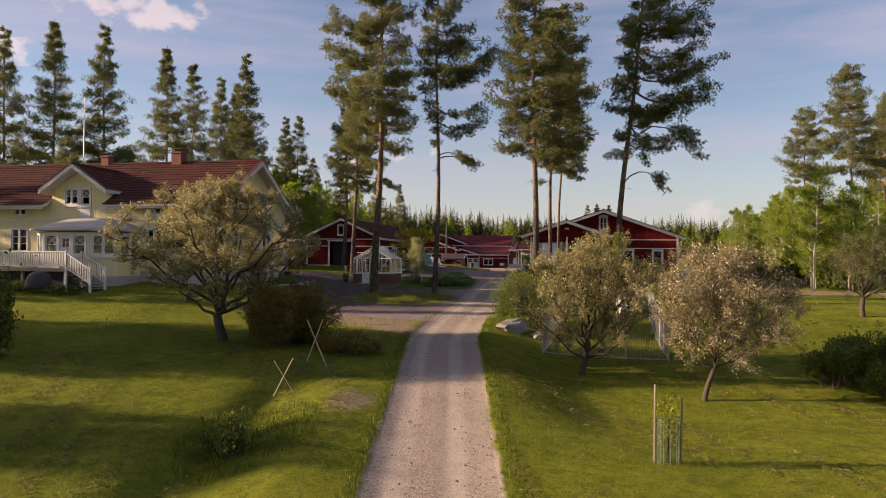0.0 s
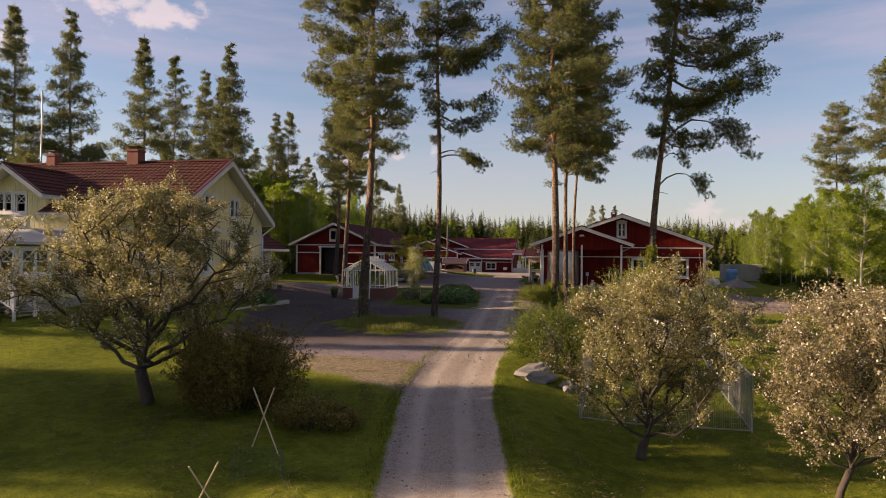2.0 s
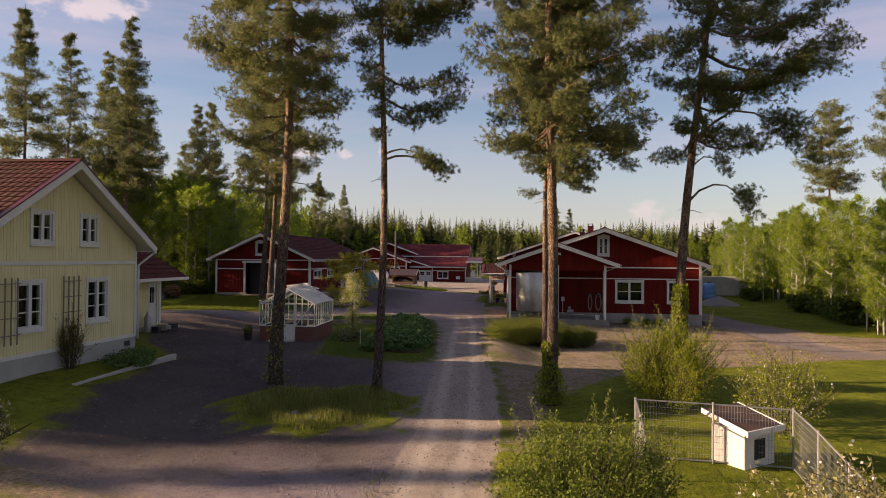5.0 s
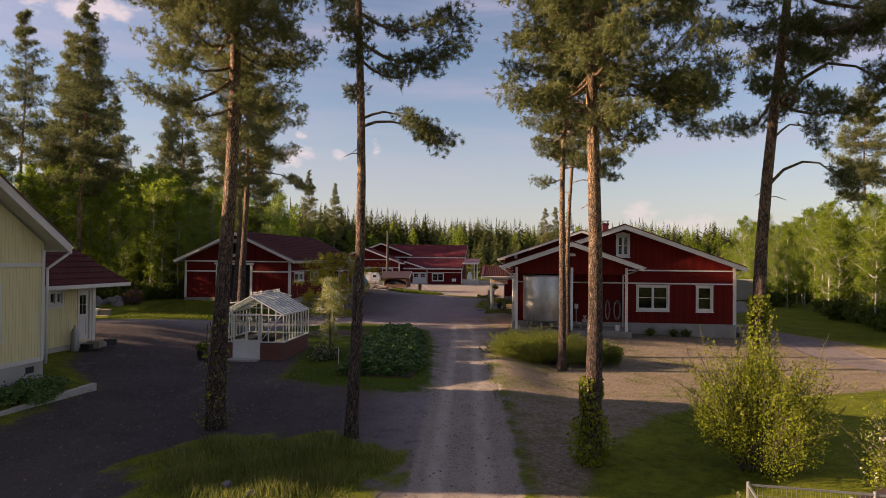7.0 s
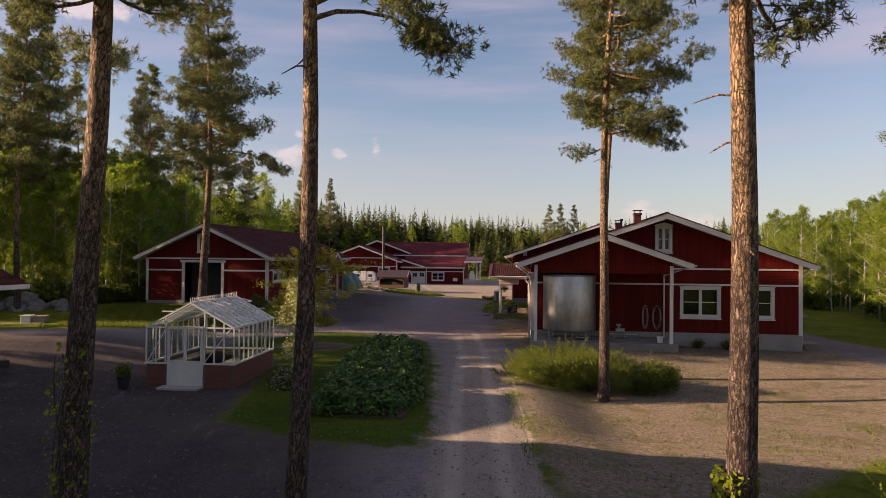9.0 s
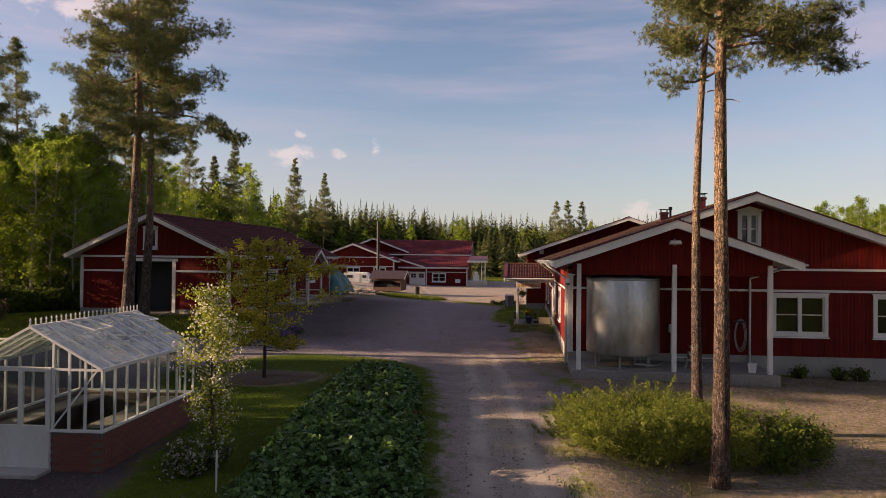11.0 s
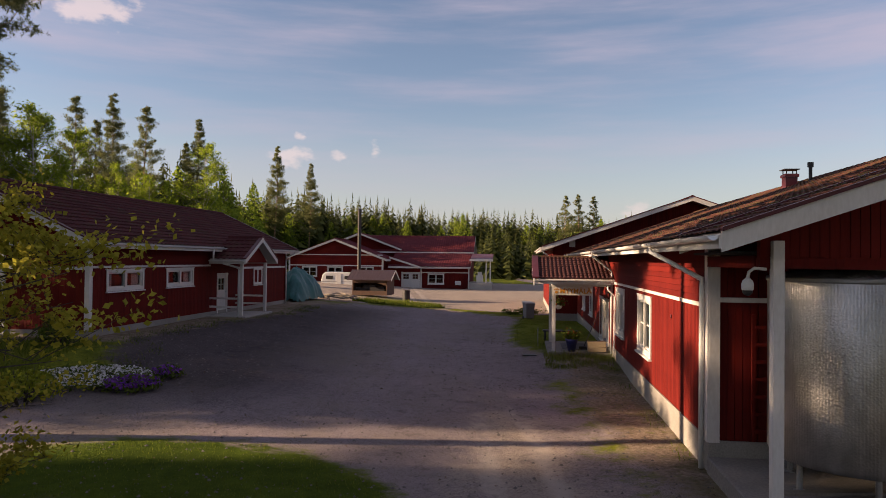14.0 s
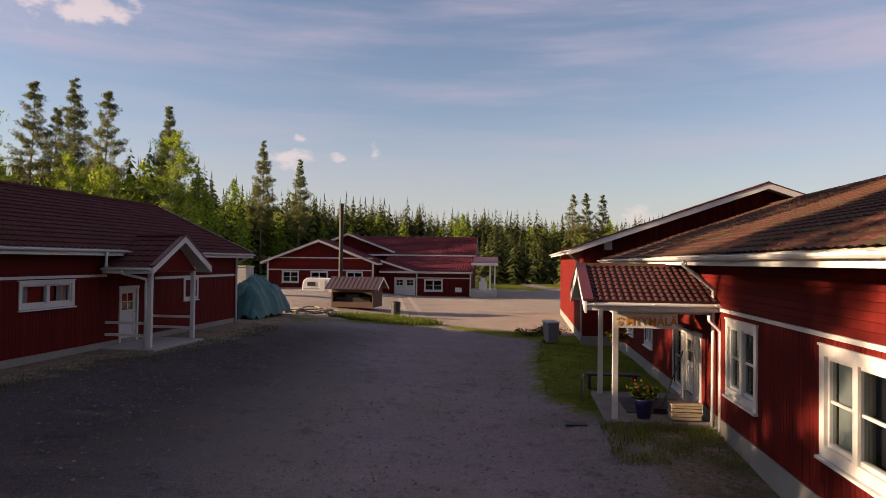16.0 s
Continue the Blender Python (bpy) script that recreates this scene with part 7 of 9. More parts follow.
plant_bush("bush", bush_meshes(53, 0.8, 0.7, 1.1, 1100, 0.05, LEAF_GREEN), -7.6, 77.9, "small shrub at a barn corner", "bush")

# slender trees on the inner lawn
ob = plant_tree("maple_tree", leafy("maple_tree", 71, 5.0, 0.95, 2.35, 1, 0.040, 15000, BARK_GREY, LEAF_MAPLE, 0.055, 40, 0.10, 0, 0.75, 1.6, 2.4, puff=0.5), place(-2.65, 63.75), "young maple with golden-green leaves in a bare soil ring", "maple tree")
ob = plant_tree("cherry_tree", leafy("cherry_tree", 72, 3.7, 0.4, 0.66, 1, 0.036, 3800, BARK_GREY, LEAF_HOP, 0.035, 34, 0.7, 2600, 0.6, 0.8, 5.0), place(-2.1, 54.5), "slim blossoming cherry tree beside a greenhouse", "cherry tree")
plant_bush("bush", bush_meshes(56, 0.8, 0.6, 0.7, 1100, 0.045, LEAF_GREEN, None, 0.6, (700, BLOSSOM)), -2.3, 54.0, "low white-flowering shrub at a cherry's foot", "bush")

# hop vines on two pines
def vine(seed, x, y, height, radius, n):
    rng = np.random.default_rng(seed)
    u = rng.random(n) ** 1.5
    a = rng.random(n) * 6.28
    r = radius * 0.8 + 0.02 + (0.04 + 0.40 * (0.5 + 0.5 * np.sin(a * 2 + u * 9 + seed))) * rng.random(n) * (1.15 - u)
    c = np.stack([np.cos(a) * r, np.sin(a) * r, 0.1 + height * u], axis=1)
    v, f = leaf_quads(rng, c, 0.042, 0.8, 0.2)
    st = Shape()
    for i in range(5):
        st.tube([Vector((math.cos(i * 1.3 + z * 0.9) * (radius + 0.04), math.sin(i * 1.3 + z * 0.9) * (radius + 0.04), z)) for z in np.linspace(0, height * 0.95, 8)], 0.012, 4, False)
    ob = thing("hop_vine", place(x, y), "bright yellow-green hop vine climbing a pine trunk", "vine", "hop vines")
    hang("stem", st.mesh("stem", BARK_GREY), ob)
    hang("leaves", array_mesh("leaves", v, f, LEAF_HOP), ob)


vine(81, 5.15, 38.9, 1.95, 0.22, 2300)
vine(82, 10.35, 40.9, 3.7, 0.22, 4600)
vine(83, -4.23, 42.5, 3.0, 0.22, 420)


# the leafy vegetable bed
def soil_ring(x, y, r):
    pts = []
    for j, t in enumerate((0.0, 0.45, 0.8, 1.0)):
        for i in range(26):
            a = 6.2832 * i / 26
            rr = r * t * (1 + 0.09 * math.sin(3 * a + 1) + 0.05 * math.sin(7 * a))
            px, py = x + math.cos(a) * rr * 1.15, y + math.sin(a) * rr
            pts.append((px, py, ground_z(px, py) + (0.07, 0.06, 0.045, -0.03)[j] + 0.012 * math.sin(5 * a + j * 2)))
    faces = [(j * 26 + i, j * 26 + (i + 1) % 26, (j + 1) * 26 + (i + 1) % 26, (j + 1) * 26 + i) for j in range(3) for i in range(26)]
    tagged(hang("soil_ring", Shape().add(pts, faces).mesh("soil_ring", SOIL, smooth=True)), "ring of bare brown soil round a young maple", "garden bed", kind="structure")


soil_ring(-2.5, 64.1, 1.4)


def plant_bed():
    rng = np.random.default_rng(91)
    cx, cy = 0.35, 57.6
    bed = Shape()
    poly = [(-1.3, 50.2), (1.35, 49.6), (1.95, 52.5), (2.25, 58), (2.4, 63.4), (1.6, 64.5), (0.3, 64.1), (-0.2, 62.4), (-0.9, 57)]
    k = len(poly)
    bed.add([(x, y, ground_z(x, y) + 0.06) for x, y in poly] + [(x, y, ground_z(x, y) - 0.2) for x, y in poly], [tuple(range(k))] + [((i + 1) % k, i, k + i, k + (i + 1) % k) for i in range(k)])
    tagged(hang("planting_bed", bed.mesh("planting_bed", SOIL)), "dark soil planting bed in the lawn", "garden bed", kind="structure")
    n = 1500
    px, py = -1.6 + 4.3 * rng.random(n), 49.4 + 15.4 * rng.random(n)
    ok = inside(px, py, poly) > -0.02
    px, py = px[ok], py[ok]
    deep = np.clip(inside(px, py, poly) * 2.0, 0.25, 1)
    top = (0.30 + 0.30 * rng.random(len(px))) * deep
    k = 40
    a, r = rng.random((len(px), k)) * 6.28, np.sqrt(rng.random((len(px), k)))
    wide = (0.17 + 0.13 * rng.random(len(px)))[:, None]
    c = np.stack([px[:, None] + np.cos(a) * r * wide, py[:, None] + np.sin(a) * r * wide, land(px, py)[:, None] + 0.08 + top[:, None] * (1 - 0.55 * r * r) + 0.05 * rng.normal(size=a.shape)], axis=-1).reshape(-1, 3)
    v, f = leaf_quads(rng, c, 0.062, 0.85, 1.6)
    tagged(hang("leafy_plants", array_mesh("leafy_plants", v, f, LEAF_BED)), "dense rows of glossy dark green leafy plants", "plants", kind="stuff")


plant_bed()


# grass: tall round the island and edges, short over the near lawn
def grass(name, label, n, pick, length, seed, fol=None, width=0.012, box=(-9, 12, 10.5, 34)):
    rng = np.random.default_rng(seed)
    x = box[0] + (box[1] - box[0]) * rng.random(n)
    y = box[2] + (box[3] - box[2]) * rng.random(n)
    keep, lift = pick(x, y, rng)
    x, y, ln = x[keep], y[keep], (length * lift[keep] * (0.6 + 0.7 * rng.random(int(keep.sum()))))
    m = len(x)
    a = rng.random(m) * 6.28
    base = np.stack([x, y, land(x, y) - 0.03], axis=1)
    side = np.stack([np.cos(a), np.sin(a), np.zeros(m)], axis=1) * width
    bend = np.stack([rng.normal(size=m) * 0.35, rng.normal(size=m) * 0.35, np.ones(m)], axis=1) * ln[:, None]
    v = np.stack([base - side, base + side, base + bend], axis=1).reshape(-1, 3)
    tagged(hang(name, array_mesh(name, v, np.arange(3 * m).reshape(-1, 3), fol or GRASS)), label, "grass", kind="stuff")


def off_drive(x, y):
    return np.abs(x - np.interp(y, [p[0] for p in DRIVE_LINE], [p[1] for p in DRIVE_LINE])) - 1.24


def lawn_pick(x, y, rng):
    d = off_drive(x, y)
    keep = (d > 0.05) & (inside(x, y, YARD) < -0.3)
    return keep, np.where(d < 0.35, 1.7, 1.0)


def island_pick(x, y, rng):
    r = np.hypot((x + 2.2) / 2.9, (y - 39.0) / 2.6)
    return r + 0.45 * rng.random(len(x)) - 0.17 * np.sin(x * 2.3 + 1) * np.cos(y * 1.9) < 1.0, 1.15 - 0.6 * r + 0.55 * np.sin(x * 3.0 + np.sin(y * 1.7)) * np.sin(y * 2.6 + x) + 0.25 * rng.random(len(x))


def edge_pick(x, y, rng):
    d = off_drive(x, y)
    return (d > 0.0) & (d < 0.28) & (y < 33), np.ones(len(x))


grass("lawn_grass", "short mown lawn grass blades", 260000, lawn_pick, 0.055, 201, width=0.012, box=(-17, 17, 10.5, 34))
grass("lawn_grass", "short lawn grass round the planting bed", 30000, lambda x, y, r: (inside(x, y, LAWN) > 0.05, np.ones(len(x))), 0.07, 202, box=(-6.5, 3.3, 46.9, 69))
grass("tall_grass", "tall rough grass round two pine trunks", 24000, island_pick, 0.24, 203, TALL_GRASS, box=(-5.2, 0.8, 36, 42))
grass("tall_grass", "brown dead stalks in rough grass", 4200, island_pick, 0.24, 209, CLIPPING, box=(-5.2, 0.8, 36, 42))
grass("edge_grass", "ragged grass along the drive's edges", 9000, edge_pick, 0.14, 204, box=(-2.5, 3.5, 10.5, 33))
grass("tall_grass", "rough grass round the young bushes", 3500, lambda x, y, r: (np.hypot((x + 4.0) / 1.4, (y - 14.6) / 2.4) < 1, np.ones(len(x))), 0.17, 205, box=(-5.5, -2.4, 12, 17.2))
grass("tall_grass", "rough grass patch at the yard's end", 9000, lambda x, y, r: (np.hypot((x - 4.0) / 3.2, (y - 106.5) / 2.6) + 0.35 * np.sin(x * 2.1) * np.cos(y * 2.7) + 0.3 * r.random(len(x)) < 1, 0.5 + 1.1 * r.random(len(x))), 0.22, 206, width=0.025, box=(0.5, 7.5, 103.8, 109.2))
grass("tall_grass", "grass along the shop wall", 14000, lambda x, y, r: ((inside(x, y, YARD) < -0.1) & (x < 8.9 + 0.2034 * (y - 67.2)) & (np.sin(x * 3.1) * np.cos(y * 1.7) + r.random(len(x)) > 0.3), np.ones(len(x))), 0.09, 207, width=0.016, box=(8, 14, 79, 98))
grass("tall_grass", "grass in front of the barn gable", 20000, lambda x, y, r: (inside(x, y, YARD) < -0.2, np.ones(len(x))), 0.16, 208, width=0.02, box=(-17, -6.6, 68, 79))


# twigs, cones and dead leaves strewn over the earth lot and the yard's edges
def litter(n, seed):
    rng = np.random.default_rng(seed)
    x, y = -14 + 40 * rng.random(n), 30 + 74 * rng.random(n)
    lot, yd = inside(x, y, LOT), inside(x, y, YARD)
    patch = np.sin(x * 0.9 + 1.3 * np.sin(y * 0.55)) * np.cos(y * 0.7 + 0.4 * x)
    keep = ((lot > -0.3) & (patch + 0.9 * rng.random(n) > 0.25)) | ((yd > -0.2) & (yd < 1.3) & (patch + rng.random(n) > 0.6)) | ((yd > 0) & (rng.random(n) > 0.90))
    x, y = x[keep], y[keep]
    c = np.stack([x, y, land(x, y) + 0.012], axis=1)
    v, f = leaf_quads(rng, c, 0.030, 0.40, 3.0)
    tagged(hang("ground_litter", array_mesh("ground_litter", v, f, LITTER)), "dead leaves, twigs and cones strewn on bare earth", "litter", kind="stuff")


litter(90000, 97)


# loose stones on the gravel and the yard
def pebbles(n, seed):
    rng = np.random.default_rng(seed)
    x, y = -13 + 38 * rng.random(n), 10.5 + 95 * rng.random(n)
    on_drive = (np.abs(off_drive(x, y) + 0.35) < 0.5) & (y < 66)
    keep = on_drive | (inside(x, y, YARD) > 0) | ((inside(x, y, LOT) > 0) & (rng.random(n) > 0.4))
    x, y = x[keep], y[keep]
    m = len(x)
    r = 0.012 + 0.030 * rng.random(m) ** 3
    a = rng.random(m) * 6.28
    base = np.stack([x, y, land(x, y) - 0.004], axis=1)
    ring = [base + np.stack([np.cos(a + q) * r * f, np.sin(a + q) * r, np.zeros(m)], axis=1) for q, f in ((0.0, 1.2), (1.6, 0.9), (3.1, 1.1), (4.7, 0.8))]
    top = base + np.stack([r * 0.3 * np.cos(a), r * 0.3 * np.sin(a), r * 0.9], axis=1)
    v = np.stack(ring + [top], axis=1).reshape(-1, 3)
    f = (np.arange(m) * 5)[:, None, None] + np.array([[0, 1, 4], [1, 2, 4], [2, 3, 4], [3, 0, 4]])[None]
    tagged(hang("loose_stones", array_mesh("loose_stones", v, f.reshape(-1, 3), PEBBLE)), "loose grey pebbles on gravel and bare earth", "stones", kind="stuff")


PEBBLE = surface("loose_pebbles", (0.05, 0.045, 0.042), (0.19, 0.17, 0.155), 20, 3, 0.9, 0.2, 0.002, island=True)
pebbles(60000, 98)


# weeds in the earth lot, along walls and round the entrance slab
def shop_local(x, y):
    c, d = math.cos(math.radians(11.5)), math.sin(math.radians(11.5))
    return (x - 8.548) * c - (y - 66.608) * d, (x - 8.548) * d + (y - 66.608) * c


def lot_weeds(x, y, rng):
    p = np.sin(x * 1.3 + 1.7 * np.sin(y * 0.8)) * np.cos(y * 1.1 + 0.5 * x) + 0.5 * np.sin(x * 3.7 + y * 2.9)
    return (inside(x, y, LOT) > -0.4) & (p + 0.8 * rng.random(len(x)) > 0.75) & (np.hypot(x - 8.5, (y - 53) * 0.8) < 7.5), 0.5 + rng.random(len(x))


def slab_weeds(x, y, rng):
    u, v = shop_local(x, y)
    p = np.sin(u * 4.1) * np.cos(v * 3.3)
    return (u > -2.5) & (u < -0.05) & (v > 10.4) & (v < 13.15) & (p + rng.random(len(x)) > 0.15), 0.5 + 1.0 * ease(v, 11.6, 13.1) + 0.6 * rng.random(len(x))


def foot_weeds(x, y, rng):
    u, v = shop_local(x, y)
    side = (u > -0.45) & (u < -0.06) & (v > 0.2) & (np.sin(v * 1.9) + rng.random(len(x)) > 0.5)
    front = (v < -2.98) & (v > -3.4) & (u > -0.2) & (u < 7.0) & (np.sin(u * 2.3) + rng.random(len(x)) > 0.2)
    gable = (v < -0.05) & (v > -0.6) & (u > 7.0) & (u < 13.4)
    return side | front | gable, 0.4 + rng.random(len(x))


def barn_weeds(x, y, rng):
    d = inside(x, y, YARD)
    p = np.sin(x * 2.2 + y * 0.7) * np.cos(y * 1.3)
    return (x < 0) & (d < 1.6) & (d > -0.5) & (p + 1.2 * rng.random(len(x)) - 0.5 * d > 0.35), 0.4 + 0.9 * rng.random(len(x))


grass("weeds", "sparse weeds and moss on the bare earth lot", 60000, lot_weeds, 0.07, 211, TALL_GRASS, 0.012, (2.5, 17, 44, 62))
grass("weeds", "rough grass and weeds at the foot of an entrance slab", 14000, slab_weeds, 0.15, 212, TALL_GRASS, 0.010, (6.5, 12.5, 76, 81))
grass("weeds", "weeds along the shop's plinth", 26000, foot_weeds, 0.13, 213, GRASS, 0.010, (6, 22.5, 60, 80))
grass("weeds", "dark weeds along the barn's foot", 22000, barn_weeds, 0.10, 214, GRASS, 0.012, (-10, -1, 74, 98))


# dry clippings left in rows by the mower
def clippings(n, seed):
    rng = np.random.default_rng(seed)
    x, y = -12 + 26 * rng.random(n), 10.5 + 16 * rng.random(n)
    row = 0.5 + 0.5 * np.sin((x + 0.10 * y) * 5.2 + 0.6 * np.sin(y * 0.7)) + 0.4 * np.sin(x * 0.9 + y * 0.6)
    keep = (off_drive(x, y) > 0.25) & (row + 0.7 * rng.random(n) > 1.25)
    x, y = x[keep], y[keep]
    m, k = len(x), 5
    c = np.repeat(np.stack([x, y, land(x, y) + 0.035], axis=1), k, axis=0) + rng.normal(size=(m * k, 3)) * np.array([0.07, 0.07, 0.012])
    v, f = leaf_quads(rng, c, 0.045, 0.16, 2.5)
    tagged(hang("grass_clippings", array_mesh("grass_clippings", v, f, CLIPPING)), "dry mown clippings strewn on the lawn", "grass", kind="stuff")


clippings(16000, 301)

# ---- greenhouse ----
gh = thing("greenhouse", pose(-7.08, 54.62, 0.0, 0, 0, -9), "white framed greenhouse on a low red brick base", "greenhouse")
GW, GD, GB, GE, GR = 3.0, 4.1, 1.06, 2.28, 3.10
part("brick_base", Shape().box(0.01, 0.72, 0.01, 0.2, 0.0, GB).box(1.98, GW - 0.01, 0.01, 0.2, 0.0, GB).box(0.01, 0.2, 0.2, GD - 0.01, 0.0, GB).box(GW - 0.2, GW - 0.01, 0.2, GD - 0.01, 0.0, GB).box(0.2, GW - 0.2, GD - 0.2, GD - 0.01, 0.0, GB), MORTAR, gh, "mortared base wall")
bk = Shape().box(0, 0.235, -0.010, 0.05, 0, 0.065).mesh("brick", BRICK)
for row in range(10):
    z = 0.24 + row * 0.078
    for i in range(13):
        x = i * 0.245 - (0.12 if row % 2 else 0.0)
        if x < -0.02 or 0.52 < x < 1.96 or x > GW - 0.2:
            continue
        hang("brick", bk, gh, Matrix.Translation((x, 0.012, z)))
    for i in range(21):
        y = i * 0.245 - (0.12 if row % 2 else 0.0)
        if 0 <= y <= GD - 0.24:
            hang("brick", bk, gh, Matrix.Translation((GW - 0.012, y, z)) @ pose(0, 0, 0, 0, 0, 90))
sill = Shape().box(-0.04, 0.74, -0.04, 0.04, GB, GB + 0.05).box(1.96, GW + 0.04, -0.04, 0.04, GB, GB + 0.05).box(-0.04, 0.04, 0.04, GD, GB, GB + 0.05).box(GW - 0.04, GW + 0.04, 0.04, GD, GB, GB + 0.05).box(0, GW, GD - 0.04, GD + 0.04, GB, GB + 0.05)
part("sill", sill, WHITE_METAL, gh)
bar = 0.045


def gh_bar(p, q, name="glazing_bar", w=bar):
    part(name, Shape().beam(p, q, w, w), WHITE_METAL, gh)


n = 9
for i in range(n + 1):
    y = GD * i / n
    for x in (0.0, GW):
        gh_bar((x, y, GB), (x, y, GE))
    gh_bar((0, y, GE), (GW / 2, y, GR))
    gh_bar((GW, y, GE), (GW / 2, y, GR))
for x in (0.0, GW):
    gh_bar((x, 0, GE), (x, GD, GE), "eave_bar", 0.07)
gh_bar((GW / 2, 0, GR), (GW / 2, GD, GR), "ridge_bar", 0.07)
for y in (0.0, GD):
    gh_bar((0, y, GE), (GW, y, GE), "tie_bar")
    for x in (0.33, 0.66, 2.0, 2.33, 2.66):
        zt = GE + (GR - GE) * (1 - abs(x - GW / 2) / (GW / 2))
        gh_bar((x, y, GB), (x, y, zt))
gh_bar((2.02, 0, GB + 0.1), (2.9, 0, GE), "brace", 0.03)
gh_bar((0.05, 0, GB + 0.1), (0.7, 0, GE), "brace", 0.03)
for y in (0.25, 0.5, 0.75):
    gh_bar((0.02, GD * y, GE + 0.45), (GW - 0.02, GD * y, GE + 0.45), "tie_bar", 0.03)
finial = Shape().lathe([(0.008, 0), (0.02, 0.04), (0.012, 0.07), (0.024, 0.10), (0.004, 0.15)], 6).mesh("finial", WHITE_METAL)
for i in range(26):
    hang("finial", finial, gh, Matrix.Translation((GW / 2, GD * i / 25, GR + 0.03)))
GH_GLASS = glass_pane("greenhouse_glass", (0.86, 0.9, 0.89))
# roof panes carry the sky's white reflection as a pale film
GH_ROOF = glass_pane("sky_veiled_roof_glass", (0.86, 0.9, 0.89), 0.32)
for side in (0.0, GW):
    for i in range(n):
        y0, y1 = GD * i / n + 0.03, GD * (i + 1) / n - 0.03
        part("pane", Shape().box(side - 0.003, side + 0.003, y0, y1, GB + 0.06, GE - 0.04), GH_GLASS, gh)
        s = 1 if side else -1
        x0, x1 = GW / 2 + s * 0.04, side - s * 0.02
        part("pane", Shape().hexa([(x1, y0, GE), (x0, y0, GR - 0.03), (x0, y1, GR - 0.03), (x1, y1, GE), (x1, y0, GE + 0.006), (x0, y0, GR - 0.024), (x0, y1, GR - 0.024), (x1, y1, GE + 0.006)]), GH_ROOF, gh)
for y in (0.0, GD):
    part("pane", Shape().prism([(0.03, GE), (GW - 0.03, GE), (GW / 2, GR - 0.04)], y - 0.003, y + 0.003), GH_GLASS, gh)
    part("pane", Shape().box(0.03, 0.72, y - 0.003, y + 0.003, GB + 0.05, GE - 0.03), GH_GLASS, gh)
    part("pane", Shape().box(1.98, GW - 0.03, y - 0.003, y + 0.003, GB + 0.05, GE - 0.03), GH_GLASS, gh)
for k, (y0, x0, s) in enumerate(((1.0, GW, 1), (2.1, 0, -1), (3.0, GW, 1))):
    xa, za = GW / 2 + s * 0.05, GR + 0.02
    xb, zb = GW / 2 + s * 0.75, GR - 0.15
    part("roof_vent", Shape().beam((xa, y0, za), (xb, y0, zb), 0.04, 0.04).beam((xa, y0 + 0.7, za), (xb, y0 + 0.7, zb), 0.04, 0.04).beam((xb, y0, zb), (xb, y0 + 0.7, zb), 0.04, 0.04), WHITE_METAL, gh, "open white roof vent")
gdoor = part("door", Shape().box(0.74, 0.82, -0.06, 0.02, 0.32, 2.32).box(1.88, 1.96, -0.06, 0.02, 0.32, 2.32).box(0.82, 1.88, -0.06, 0.02, 2.24, 2.32).box(1.31, 1.39, -0.06, 0.02, 1.16, 2.24).box(0.82, 1.88, -0.06, 0.02, 1.10, 1.18), WHITE, gh, "white double door with solid lower panels")
part("door_panel", Shape().box(0.82, 1.88, -0.05, 0.0, 0.32, 1.10), WHITE, gdoor)
part("pane", Shape().box(0.82, 1.31, -0.022, -0.016, 1.18, 2.24), GH_GLASS, gdoor)
part("pane", Shape().box(1.39, 1.88, -0.022, -0.016, 1.18, 2.24), GH_GLASS, gdoor)
part("bench", Shape().box(0.25, 0.8, 0.6, 3.9, 0.95, 1.0).box(2.2, 2.75, 0.6, 3.9, 0.95, 1.0).box(0.3, 0.36, 0.7, 0.76, 0.3, 0.95).box(2.6, 2.66, 0.7, 0.76, 0.3, 0.95).box(0.3, 0.36, 3.7, 3.76, 0.3, 0.95).box(2.6, 2.66, 3.7, 3.76, 0.3, 0.95), GREY_WOOD, gh, "slatted planting bench")
part("inner_floor", Shape().box(0.2, GW - 0.2, 0.2, GD - 0.2, 0.2, 0.34), SOIL, gh)
part("door_step", Shape().box(0.6, 2.0, -0.5, -0.02, 0.2, 0.36), CONCRETE, gh, bevel=0.015)
pot = thing("plant_pot", place(-7.55, 53.9), "black plastic plant pot with a small plant", "plant pot")
part("pot", Shape().lathe([(0.16, 0), (0.22, 0.36), (0.24, 0.38), (0.2, 0.36)], 12), BLACK, pot)
hang("leaves", bush_meshes(301, 0.25, 0.25, 0.4, 160, 0.05, LEAF_GREEN)[2], pot, Matrix.Translation((0, 0, 0.32)))

# ---- porch of the shop: tank, camera, lamp, pump, hoses ----
tank = thing("steel_tank", SHOP_AT @ pose(1.85, -1.42, 0.70), "large dented stainless steel tank on pipe legs", "tank")
part("shell", Shape().lathe([(0.05, 0.50), (0.9, 0.42), (1.26, 0.46), (1.30, 0.54), (1.30, 3.16), (1.27, 3.22), (0.9, 3.28), (0.05, 3.32)], 64), STEEL, tank, "dented stainless shell", smooth=True)
for i in range(6):
    a = i * math.pi / 3 + 0.3
    part("leg", Shape().tube([(math.cos(a) * 1.05, math.sin(a) * 1.05, 0.0), (math.cos(a) * 1.05, math.sin(a) * 1.05, 0.48)], 0.045, 8).lathe([(0.09, 0.0), (0.09, 0.02)], 10, (math.cos(a) * 1.05, math.sin(a) * 1.05, 0)), GALV, tank)
part("rim", Shape().lathe([(1.31, 3.12), (1.325, 3.14), (1.325, 3.18), (1.31, 3.20)], 40), GALV, tank)
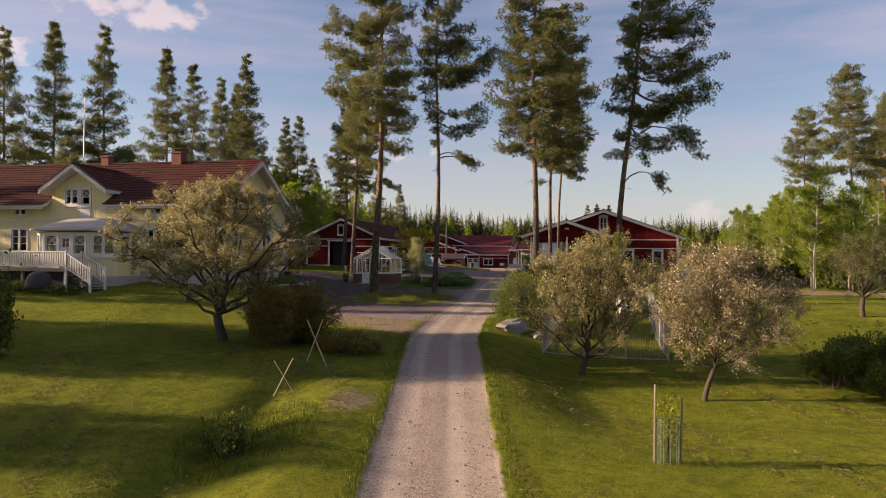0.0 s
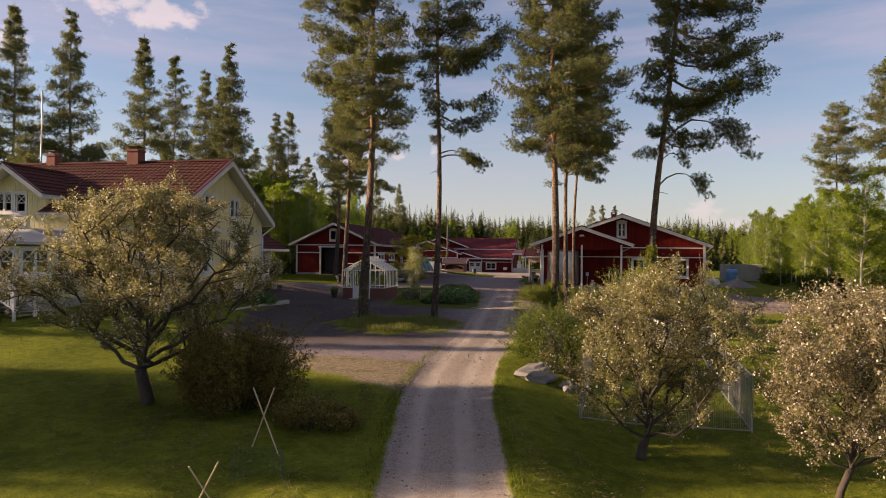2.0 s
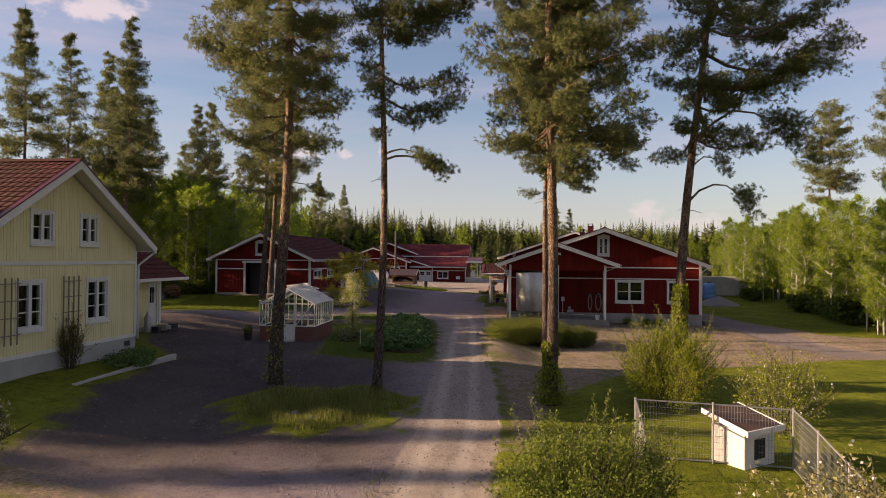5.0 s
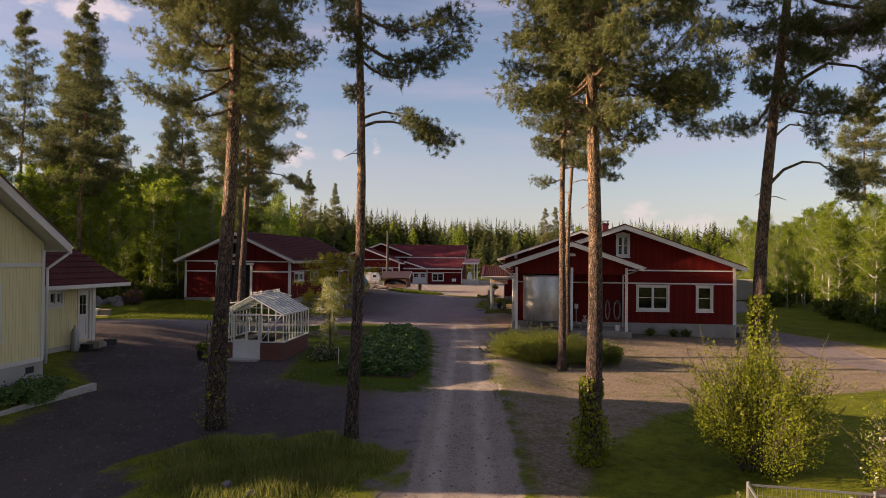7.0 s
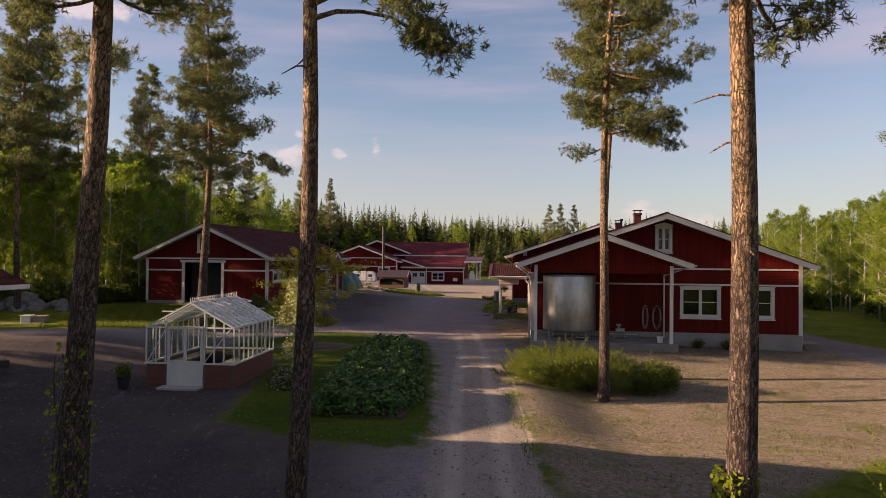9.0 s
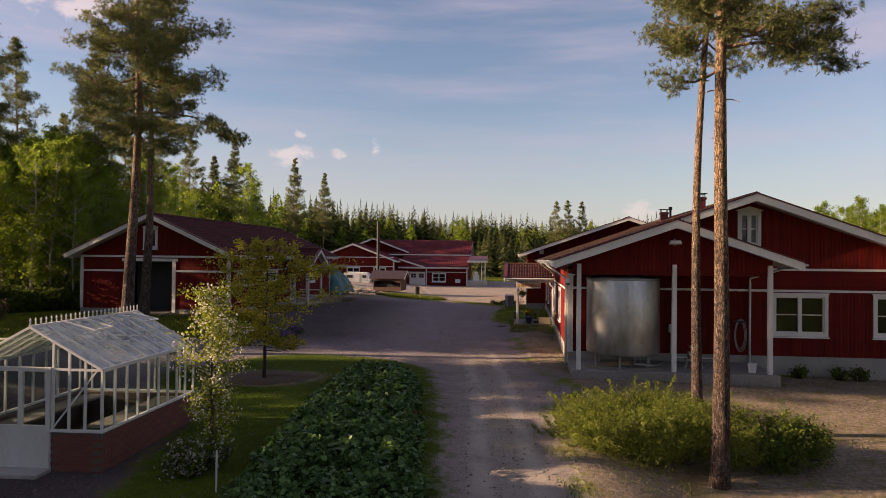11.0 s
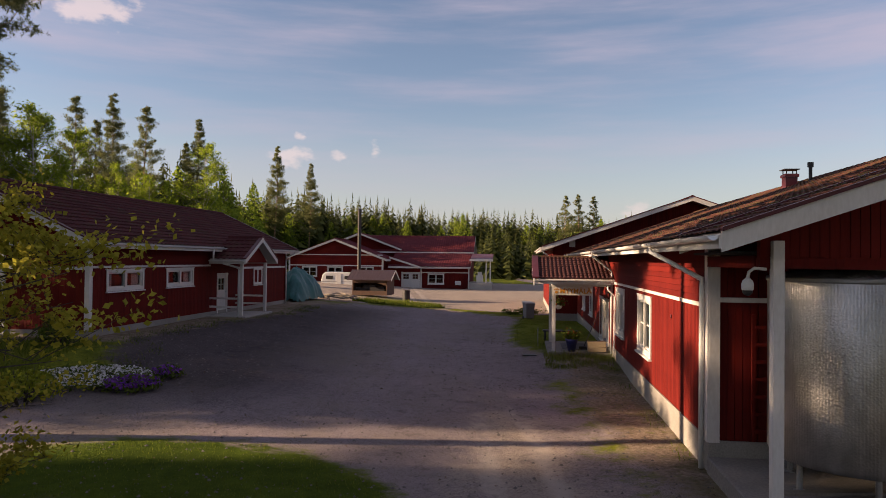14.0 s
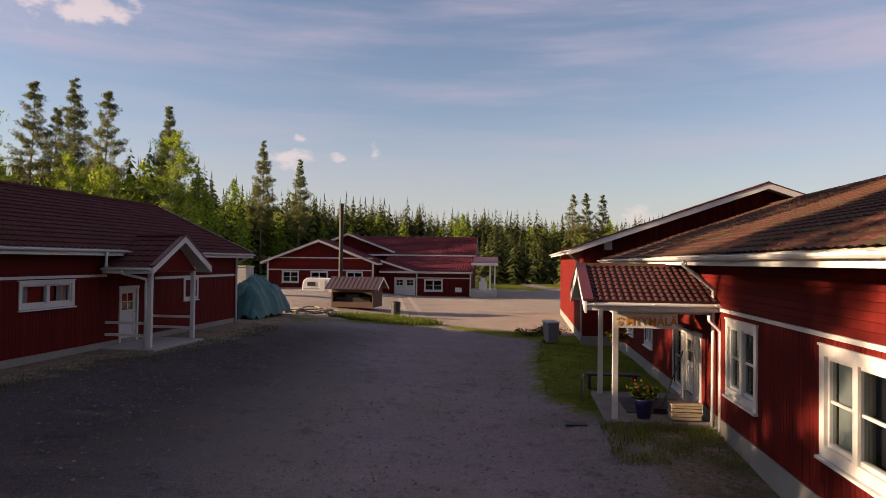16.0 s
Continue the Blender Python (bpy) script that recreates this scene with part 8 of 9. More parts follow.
part("manhole", Shape().lathe([(0.3, 3.2), (0.3, 3.42), (0.33, 3.44), (0.33, 3.5), (0.05, 3.54)], 16, (0.1, -0.3, 0)), GALV, tank)
part("fitting", Shape().tube([(-0.5, -0.4, 3.2), (-0.5, -0.4, 3.45)], 0.06, 8).tube([(0.6, -0.2, 3.2), (0.6, -0.2, 3.4)], 0.04, 8), BLACK, tank)
part("outlet", Shape().tube([(0.3, -0.9, 0.40), (0.3, -0.9, 0.18), (0.9, -1.0, 0.15)], 0.04, 8), GALV, tank)
camera_dome = thing("security_camera", SHOP_AT @ pose(-0.14, -2.76, 3.88) @ Matrix.Scale(0.72, 4), "white dome security camera on a bracket", "camera")
part("bracket", Shape().tube([(0.22, 0, 0.18), (0.0, 0, 0.20), (-0.10, 0, 0.12), (-0.12, 0, -0.02)], 0.03, 8), WHITE_METAL, camera_dome, smooth=True)
part("housing", Shape().lathe([(0.03, 0.02), (0.09, -0.04), (0.11, -0.10), (0.11, -0.20), (0.10, -0.22)], 16, (-0.12, 0, 0)), WHITE_METAL, camera_dome, smooth=True)
part("dome", Shape().lathe([(0.095, -0.22), (0.09, -0.27), (0.06, -0.31), (0.01, -0.33)], 16, (-0.12, 0, 0)), BLACK, camera_dome, "black glossy dome", smooth=True)
flood = thing("wall_lamp", SHOP_AT @ pose(3.40, -2.74, 5.18), "small white flood lamp on a gable", "lamp")
part("body", Shape().hexa([(-0.2, -0.28, -0.06), (0.2, -0.28, -0.06), (0.2, -0.02, -0.1), (-0.2, -0.02, -0.1), (-0.17, -0.25, 0.05), (0.17, -0.25, 0.05), (0.17, -0.02, 0.06), (-0.17, -0.02, 0.06)]), WHITE_METAL, flood, bevel=0.01)
part("bracket", Shape().box(-0.03, 0.03, -0.05, 0.0, -0.14, 0.12), GALV, flood)
pump = thing("pump", SHOP_AT @ pose(4.30, -1.75, 0.70), "small pump on a steel stand", "pump")
part("stand", Shape().beam((-0.3, -0.15, 0), (-0.2, 0, 0.3), 0.04, 0.04).beam((0.3, -0.15, 0), (0.2, 0, 0.3), 0.04, 0.04).beam((-0.3, 0.15, 0), (-0.2, 0, 0.3), 0.04, 0.04).beam((0.3, 0.15, 0), (0.2, 0, 0.3), 0.04, 0.04).box(-0.28, 0.28, -0.12, 0.12, 0.28, 0.33), GALV, pump)
part("motor", Shape().tube([(-0.2, 0, 0.48), (0.22, 0, 0.48)], 0.13, 12).tube([(-0.05, 0, 0.6), (-0.05, 0, 0.76)], 0.07, 8).box(-0.16, 0.06, -0.08, 0.08, 0.72, 0.8), GALV, pump)
for k, (u, w) in enumerate(((5.78, 0.09), (6.36, 0.16))):
    hs = thing("hose", SHOP_AT @ pose(u, -0.1, 1.95), "coiled grey hose hung on a wall", "hose", "hoses on the porch wall")
    coil = Shape()
    for j in range(3):
        coil.tube([(math.cos(t) * (w + 0.03 * j), -0.05 - 0.03 * j, 0.15 + math.sin(t) * (0.5 + 0.06 * j) - 0.35) for t in np.linspace(0, 6.28, 22)], 0.011, 6, False)
    part("coil", coil, GALV, hs, smooth=True)
    part("hook", Shape().box(-w - 0.05, w + 0.05, -0.12, 0.0, 0.28, 0.34), BLACK, hs)
lay = Shape()
lay.tube([(2.6 + 0.5 * t, -0.8 - 0.6 * math.sin(t * 2.2) - 0.18 * t, 0.73) for t in np.linspace(0, 5.6, 30)], 0.025, 6, False)
solid("hose", lay, GALV, SHOP_AT, "grey hose lying on a porch slab", "hose", smooth=True)
solid("bucket", Shape().lathe([(0.12, 0), (0.16, 0.3), (0.17, 0.31), (0.15, 0.3), (0.11, 0.02)], 14), WHITE_METAL, SHOP_AT @ pose(6.1, -2.4, 0.70), "small white plastic bucket", "bucket")
solid("meter_box", Shape().box(-0.12, 0.12, -0.16, 0, 0, 0.3).box(-0.08, 0.08, -0.19, -0.16, 0.05, 0.2), WHITE_METAL, SHOP_AT @ pose(3.86, -0.03, 1.80), "pale grey meter box on a wall", "box", bevel=0.01)
solid("pipe", Shape().tube([(3.86, -0.06, 1.82), (3.86, -0.06, 0.98), (4.0, -0.1, 0.85), (5.4, -0.1, 0.84)], 0.025, 6), WHITE_METAL, SHOP_AT, "white pipe run down a wall", "pipe")
ladder = thing("wall_ladder", SHOP_AT @ pose(0.92, -0.04, 1.0), "red painted ladder fixed to a wall", "ladder")
for x in (-0.22, 0.22):
    part("rail", Shape().box(x - 0.025, x + 0.025, -0.06, 0, 0, 2.2), RED, ladder)
for i in range(7):
    part("rung", Shape().box(-0.2, 0.2, -0.075, -0.02, 0.15 + i * 0.3, 0.21 + i * 0.3), RED, ladder)
for u, w in ((8.3, 0.3), (9.7, 0.25), (10.4, 0.3)):
    p = SHOP_AT @ Vector((u, -0.6, 0))
    plant_bush("bush", bush_meshes(int(320 + u), w, w, 0.5, 260, 0.045, LEAF_GREEN), p.x, p.y, "small dark bush against a plinth")
pallets = thing("plank_pile", SHOP_AT @ pose(14.0, 1.0, 0.1), "low pile of old planks by a wall", "planks")
for i in range(6):
    part("plank", Shape().box(0.0, 0.9, i * 0.05 - 0.1, 1.2 + i * 0.1, i * 0.05, i * 0.05 + 0.045), GREY_WOOD, pallets)

for u, v, rz, ln in ((0.5, -2.35, 6, 2.6), (0.7, -2.15, -3, 2.2), (0.4, -1.95, 10, 1.7)):
    solid("plank", Shape().box(0, ln, -0.07, 0.07, 0, 0.035), GREY_WOOD, SHOP_AT @ pose(u, v, 0.702, 0, 0, rz), "dark weathered board lying under a tank", "plank", "boards on the porch")

# ---- by the shop door ----
SP = pose(8.75, 67.2, 0, 0, 0, -11.5)
sign = thing("shop_sign", SP @ pose(-1.58, 12.70, 3.0), "white sign board with orange letters above a shop entrance", "sign")
part("board", Shape().box(-0.72, 0.72, -0.02, 0.02, -0.17, 0.17), WHITE, sign, bevel=0.004)
SIGN_INK = surface("ochre_sign_paint", (0.46, 0.20, 0.02), (0.56, 0.26, 0.03), 20, 2, 0.6, 0.0)
txt = bpy.data.curves.new("lettering", "FONT")
txt.body, txt.size, txt.extrude, txt.align_x, txt.align_y, txt.offset = "MYYMÄLÄ", 0.25, 0.003, "CENTER", "CENTER", 0.006
tmp = new("lettering", txt)
dg = bpy.context.evaluated_depsgraph_get()
tm = bpy.data.meshes.new_from_object(tmp.evaluated_get(dg))
bpy.data.objects.remove(tmp)
tm.materials.clear()
tm.materials.append(SIGN_INK)
hang("lettering", tm, sign, pose(0.14, -0.024, -0.02, 90, 0, 0), "orange letters")
paw = Shape()
for x, z, r in ((-0.56, -0.06, 0.055), (-0.62, 0.03, 0.022), (-0.575, 0.055, 0.022), (-0.53, 0.055, 0.022), (-0.49, 0.03, 0.022)):
    paw.tube([(x, -0.027, z), (x, -0.02, z)], r, 10)
part("emblem", paw, SIGN_INK, sign)
bpot = thing("flower_pot", SP @ pose(-1.55, 12.98, 0.73), "dark blue flower pot with red flowers", "flower pot")
BLUE = surface("blue_glazed_clay", (0.012, 0.016, 0.075), (0.03, 0.036, 0.14), 10, 2, 0.35, 0.05)
part("pot", Shape().lathe([(0.15, 0), (0.22, 0.40), (0.245, 0.42), (0.245, 0.46), (0.2, 0.45), (0.19, 0.4)], 16), BLUE, bpot, smooth=True)
bm_ = bush_meshes(330, 0.26, 0.26, 0.36, 260, 0.045, LEAF_GREEN, None, 0.7, (70, RED_FLOWER))
hang("leaves", bm_[2], bpot, Matrix.Translation((0, 0, 0.40)))
hang("flowers", bm_[3], bpot, Matrix.Translation((0, 0, 0.44)), "red flowers")
hb = thing("hanging_basket", SP @ pose(-1.95, 14.6, 2.18), "hanging basket with red flowers", "flower basket")
part("basket", Shape().lathe([(0.06, 0), (0.13, 0.08), (0.15, 0.16), (0.12, 0.15)], 12), WHITE_METAL, hb)
part("hanger", Shape().tube([(-0.12, 0, 0.15), (0, 0, 0.95), (0.12, 0, 0.15)], 0.006, 4), BLACK, hb)
hm = bush_meshes(331, 0.26, 0.26, 0.3, 220, 0.04, LEAF_GREEN, None, 0.7, (120, RED_FLOWER))
hang("leaves", hm[2], hb, Matrix.Translation((0, 0, 0.12)))
hang("flowers", hm[3], hb, Matrix.Translation((0, 0, 0.12)), "red flowers")
crates = thing("wooden_crate", SP @ pose(-0.62, 13.0, 0.73), "stack of pale wooden crates", "crate")
for k in range(2):
    for z in (0.03, 0.11):
        part("slat", Shape().box(-0.33 + 0.02 * k, 0.3, -0.24, -0.22, k * 0.19 + z, k * 0.19 + z + 0.06).box(-0.33 + 0.02 * k, 0.3, 0.22, 0.24, k * 0.19 + z, k * 0.19 + z + 0.06).box(-0.34, -0.32, -0.22, 0.22, k * 0.19 + z, k * 0.19 + z + 0.06).box(0.3, 0.32, -0.22, 0.22, k * 0.19 + z, k * 0.19 + z + 0.06), PALE_WOOD, crates)
    part("lid", Shape().box(-0.35, 0.34, -0.25, 0.25, k * 0.19 + 0.17, k * 0.19 + 0.19), PALE_WOOD, crates)
broom = thing("broom", SP @ pose(-1.05, 13.55, 0.755), "long-handled dark broom leaning towards a door", "broom")
part("handle", Shape().tube([(0, 0, 0.08), (0.62, 0.55, 1.42)], 0.016, 6), BLACK, broom)
part("head", Shape().box(-0.18, 0.12, -0.04, 0.04, 0.0, 0.10), BLACK, broom)
solid("doormat", Shape().box(-1.85, -0.3, 13.5, 15.4, 0.735, 0.755), BLACK, SP, "black rubber doormat on concrete", "mat")
bench = thing("bench", SP @ pose(-1.9, 17.2, 0.62), "dark low bench beside an entrance", "bench")
part("seat", Shape().box(-0.6, 0.9, -0.25, 0.25, 0.42, 0.47), BLACK, bench)
for x in (-0.5, 0.8):
    part("leg", Shape().box(x - 0.04, x + 0.04, -0.2, 0.2, 0, 0.42), BLACK, bench)
bike = thing("bicycle_stand", SP @ pose(-2.75, 15.3, 0.62), "thin metal bicycle stand by a post", "stand")
part("hoop", Shape().tube([(0, -0.3, 0), (0, -0.3, 0.6), (0, -0.15, 0.75), (0, 0.0, 0.6), (0, 0, 0)], 0.012, 6).tube([(0, 0.1, 0), (0, 0.1, 0.5), (0, 0.25, 0.62), (0, 0.4, 0.5), (0, 0.4, 0)], 0.012, 6), GALV, bike, smooth=True)
solid("drain_grate", Shape().box(-0.25, 0.25, -0.2, 0.2, 0, 0.03), BLACK, SP @ pose(-3.1, 12.9, 0.55), "black iron drain grate", "grate")
wb = thing("wheeled_bin", place(11.68, 96.8, 10), "grey plastic wheeled rubbish bin", "bin")
part("body", Shape().hexa([(-0.24, -0.26, 0.08), (0.24, -0.26, 0.08), (0.24, 0.24, 0.08), (-0.24, 0.24, 0.08), (-0.29, -0.34, 0.98), (0.29, -0.34, 0.98), (0.29, 0.32, 0.98), (-0.29, 0.32, 0.98)]), surface("grey_bin_plastic", (0.13, 0.13, 0.14), (0.22, 0.22, 0.23), 10, 2, 0.5, 0.05), wb, bevel=0.02)
part("lid", Shape().hexa([(-0.31, -0.37, 0.98), (0.31, -0.37, 0.98), (0.31, 0.36, 1.0), (-0.31, 0.36, 1.0), (-0.28, -0.33, 1.03), (0.28, -0.33, 1.03), (0.28, 0.33, 1.08), (-0.28, 0.33, 1.08)]), surface("pale_bin_lid", (0.3, 0.3, 0.3), (0.4, 0.4, 0.4), 10, 2, 0.5, 0.05), wb)
for x in (-0.25, 0.25):
    part("wheel", Shape().tube([(x - 0.025, 0.24, 0.1), (x + 0.025, 0.24, 0.1)], 0.1, 12), BLACK, wb)
plant_bush("bush", bush_meshes(340, 1.6, 0.6, 0.45, 900, 0.06, LEAF_GREEN), 11.9, 100.2, "low shrub border at the yard's end")

# ---- far end of the yard: shed, flue, caravan, tarpaulin ----
shed = thing("garden_shed", pose(1.9, 114.2, 1.05, 0, 0, -14) @ Matrix.Diagonal((1, 1, 0.84, 1)), "small open brown shed with a ribbed metal roof", "shed")
BROWN = surface("brown_stained_wood", (0.055, 0.028, 0.018), (0.13, 0.075, 0.05), 20, 1.5, 0.8, 0.3, 0.004, stretch=(1, 1, 0.2))
part("back_wall", Shape().box(-1.5, 1.5, 1.3, 1.38, 0, 1.9), BROWN, shed)
part("side_wall", Shape().box(-1.5, -1.42, -1.2, 1.3, 0, 1.6), BROWN, shed)
part("side_wall", Shape().box(1.42, 1.5, -1.2, 1.3, 0, 1.6).prism([(1.42, 1.6), (1.5, 1.6), (1.5, 1.62), (1.42, 1.62)], -1.2, 1.3), BROWN, shed, "weathered boarded side")
part("front_board", Shape().box(-1.42, 1.42, -1.2, -1.12, 0, 0.45).box(-1.42, 1.42, -1.2, -1.14, 1.25, 1.5), BROWN, shed)
part("gable", Shape(pose(1.46, 0, 0, 0, 0, 90)).prism([(-1.3, 1.6), (1.4, 1.6), (0.05, 2.35)], -0.04, 0.04), BROWN, shed)
SHED_ROOF = surface("brown_sheet_roof", (0.036, 0.022, 0.025), (0.075, 0.047, 0.049), 12, 1.2, 0.5, 0.2)
for s in (-1, 1):
    sheet = part("roof_sheet", Shape().hexa([(-1.9, s * 1.55 + 0.05, 1.5), (1.9, s * 1.55 + 0.05, 1.5), (1.9, 0.05, 2.45), (-1.9, 0.05, 2.45), (-1.9, s * 1.55 + 0.05, 1.56), (1.9, s * 1.55 + 0.05, 1.56), (1.9, 0.05, 2.51), (-1.9, 0.05, 2.51)]), SHED_ROOF, shed, "ribbed brown metal roof")
    for i in range(13):
        x = -1.85 + i * 0.308
        part("rib", Shape().beam((x, s * 1.55 + 0.05, 1.575), (x, 0.05, 2.525), 0.03, 0.03), SHED_ROOF, sheet)
for s in (-1, 1):
    part("verge_board", Shape().beam((1.92, s * 1.55 + 0.05, 1.48), (1.92, 0.05, 2.43), 0.04, 0.14), WHITE, shed)
part("counter", Shape().box(-1.3, 1.2, -0.9, -0.5, 0.0, 0.8).box(-0.6, 0.4, -0.88, -0.6, 0.8, 1.05), DARK, shed)
solid("flue_pipe", Shape().tube([(0, 0, 0), (0, 0, 7.4)], 0.16, 12).tube([(0, 0, 7.2), (0, 0, 7.45)], 0.18, 12), surface("black_flue_steel", (0.015, 0.014, 0.014), (0.04, 0.036, 0.034), 14, 2, 0.6, 0.1), place(0.6, 116.2), "tall black steel flue pipe", "chimney", smooth=False)
van = thing("caravan", pose(-2.3, 134.5, 0.62, 0, 0, -8) @ Matrix.Scale(0.88, 4), "white caravan parked beside a red building", "caravan")
prof = [(-2.0, 0.45), (1.9, 0.45), (2.15, 1.0), (1.95, 1.75), (1.55, 2.15), (-1.6, 2.2), (-1.95, 1.9), (-2.12, 1.2)]
part("body", Shape().prism(prof, -1.0, 1.0), WHITE_METAL, van, "white caravan shell", bevel=0.06)
for a, b in ((-1.5, -0.6), (0.9, 1.5)):
    part("window", Shape().box(a, b, -1.03, -0.99, 1.3, 1.75), DARK, van, "dark caravan window")
part("door", Shape().box(-0.1, 0.5, -1.025, -0.99, 0.6, 1.95).box(-0.07, 0.47, -1.035, -1.0, 0.63, 1.92), WHITE, van)
part("stripe", Shape().box(-2.0, 1.95, -1.012, -0.99, 0.95, 1.02), GALV, van)
for y in (-0.98, 0.98):
    wh = part("wheel", Shape().tube([(0.15, y - 0.09, 0.3), (0.15, y + 0.09, 0.3)], 0.3, 16), BLACK, van)
    part("rim", Shape().tube([(0.15, y - 0.1, 0.3), (0.15, y + 0.1, 0.3)], 0.16, 12), GALV, wh)
part("drawbar", Shape().beam((2.1, 0, 0.5), (3.1, 0, 0.45), 0.12, 0.1).beam((3.0, 0, 0.0), (3.0, 0, 0.6), 0.06, 0.06), GALV, van)
TARP = surface("teal_tarpaulin", (0.006, 0.072, 0.070), (0.018, 0.150, 0.140), 6, 1.2, 0.5, 0.6, 0.05)


def tarp_heap():
    rng = np.random.default_rng(7)
    nx, ny = 44, 36
    gx, gy = np.meshgrid(np.linspace(-1, 1, nx), np.linspace(-1, 1, ny))
    h = 1.85 * np.clip(1.02 - np.abs(gx) ** 5.0, 0, 1) * np.clip(1.02 - np.abs(gy) ** 3.6, 0, 1) * (0.86 + 0.16 * np.sin(gx * 2.4 + 0.8) + 0.08 * np.sin(gx * 7 + gy * 3))
    h += 0.11 * np.abs(np.sin(gx * 9 + gy * 4)) + 0.09 * np.sin(gy * 19 - gx * 7) + 0.05 * rng.normal(size=gx.shape)
    v = np.stack([gx * 1.55 * (1 + 0.04 * np.sin(gy * 9)), gy * 2.6, np.maximum(h, 0.0) - 0.04], axis=-1).reshape(-1, 3)
    i = np.arange(nx * ny).reshape(ny, nx)
    q = np.stack([i[:-1, :-1], i[:-1, 1:], i[1:, 1:], i[1:, :-1]], axis=-1).reshape(-1, 4)
    ob = hang("tarpaulin_cover", array_mesh("tarpaulin_cover", v, q, TARP), None, place(-3.5, 102.9, -14))
    tagged(ob, "heap covered with a crumpled teal tarpaulin", "tarpaulin")


tarp_heap()
logs = thing("log_pile", place(-0.6, 106.0, -10), "low pile of branches and planks", "wood pile")
lr = random.Random(3)
for i in range(26):
    x, y = -1.2 + 2.6 * lr.random(), -0.9 + 1.6 * lr.random()
    a = lr.random() * 3.1
    z = 0.06 + 0.35 * lr.random() * (1 - abs(x) / 1.6)
    part("branch", Shape().tube([(x - math.cos(a) * 0.7, y - math.sin(a) * 0.7, z), (x, y, z + 0.06), (x + math.cos(a) * 0.7, y + math.sin(a) * 0.7, z)], [0.05, 0.045, 0.03], 6), GREY_WOOD, logs)
solid("fire_barrel", Shape().lathe([(0.3, 0), (0.31, 0.3), (0.3, 0.32), (0.3, 0.6), (0.31, 0.62), (0.3, 0.9), (0.27, 0.9), (0.26, 0.1)], 16), BLACK, place(4.6, 110.5), "rusty dark steel barrel", "barrel")
solid("garage_box", Shape().box(-1.2, 1.2, -0.9, 0.9, 0, 2.3).box(-1.25, 1.25, -0.95, 0.95, 2.3, 2.4).box(-1.22, -0.1, -0.93, -0.9, 0.2, 2.1), CONCRETE, place(-8.6, 124.0, -10), "white storage container behind a barn", "container", bevel=0.01)

# ---- kennel and garden things by the drive ----
ken = thing("wire_enclosure", pose(3.6, 24.7, 0, 0, 0, -10), "grey welded wire mesh enclosure in the garden", "fence")
KC = [(0, 0), (4.3, 0), (4.6, 9.0), (0.9, 9.2), (0, 0)]
for (ax, ay), (bx, by) in zip(KC, KC[1:]):
    ln = math.hypot(bx - ax, by - ay)
    kn = max(1, round(ln / 1.5))
    for i in range(kn):
        x0, y0, x1, y1 = ax + (bx - ax) * i / kn, ay + (by - ay) * i / kn, ax + (bx - ax) * (i + 1) / kn, ay + (by - ay) * (i + 1) / kn
        p = pose(3.6, 24.7, 0, 0, 0, -10) @ Vector((x0, y0, 0))
        q = pose(3.6, 24.7, 0, 0, 0, -10) @ Vector((x1, y1, 0))
        z0, z1 = ground_z(p.x, p.y), ground_z(q.x, q.y)
        pan = Shape().beam((x0, y0, z0 + 0.05), (x1, y1, z1 + 0.05), 0.03, 0.03).beam((x0, y0, z0 + 1.45), (x1, y1, z1 + 1.45), 0.03, 0.03)
        w = 26
        for k in range(1, w):
            t = k / w
            xx, yy, zz = x0 + (x1 - x0) * t, y0 + (y1 - y0) * t, z0 + (z1 - z0) * t
            pan.beam((xx, yy, zz + 0.05), (xx, yy, zz + 1.45), 0.006, 0.006, (1, 0, 0))
        for k in range(1, 9):
            pan.beam((x0, y0, z0 + 0.05 + 1.4 * k / 9), (x1, y1, z1 + 0.05 + 1.4 * k / 9), 0.006, 0.006)
        part("mesh_panel", pan, GALV, ken)
        part("post", Shape().tube([(x0, y0, z0 - 0.1), (x0, y0, z0 + 1.5)], 0.025, 8), GALV, ken)
dog = thing("kennel_hut", place(8.75, 33.4, 28, 1.0, -0.10) @ Matrix.Scale(0.85, 4), "small white hut with a brown felt roof", "kennel")
part("wall", Shape().box(-0.7, 0.7, -0.55, 0.55, -0.2, 0.95), WHITE, dog, bevel=0.01)
part("roof", Shape().hexa([(-0.85, -0.72, 0.9), (0.85, -0.72, 0.9), (0.85, 0.72, 1.28), (-0.85, 0.72, 1.28), (-0.85, -0.72, 0.98), (0.85, -0.72, 0.98), (0.85, 0.72, 1.36), (-0.85, 0.72, 1.36)]), BROWN, dog, "brown felted roof")
part("verge_board", Shape().hexa([(-0.89, -0.76, 0.86), (-0.85, -0.76, 0.86), (-0.85, 0.76, 1.25), (-0.89, 0.76, 1.25), (-0.89, -0.76, 1.0), (-0.85, -0.76, 1.0), (-0.85, 0.76, 1.39), (-0.89, 0.76, 1.39)]).hexa([(0.85, -0.76, 0.86), (0.89, -0.76, 0.86), (0.89, 0.76, 1.25), (0.85, 0.76, 1.25), (0.85, -0.76, 1.0), (0.89, -0.76, 1.0), (0.89, 0.76, 1.39), (0.85, 0.76, 1.39)]).box(-0.89, 0.89, -0.78, -0.73, 0.84, 1.0), WHITE, dog)
part("entrance", Shape().box(-0.25, 0.25, -0.565, -0.5, 0.08, 0.65), DARK, dog)


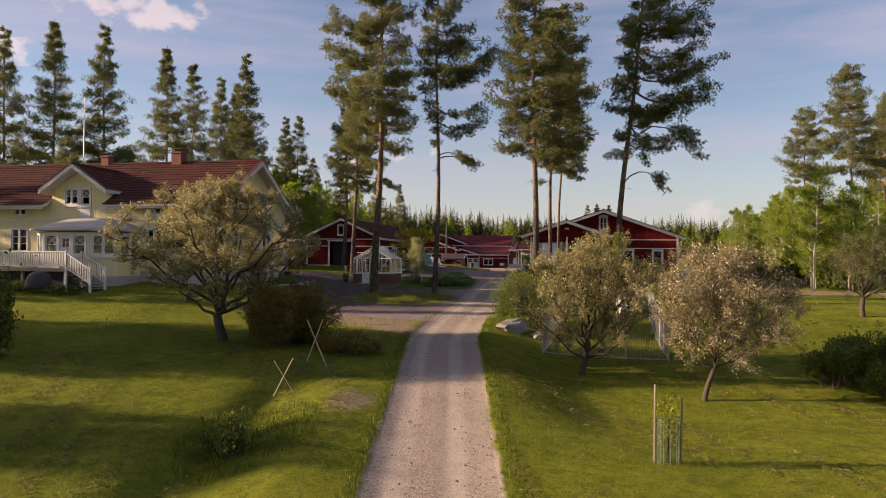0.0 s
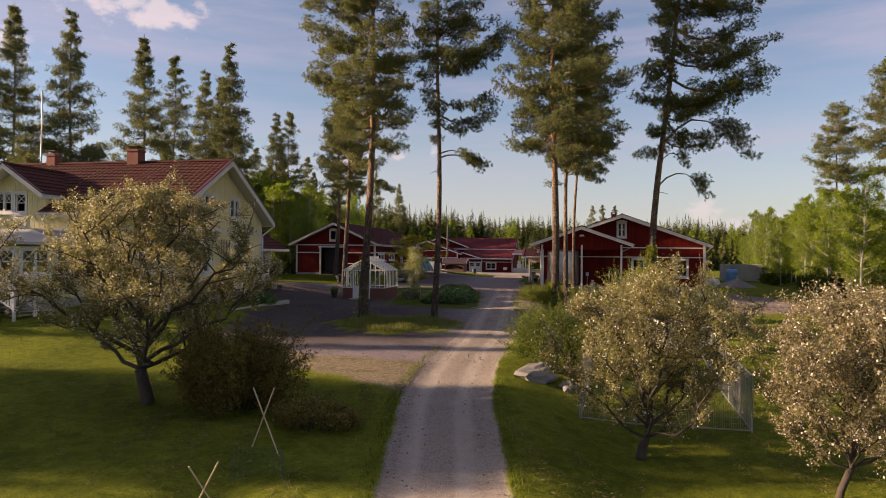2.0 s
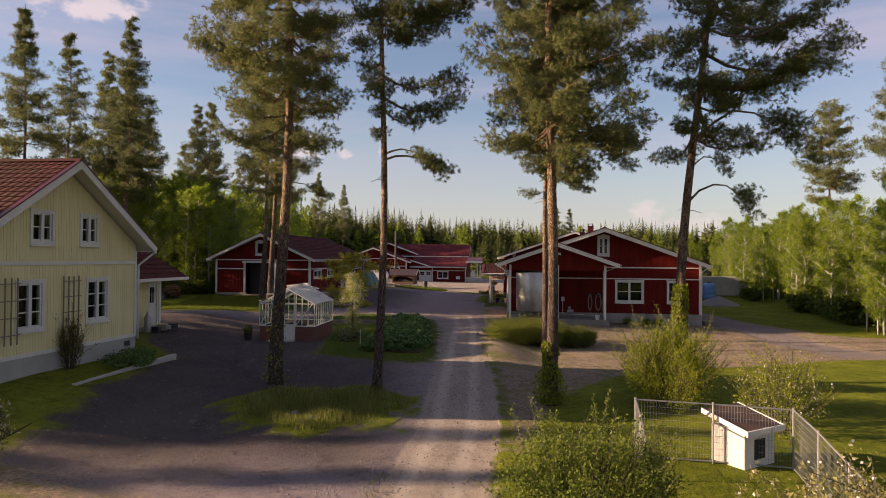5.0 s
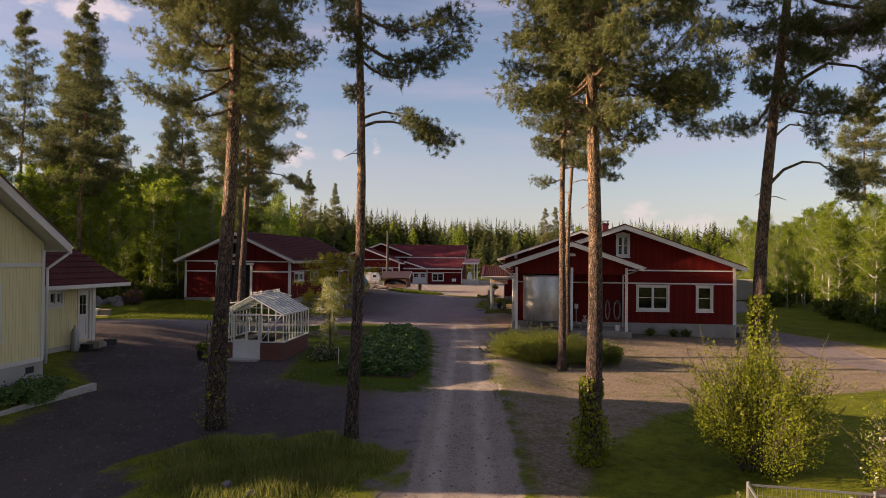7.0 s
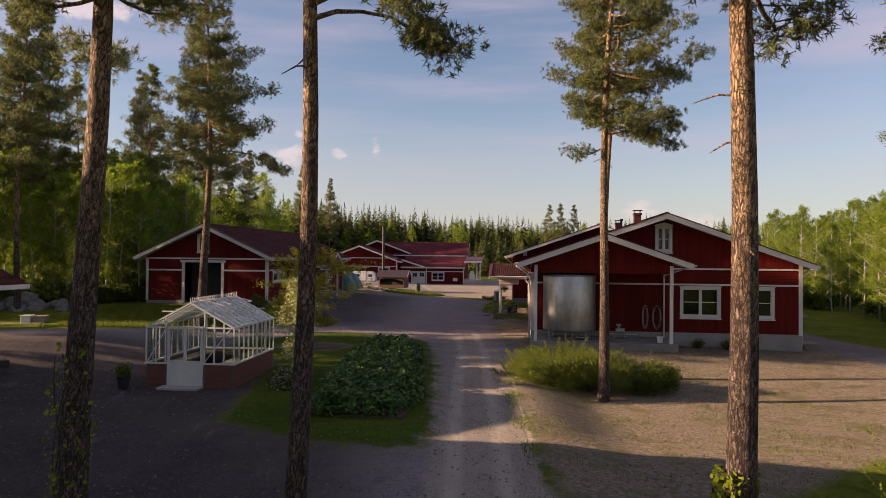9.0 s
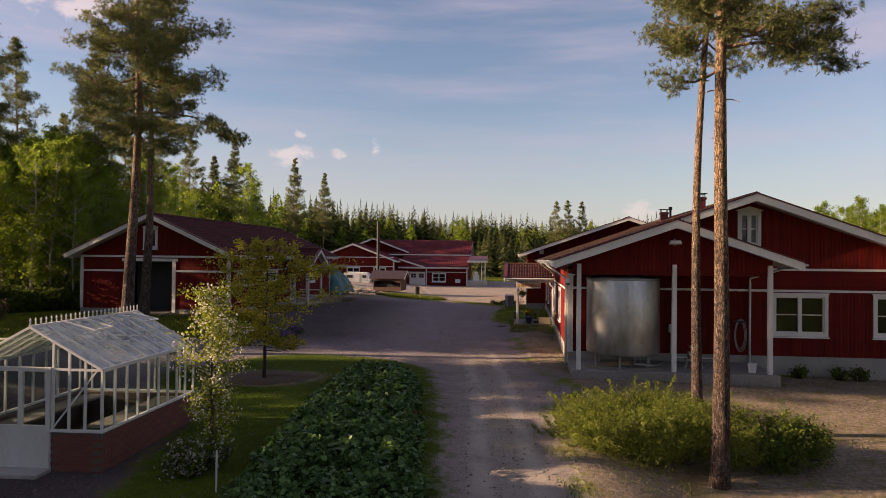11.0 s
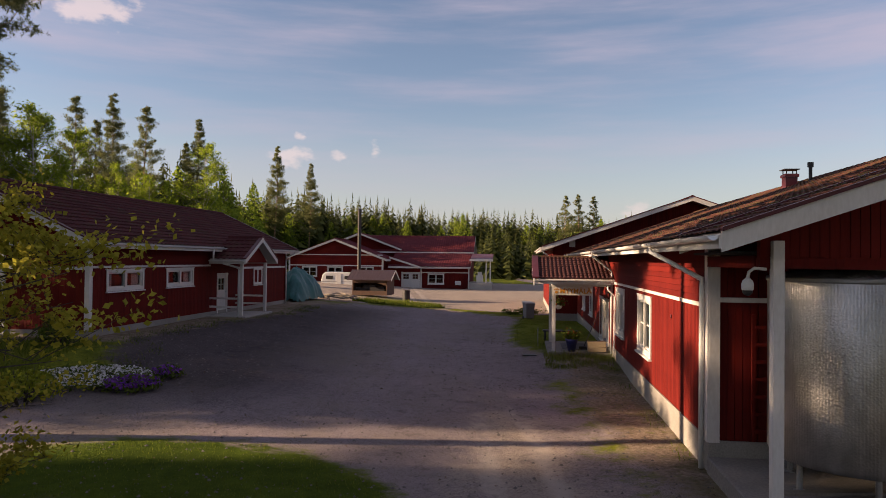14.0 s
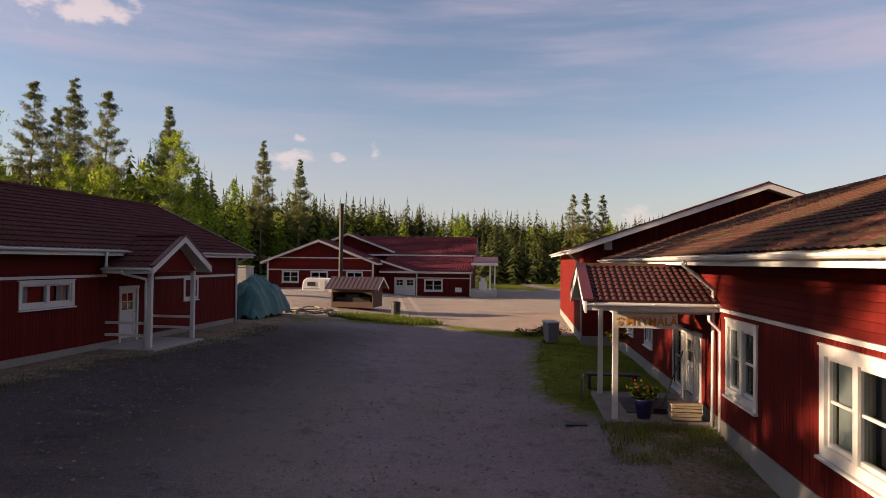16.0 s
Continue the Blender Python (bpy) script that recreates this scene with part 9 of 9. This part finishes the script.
def boulder(x, y, sx, sy, sz, seed, label="lichen-grey granite boulder beside the drive"):
    bm = bmesh.new()
    bmesh.ops.create_icosphere(bm, subdivisions=3, radius=1.0)
    for v in bm.verts:
        p = v.co * 1.3 + Vector((seed * 3.1, seed, 0))
        v.co *= 0.85 + 0.35 * noise.noise(p) + 0.12 * noise.noise(p * 3)
        v.co = Vector((v.co.x * sx, v.co.y * sy, v.co.z * sz))
    me = bpy.data.meshes.new("boulder")
    bm.to_mesh(me)
    bm.free()
    me.materials.append(STONE)
    tagged(hang("boulder", me, None, pose(x, y, ground_z(x, y) + sz * 0.15, 0, 0, seed * 40)), label, "boulder", "boulders")


boulder(2.95, 28.4, 0.95, 0.6, 0.42, 1)
boulder(3.9, 27.9, 0.5, 0.4, 0.28, 2)
for i, (x, y) in enumerate(((-1.6, 40.4), (-2.3, 37.5), (-2.9, 38.0), (-3.0, 40.1))):
    boulder(x, y, 0.16, 0.13, 0.10, 5 + i, "small pale stone in rough grass")
rr = random.Random(9)
for i in range(16):
    x, y = -8.6 + 3.2 * rr.random(), 68.6 + 3.0 * rr.random()
    boulder(x, y, 0.2, 0.16, 0.14, 12 + i, "rounded grey stone edging a flower bed")

# flower bed by the barn drive
def flower_bed():
    rng = np.random.default_rng(61)
    for fol, n, cx, cy, rx, ry, nm, lab in ((WHITE_FLOWER, 1300, -4.6, 73.2, 1.5, 1.1, "white_flowers", "mat of small white flowers"), (PURPLE, 800, -3.4, 72.6, 0.7, 0.6, "purple_flowers", "mat of bright purple flowers"), (PURPLE, 350, -2.9, 73.8, 0.4, 0.4, "purple_flowers", "mat of bright purple flowers")):
        r, a = np.sqrt(rng.random(n)), rng.random(n) * 6.28
        x, y = cx + rx * r * np.cos(a), cy + ry * r * np.sin(a)
        c = np.stack([x, y, land(x, y) + 0.10 + 0.16 * (1 - r) + 0.05 * rng.random(n)], axis=1)
        v, f = leaf_quads(rng, c, 0.035, 0.95, 1.5)
        tagged(hang(nm, array_mesh(nm, v, f, fol)), lab, "flowers", kind="stuff")
        c2 = c - np.array([0, 0, 0.06])
        v, f = leaf_quads(rng, c2[rng.integers(0, n, n)] + rng.normal(size=(n, 3)) * 0.05, 0.06, 0.5)
        tagged(hang("flower_leaves", array_mesh("flower_leaves", v, f, LEAF_GREEN)), "low green leaves under a flower mat", "plants", kind="stuff")


flower_bed()
plant_bush("bush", bush_meshes(350, 0.9, 0.8, 0.8, 1500, 0.05, LEAF_HOP), -5.3, 71.3, "yellow-green shrub in a flower bed")
comp = thing("compost_bin", place(-9.6, 70.6, 10), "squat black compost bin with a lid", "bin")
part("body", Shape().lathe([(0.36, 0), (0.40, 0.1), (0.44, 0.6), (0.46, 0.62)], 16), BLACK, comp)
part("lid", Shape().lathe([(0.52, 0.60), (0.52, 0.66), (0.3, 0.74), (0.05, 0.76)], 16), BLACK, comp)

# crossed stakes in the rough grass, net, tree guard
for x, y, s, rz in ((-4.15, 18.2, 1.05, 10), (-3.85, 20.9, 1.45, -40)):
    st = thing("crossed_stakes", place(x, y, rz), "two thin pale wooden stakes tied crosswise", "stakes", "garden stakes")
    part("stake", Shape().tube([(-0.3 * s, 0, -0.1), (0.22 * s, 0.05, 0.95 * s)], 0.016, 6), PALE_WOOD, st)
    part("stake", Shape().tube([(0.34 * s, 0.1, -0.1), (-0.24 * s, 0, 0.9 * s)], 0.016, 6), PALE_WOOD, st)
net = Shape()
for i in range(12):
    a = math.pi * i / 11
    net.tube([(math.cos(a) * 0.5, math.sin(a) * 0.5, 0), (math.cos(a) * 0.47, math.sin(a) * 0.47, 0.55)], 0.006, 4, False)
for z in np.linspace(0.05, 0.55, 6):
    net.tube([(math.cos(t) * 0.49, math.sin(t) * 0.49, z) for t in np.linspace(0, 3.14, 12)], 0.006, 4, False)
solid("garden_net", net, surface("green_net", (0.02, 0.06, 0.035), (0.05, 0.11, 0.07), 10, 2, 0.7, 0.0), place(-3.55, 19.4), "low green wire net round seedlings", "net")
guard = thing("tree_guard", place(4.35, 13.35), "wire mesh guard round a sapling between two stakes", "tree guard")
gs = Shape()
for i in range(20):
    a = 6.28 * i / 20
    gs.tube([(math.cos(a) * 0.21, math.sin(a) * 0.21, 0.0), (math.cos(a) * 0.21, math.sin(a) * 0.21, 0.85)], 0.004, 3, False)
for z in np.linspace(0.03, 0.85, 18):
    gs.tube([(math.cos(t) * 0.21, math.sin(t) * 0.21, z) for t in np.linspace(0, 6.28, 17)], 0.004, 3, False)
part("mesh", gs, surface("green_wire", (0.03, 0.06, 0.04), (0.07, 0.11, 0.08), 10, 2, 0.6, 0.0), guard, "dark green wire mesh")
part("stake", Shape().tube([(-0.24, 0, -0.1), (-0.24, 0, 1.5)], 0.02, 6), GREY_WOOD, guard)
part("stake", Shape().tube([(0.26, 0, -0.1), (0.28, 0, 1.25)], 0.02, 6), GREY_WOOD, guard)
sp = leafy("sapling", 88, 1.2, 0.3, 0.22, 1, 0.035, 260, BARK_GREY, LEAF_HOP, 0.014, 12, 0.8)
sap = thing("sapling", place(4.35, 13.35), "thin young sapling with small bright leaves", "sapling")
for nm, me in zip(("trunk", "limb", "crown"), sp):
    hang(nm, me, sap)
solid("white_marker", Shape().tube([(0, 0, -0.1), (0, 0, 0.75)], 0.02, 6), WHITE, place(-1.6, 52.8), "thin white marker stake beside a bed", "stake")

# kerb of the bed along the gable wall, odds and ends by the annexe
kerb = thing("bed_kerb", pose(-10.74, 46.65, 0, 0, 0, -12), "pale concrete kerb round a wall bed", "kerb")
for i in range(9):
    y = -6.3 + i * 0.74
    w = 1.75 - 0.02 * i
    z = ground_z(-9.3, 41 + i * 0.7)
    part("kerb_stone", Shape().box(w - 0.06, w + 0.1, y, y + 0.72, z - 0.2, z + 0.16), CONCRETE, kerb, bevel=0.015)
YP = pose(-10.74, 46.65, 0, 0, 0, -12)
solid("gas_bottle", Shape().lathe([(0.15, 0), (0.16, 0.05), (0.16, 0.75), (0.1, 0.9), (0.05, 0.95), (0.05, 1.05)], 14), GALV, YP @ pose(-2.55, 5.2, 0.95), "grey gas bottle by a wall", "bottle", smooth=True)
for i, (v, r) in enumerate(((5.6, 0.2), (6.1, 0.25), (6.6, 0.18), (7.2, 0.22))):
    solid("junk_box", Shape().box(-r, r, -r * 0.7, r * 0.7, 0, r * 1.2), (BLACK, GREY_WOOD, GALV, BLACK)[i], YP @ pose(-2.3, v, 0.98, 0, 0, 20 * i), "small box of odds and ends by a door", "box", "boxes by the annexe", bevel=0.02)
mast = thing("antenna_mast", pose(-30.0, 57.5, 0.6), "thin lattice antenna mast behind the farmhouse", "mast")
part("pole", Shape().tube([(0, 0, 0), (0, 0, 14.8)], [0.09, 0.04], 8), GALV, mast)
for z, l in ((14.2, 0.9), (13.0, 0.5), (11.6, 0.6)):
    part("aerial", Shape().beam((-l, 0, z), (l, 0, z), 0.025, 0.025).beam((-l * 0.5, -0.3, z), (-l * 0.5, 0.3, z), 0.015, 0.015).beam((l * 0.5, -0.3, z), (l * 0.5, 0.3, z), 0.015, 0.015), GALV, mast)
rocks = random.Random(23)
for i, (x, y, r) in enumerate(((-22.6, 77.6, 1.25), (-21.4, 77.0, 0.8), (-20.4, 77.4, 0.65), (-19.6, 76.9, 0.85), (-23.8, 77.0, 0.9), (-22.0, 75.9, 0.6), (-20.9, 75.8, 0.5), (-19.2, 75.9, 0.42))):
    boulder(x, y, r, r * (0.7 + 0.2 * rocks.random()), r * 0.75, 40 + i, "grey blasted rock in a heap at the wood's edge")
plant_bush("rhododendron_bush", bush_meshes(361, 0.95, 0.8, 1.2, 2600, 0.05, LEAF_DARK, blossom=(900, PURPLE), lumps=20), -18.6, 77.0, "rounded bush with purple flowers beside a rock heap")
for x, y, w, h, mat, lab in ((-18.9, 70.9, 0.5, 0.36, WHITE_METAL, "white box standing on a lawn"), (-18.2, 70.95, 0.6, 0.33, GREY_WOOD, "grey wooden box standing on a lawn")):
    box = thing("storage_box", place(x, y, 8), lab, "box", "boxes on the lawn")
    part("body", Shape().box(-w / 2, w / 2, -0.35, 0.35, 0, h), mat, box, bevel=0.015)
    part("lid", Shape().box(-w / 2 - 0.02, w / 2 + 0.02, -0.37, 0.37, h + 0.002, h + 0.05), mat, box, bevel=0.01)
solid("plank", Shape().box(-1.0, 1.0, -0.14, 0.14, 0, 0.06), PALE_WOOD, place(-18.7, 69.9, 4), "pale plank lying on a lawn", "plank", bevel=0.008)
under = [bush_meshes(370 + i, 1.5, 1.2, 1.5, 2600, 0.07, LEAF_GREEN, lumps=22) for i in range(3)]
thicket = random.Random(31)
for i in range(26):
    plant_bush("bush", under[i % 3], -30 + 14 * (i / 26), 71.6 + 12 * (i / 26) + 1.2 * thicket.random(), "dark undergrowth at the wood's edge", group="undergrowth", rz=360 * thicket.random(), scale=0.7 + 0.6 * thicket.random())
low = [bush_meshes(380 + i, 0.75, 0.55, 0.55, 900, 0.045, LEAF_GREEN, lumps=12) for i in range(2)]
for i in range(9):
    p = YP @ Vector((-12.8 + i * 0.95 + 0.3 * thicket.random(), -13.75 - 0.3 * thicket.random(), 0))
    if abs(p.x - (YP @ Vector((-6.55, -13.95, 0))).x) > 0.9:
        plant_bush("bush", low[i % 2], p.x, p.y, "low dark shrub at the foot of a terrace", group="terrace shrubs", rz=50 * i)


# yard stores beyond the shop: gravel heap, big bags, tank, container
def gravel_heap(x, y, r, h):
    rng = np.random.default_rng(17)
    n, m = 28, 9
    pts, faces = [(0, 0, h)], []
    for j in range(1, m + 1):
        for i in range(n):
            a, t = 6.2832 * i / n, j / m
            rr = r * t * (1 + 0.12 * math.sin(a * 3 + 1)) * (1 + 0.04 * rng.normal())
            pts.append((math.cos(a) * rr * 1.3, math.sin(a) * rr, h * (1 - t) ** 0.9 * (1 + 0.06 * rng.normal()) - 0.05 * t))
    for i in range(n):
        faces.append((0, 1 + i, 1 + (i + 1) % n))
        for j in range(m - 1):
            a, b = 1 + j * n + i, 1 + j * n + (i + 1) % n
            faces.append((a, a + n, b + n, b))
    solid("mound", Shape().add(pts, faces), STONE, place(x, y, 20), "low heap of dark gravel on the yard road", "heap", smooth=True)


gravel_heap(33.6, 85.6, 2.0, 0.95)
BAG = surface("white_woven_bag", (0.55, 0.55, 0.54), (0.78, 0.78, 0.76), 12, 2.5, 0.8, 0.5, 0.03)
for x, y, rz, sc in ((30.9, 87.2, 10, 1.0), (32.0, 88.0, 35, 0.9), (31.6, 89.4, -15, 1.05)):
    bag = Shape()
    ring = [(0.42, 0.0), (0.50, 0.12), (0.53, 0.45), (0.50, 0.78), (0.36, 0.92), (0.10, 0.98)]
    n = 16
    pts = []
    for r, z in ring:
        for i in range(n):
            a = 6.2832 * i / n
            q = r / max(abs(math.cos(a)), abs(math.sin(a))) ** 0.7
            pts.append((math.cos(a) * q * (1 + 0.03 * math.sin(5 * a + z * 7)), math.sin(a) * q, z + 0.02 * math.sin(3 * a)))
    fs = [(j * n + i, j * n + (i + 1) % n, (j + 1) * n + (i + 1) % n, (j + 1) * n + i) for j in range(len(ring) - 1) for i in range(n)]
    bag.add(pts, fs + [tuple(range(n - 1, -1, -1)), tuple(range((len(ring) - 1) * n, len(ring) * n))])
    solid("bulk_bag", bag, BAG, place(x, y, rz, sc), "full white woven bulk bag on the yard", "bag", "bulk bags", smooth=True)
BLUE = surface("blue_plastic", (0.08, 0.20, 0.42), (0.14, 0.32, 0.58), 15, 2, 0.5, 0.1, 0.002)
tankb = thing("water_tank", place(36.6, 94.0, 15), "upright blue plastic water tank", "tank")
part("body", Shape().lathe([(0.66, 0.0), (0.72, 0.08), (0.72, 0.5), (0.70, 0.54), (0.72, 0.58), (0.72, 1.1), (0.70, 1.14), (0.72, 1.18), (0.72, 1.6), (0.55, 1.85), (0.25, 1.92)], 20), BLUE, tankb, smooth=True)
part("lid", Shape().lathe([(0.26, 1.9), (0.26, 2.0), (0.05, 2.02)], 14), BLACK, tankb)
store = thing("storage_container", place(41.0, 100.5, -12), "pale grey corrugated storage container", "container")
cor = Shape()
for i in range(24):
    cor.box(-2.9 + i * 0.243, -2.9 + i * 0.243 + 0.12, -1.24, -1.2, 0.1, 2.2)
part("body", Shape().box(-3, 3, -1.2, 1.2, 0.05, 2.3).box(-3.03, 3.03, -1.26, 1.23, 2.2, 2.35), CONCRETE, store, bevel=0.01)
part("rib", cor, CONCRETE, store)["kind"] = "stuff"
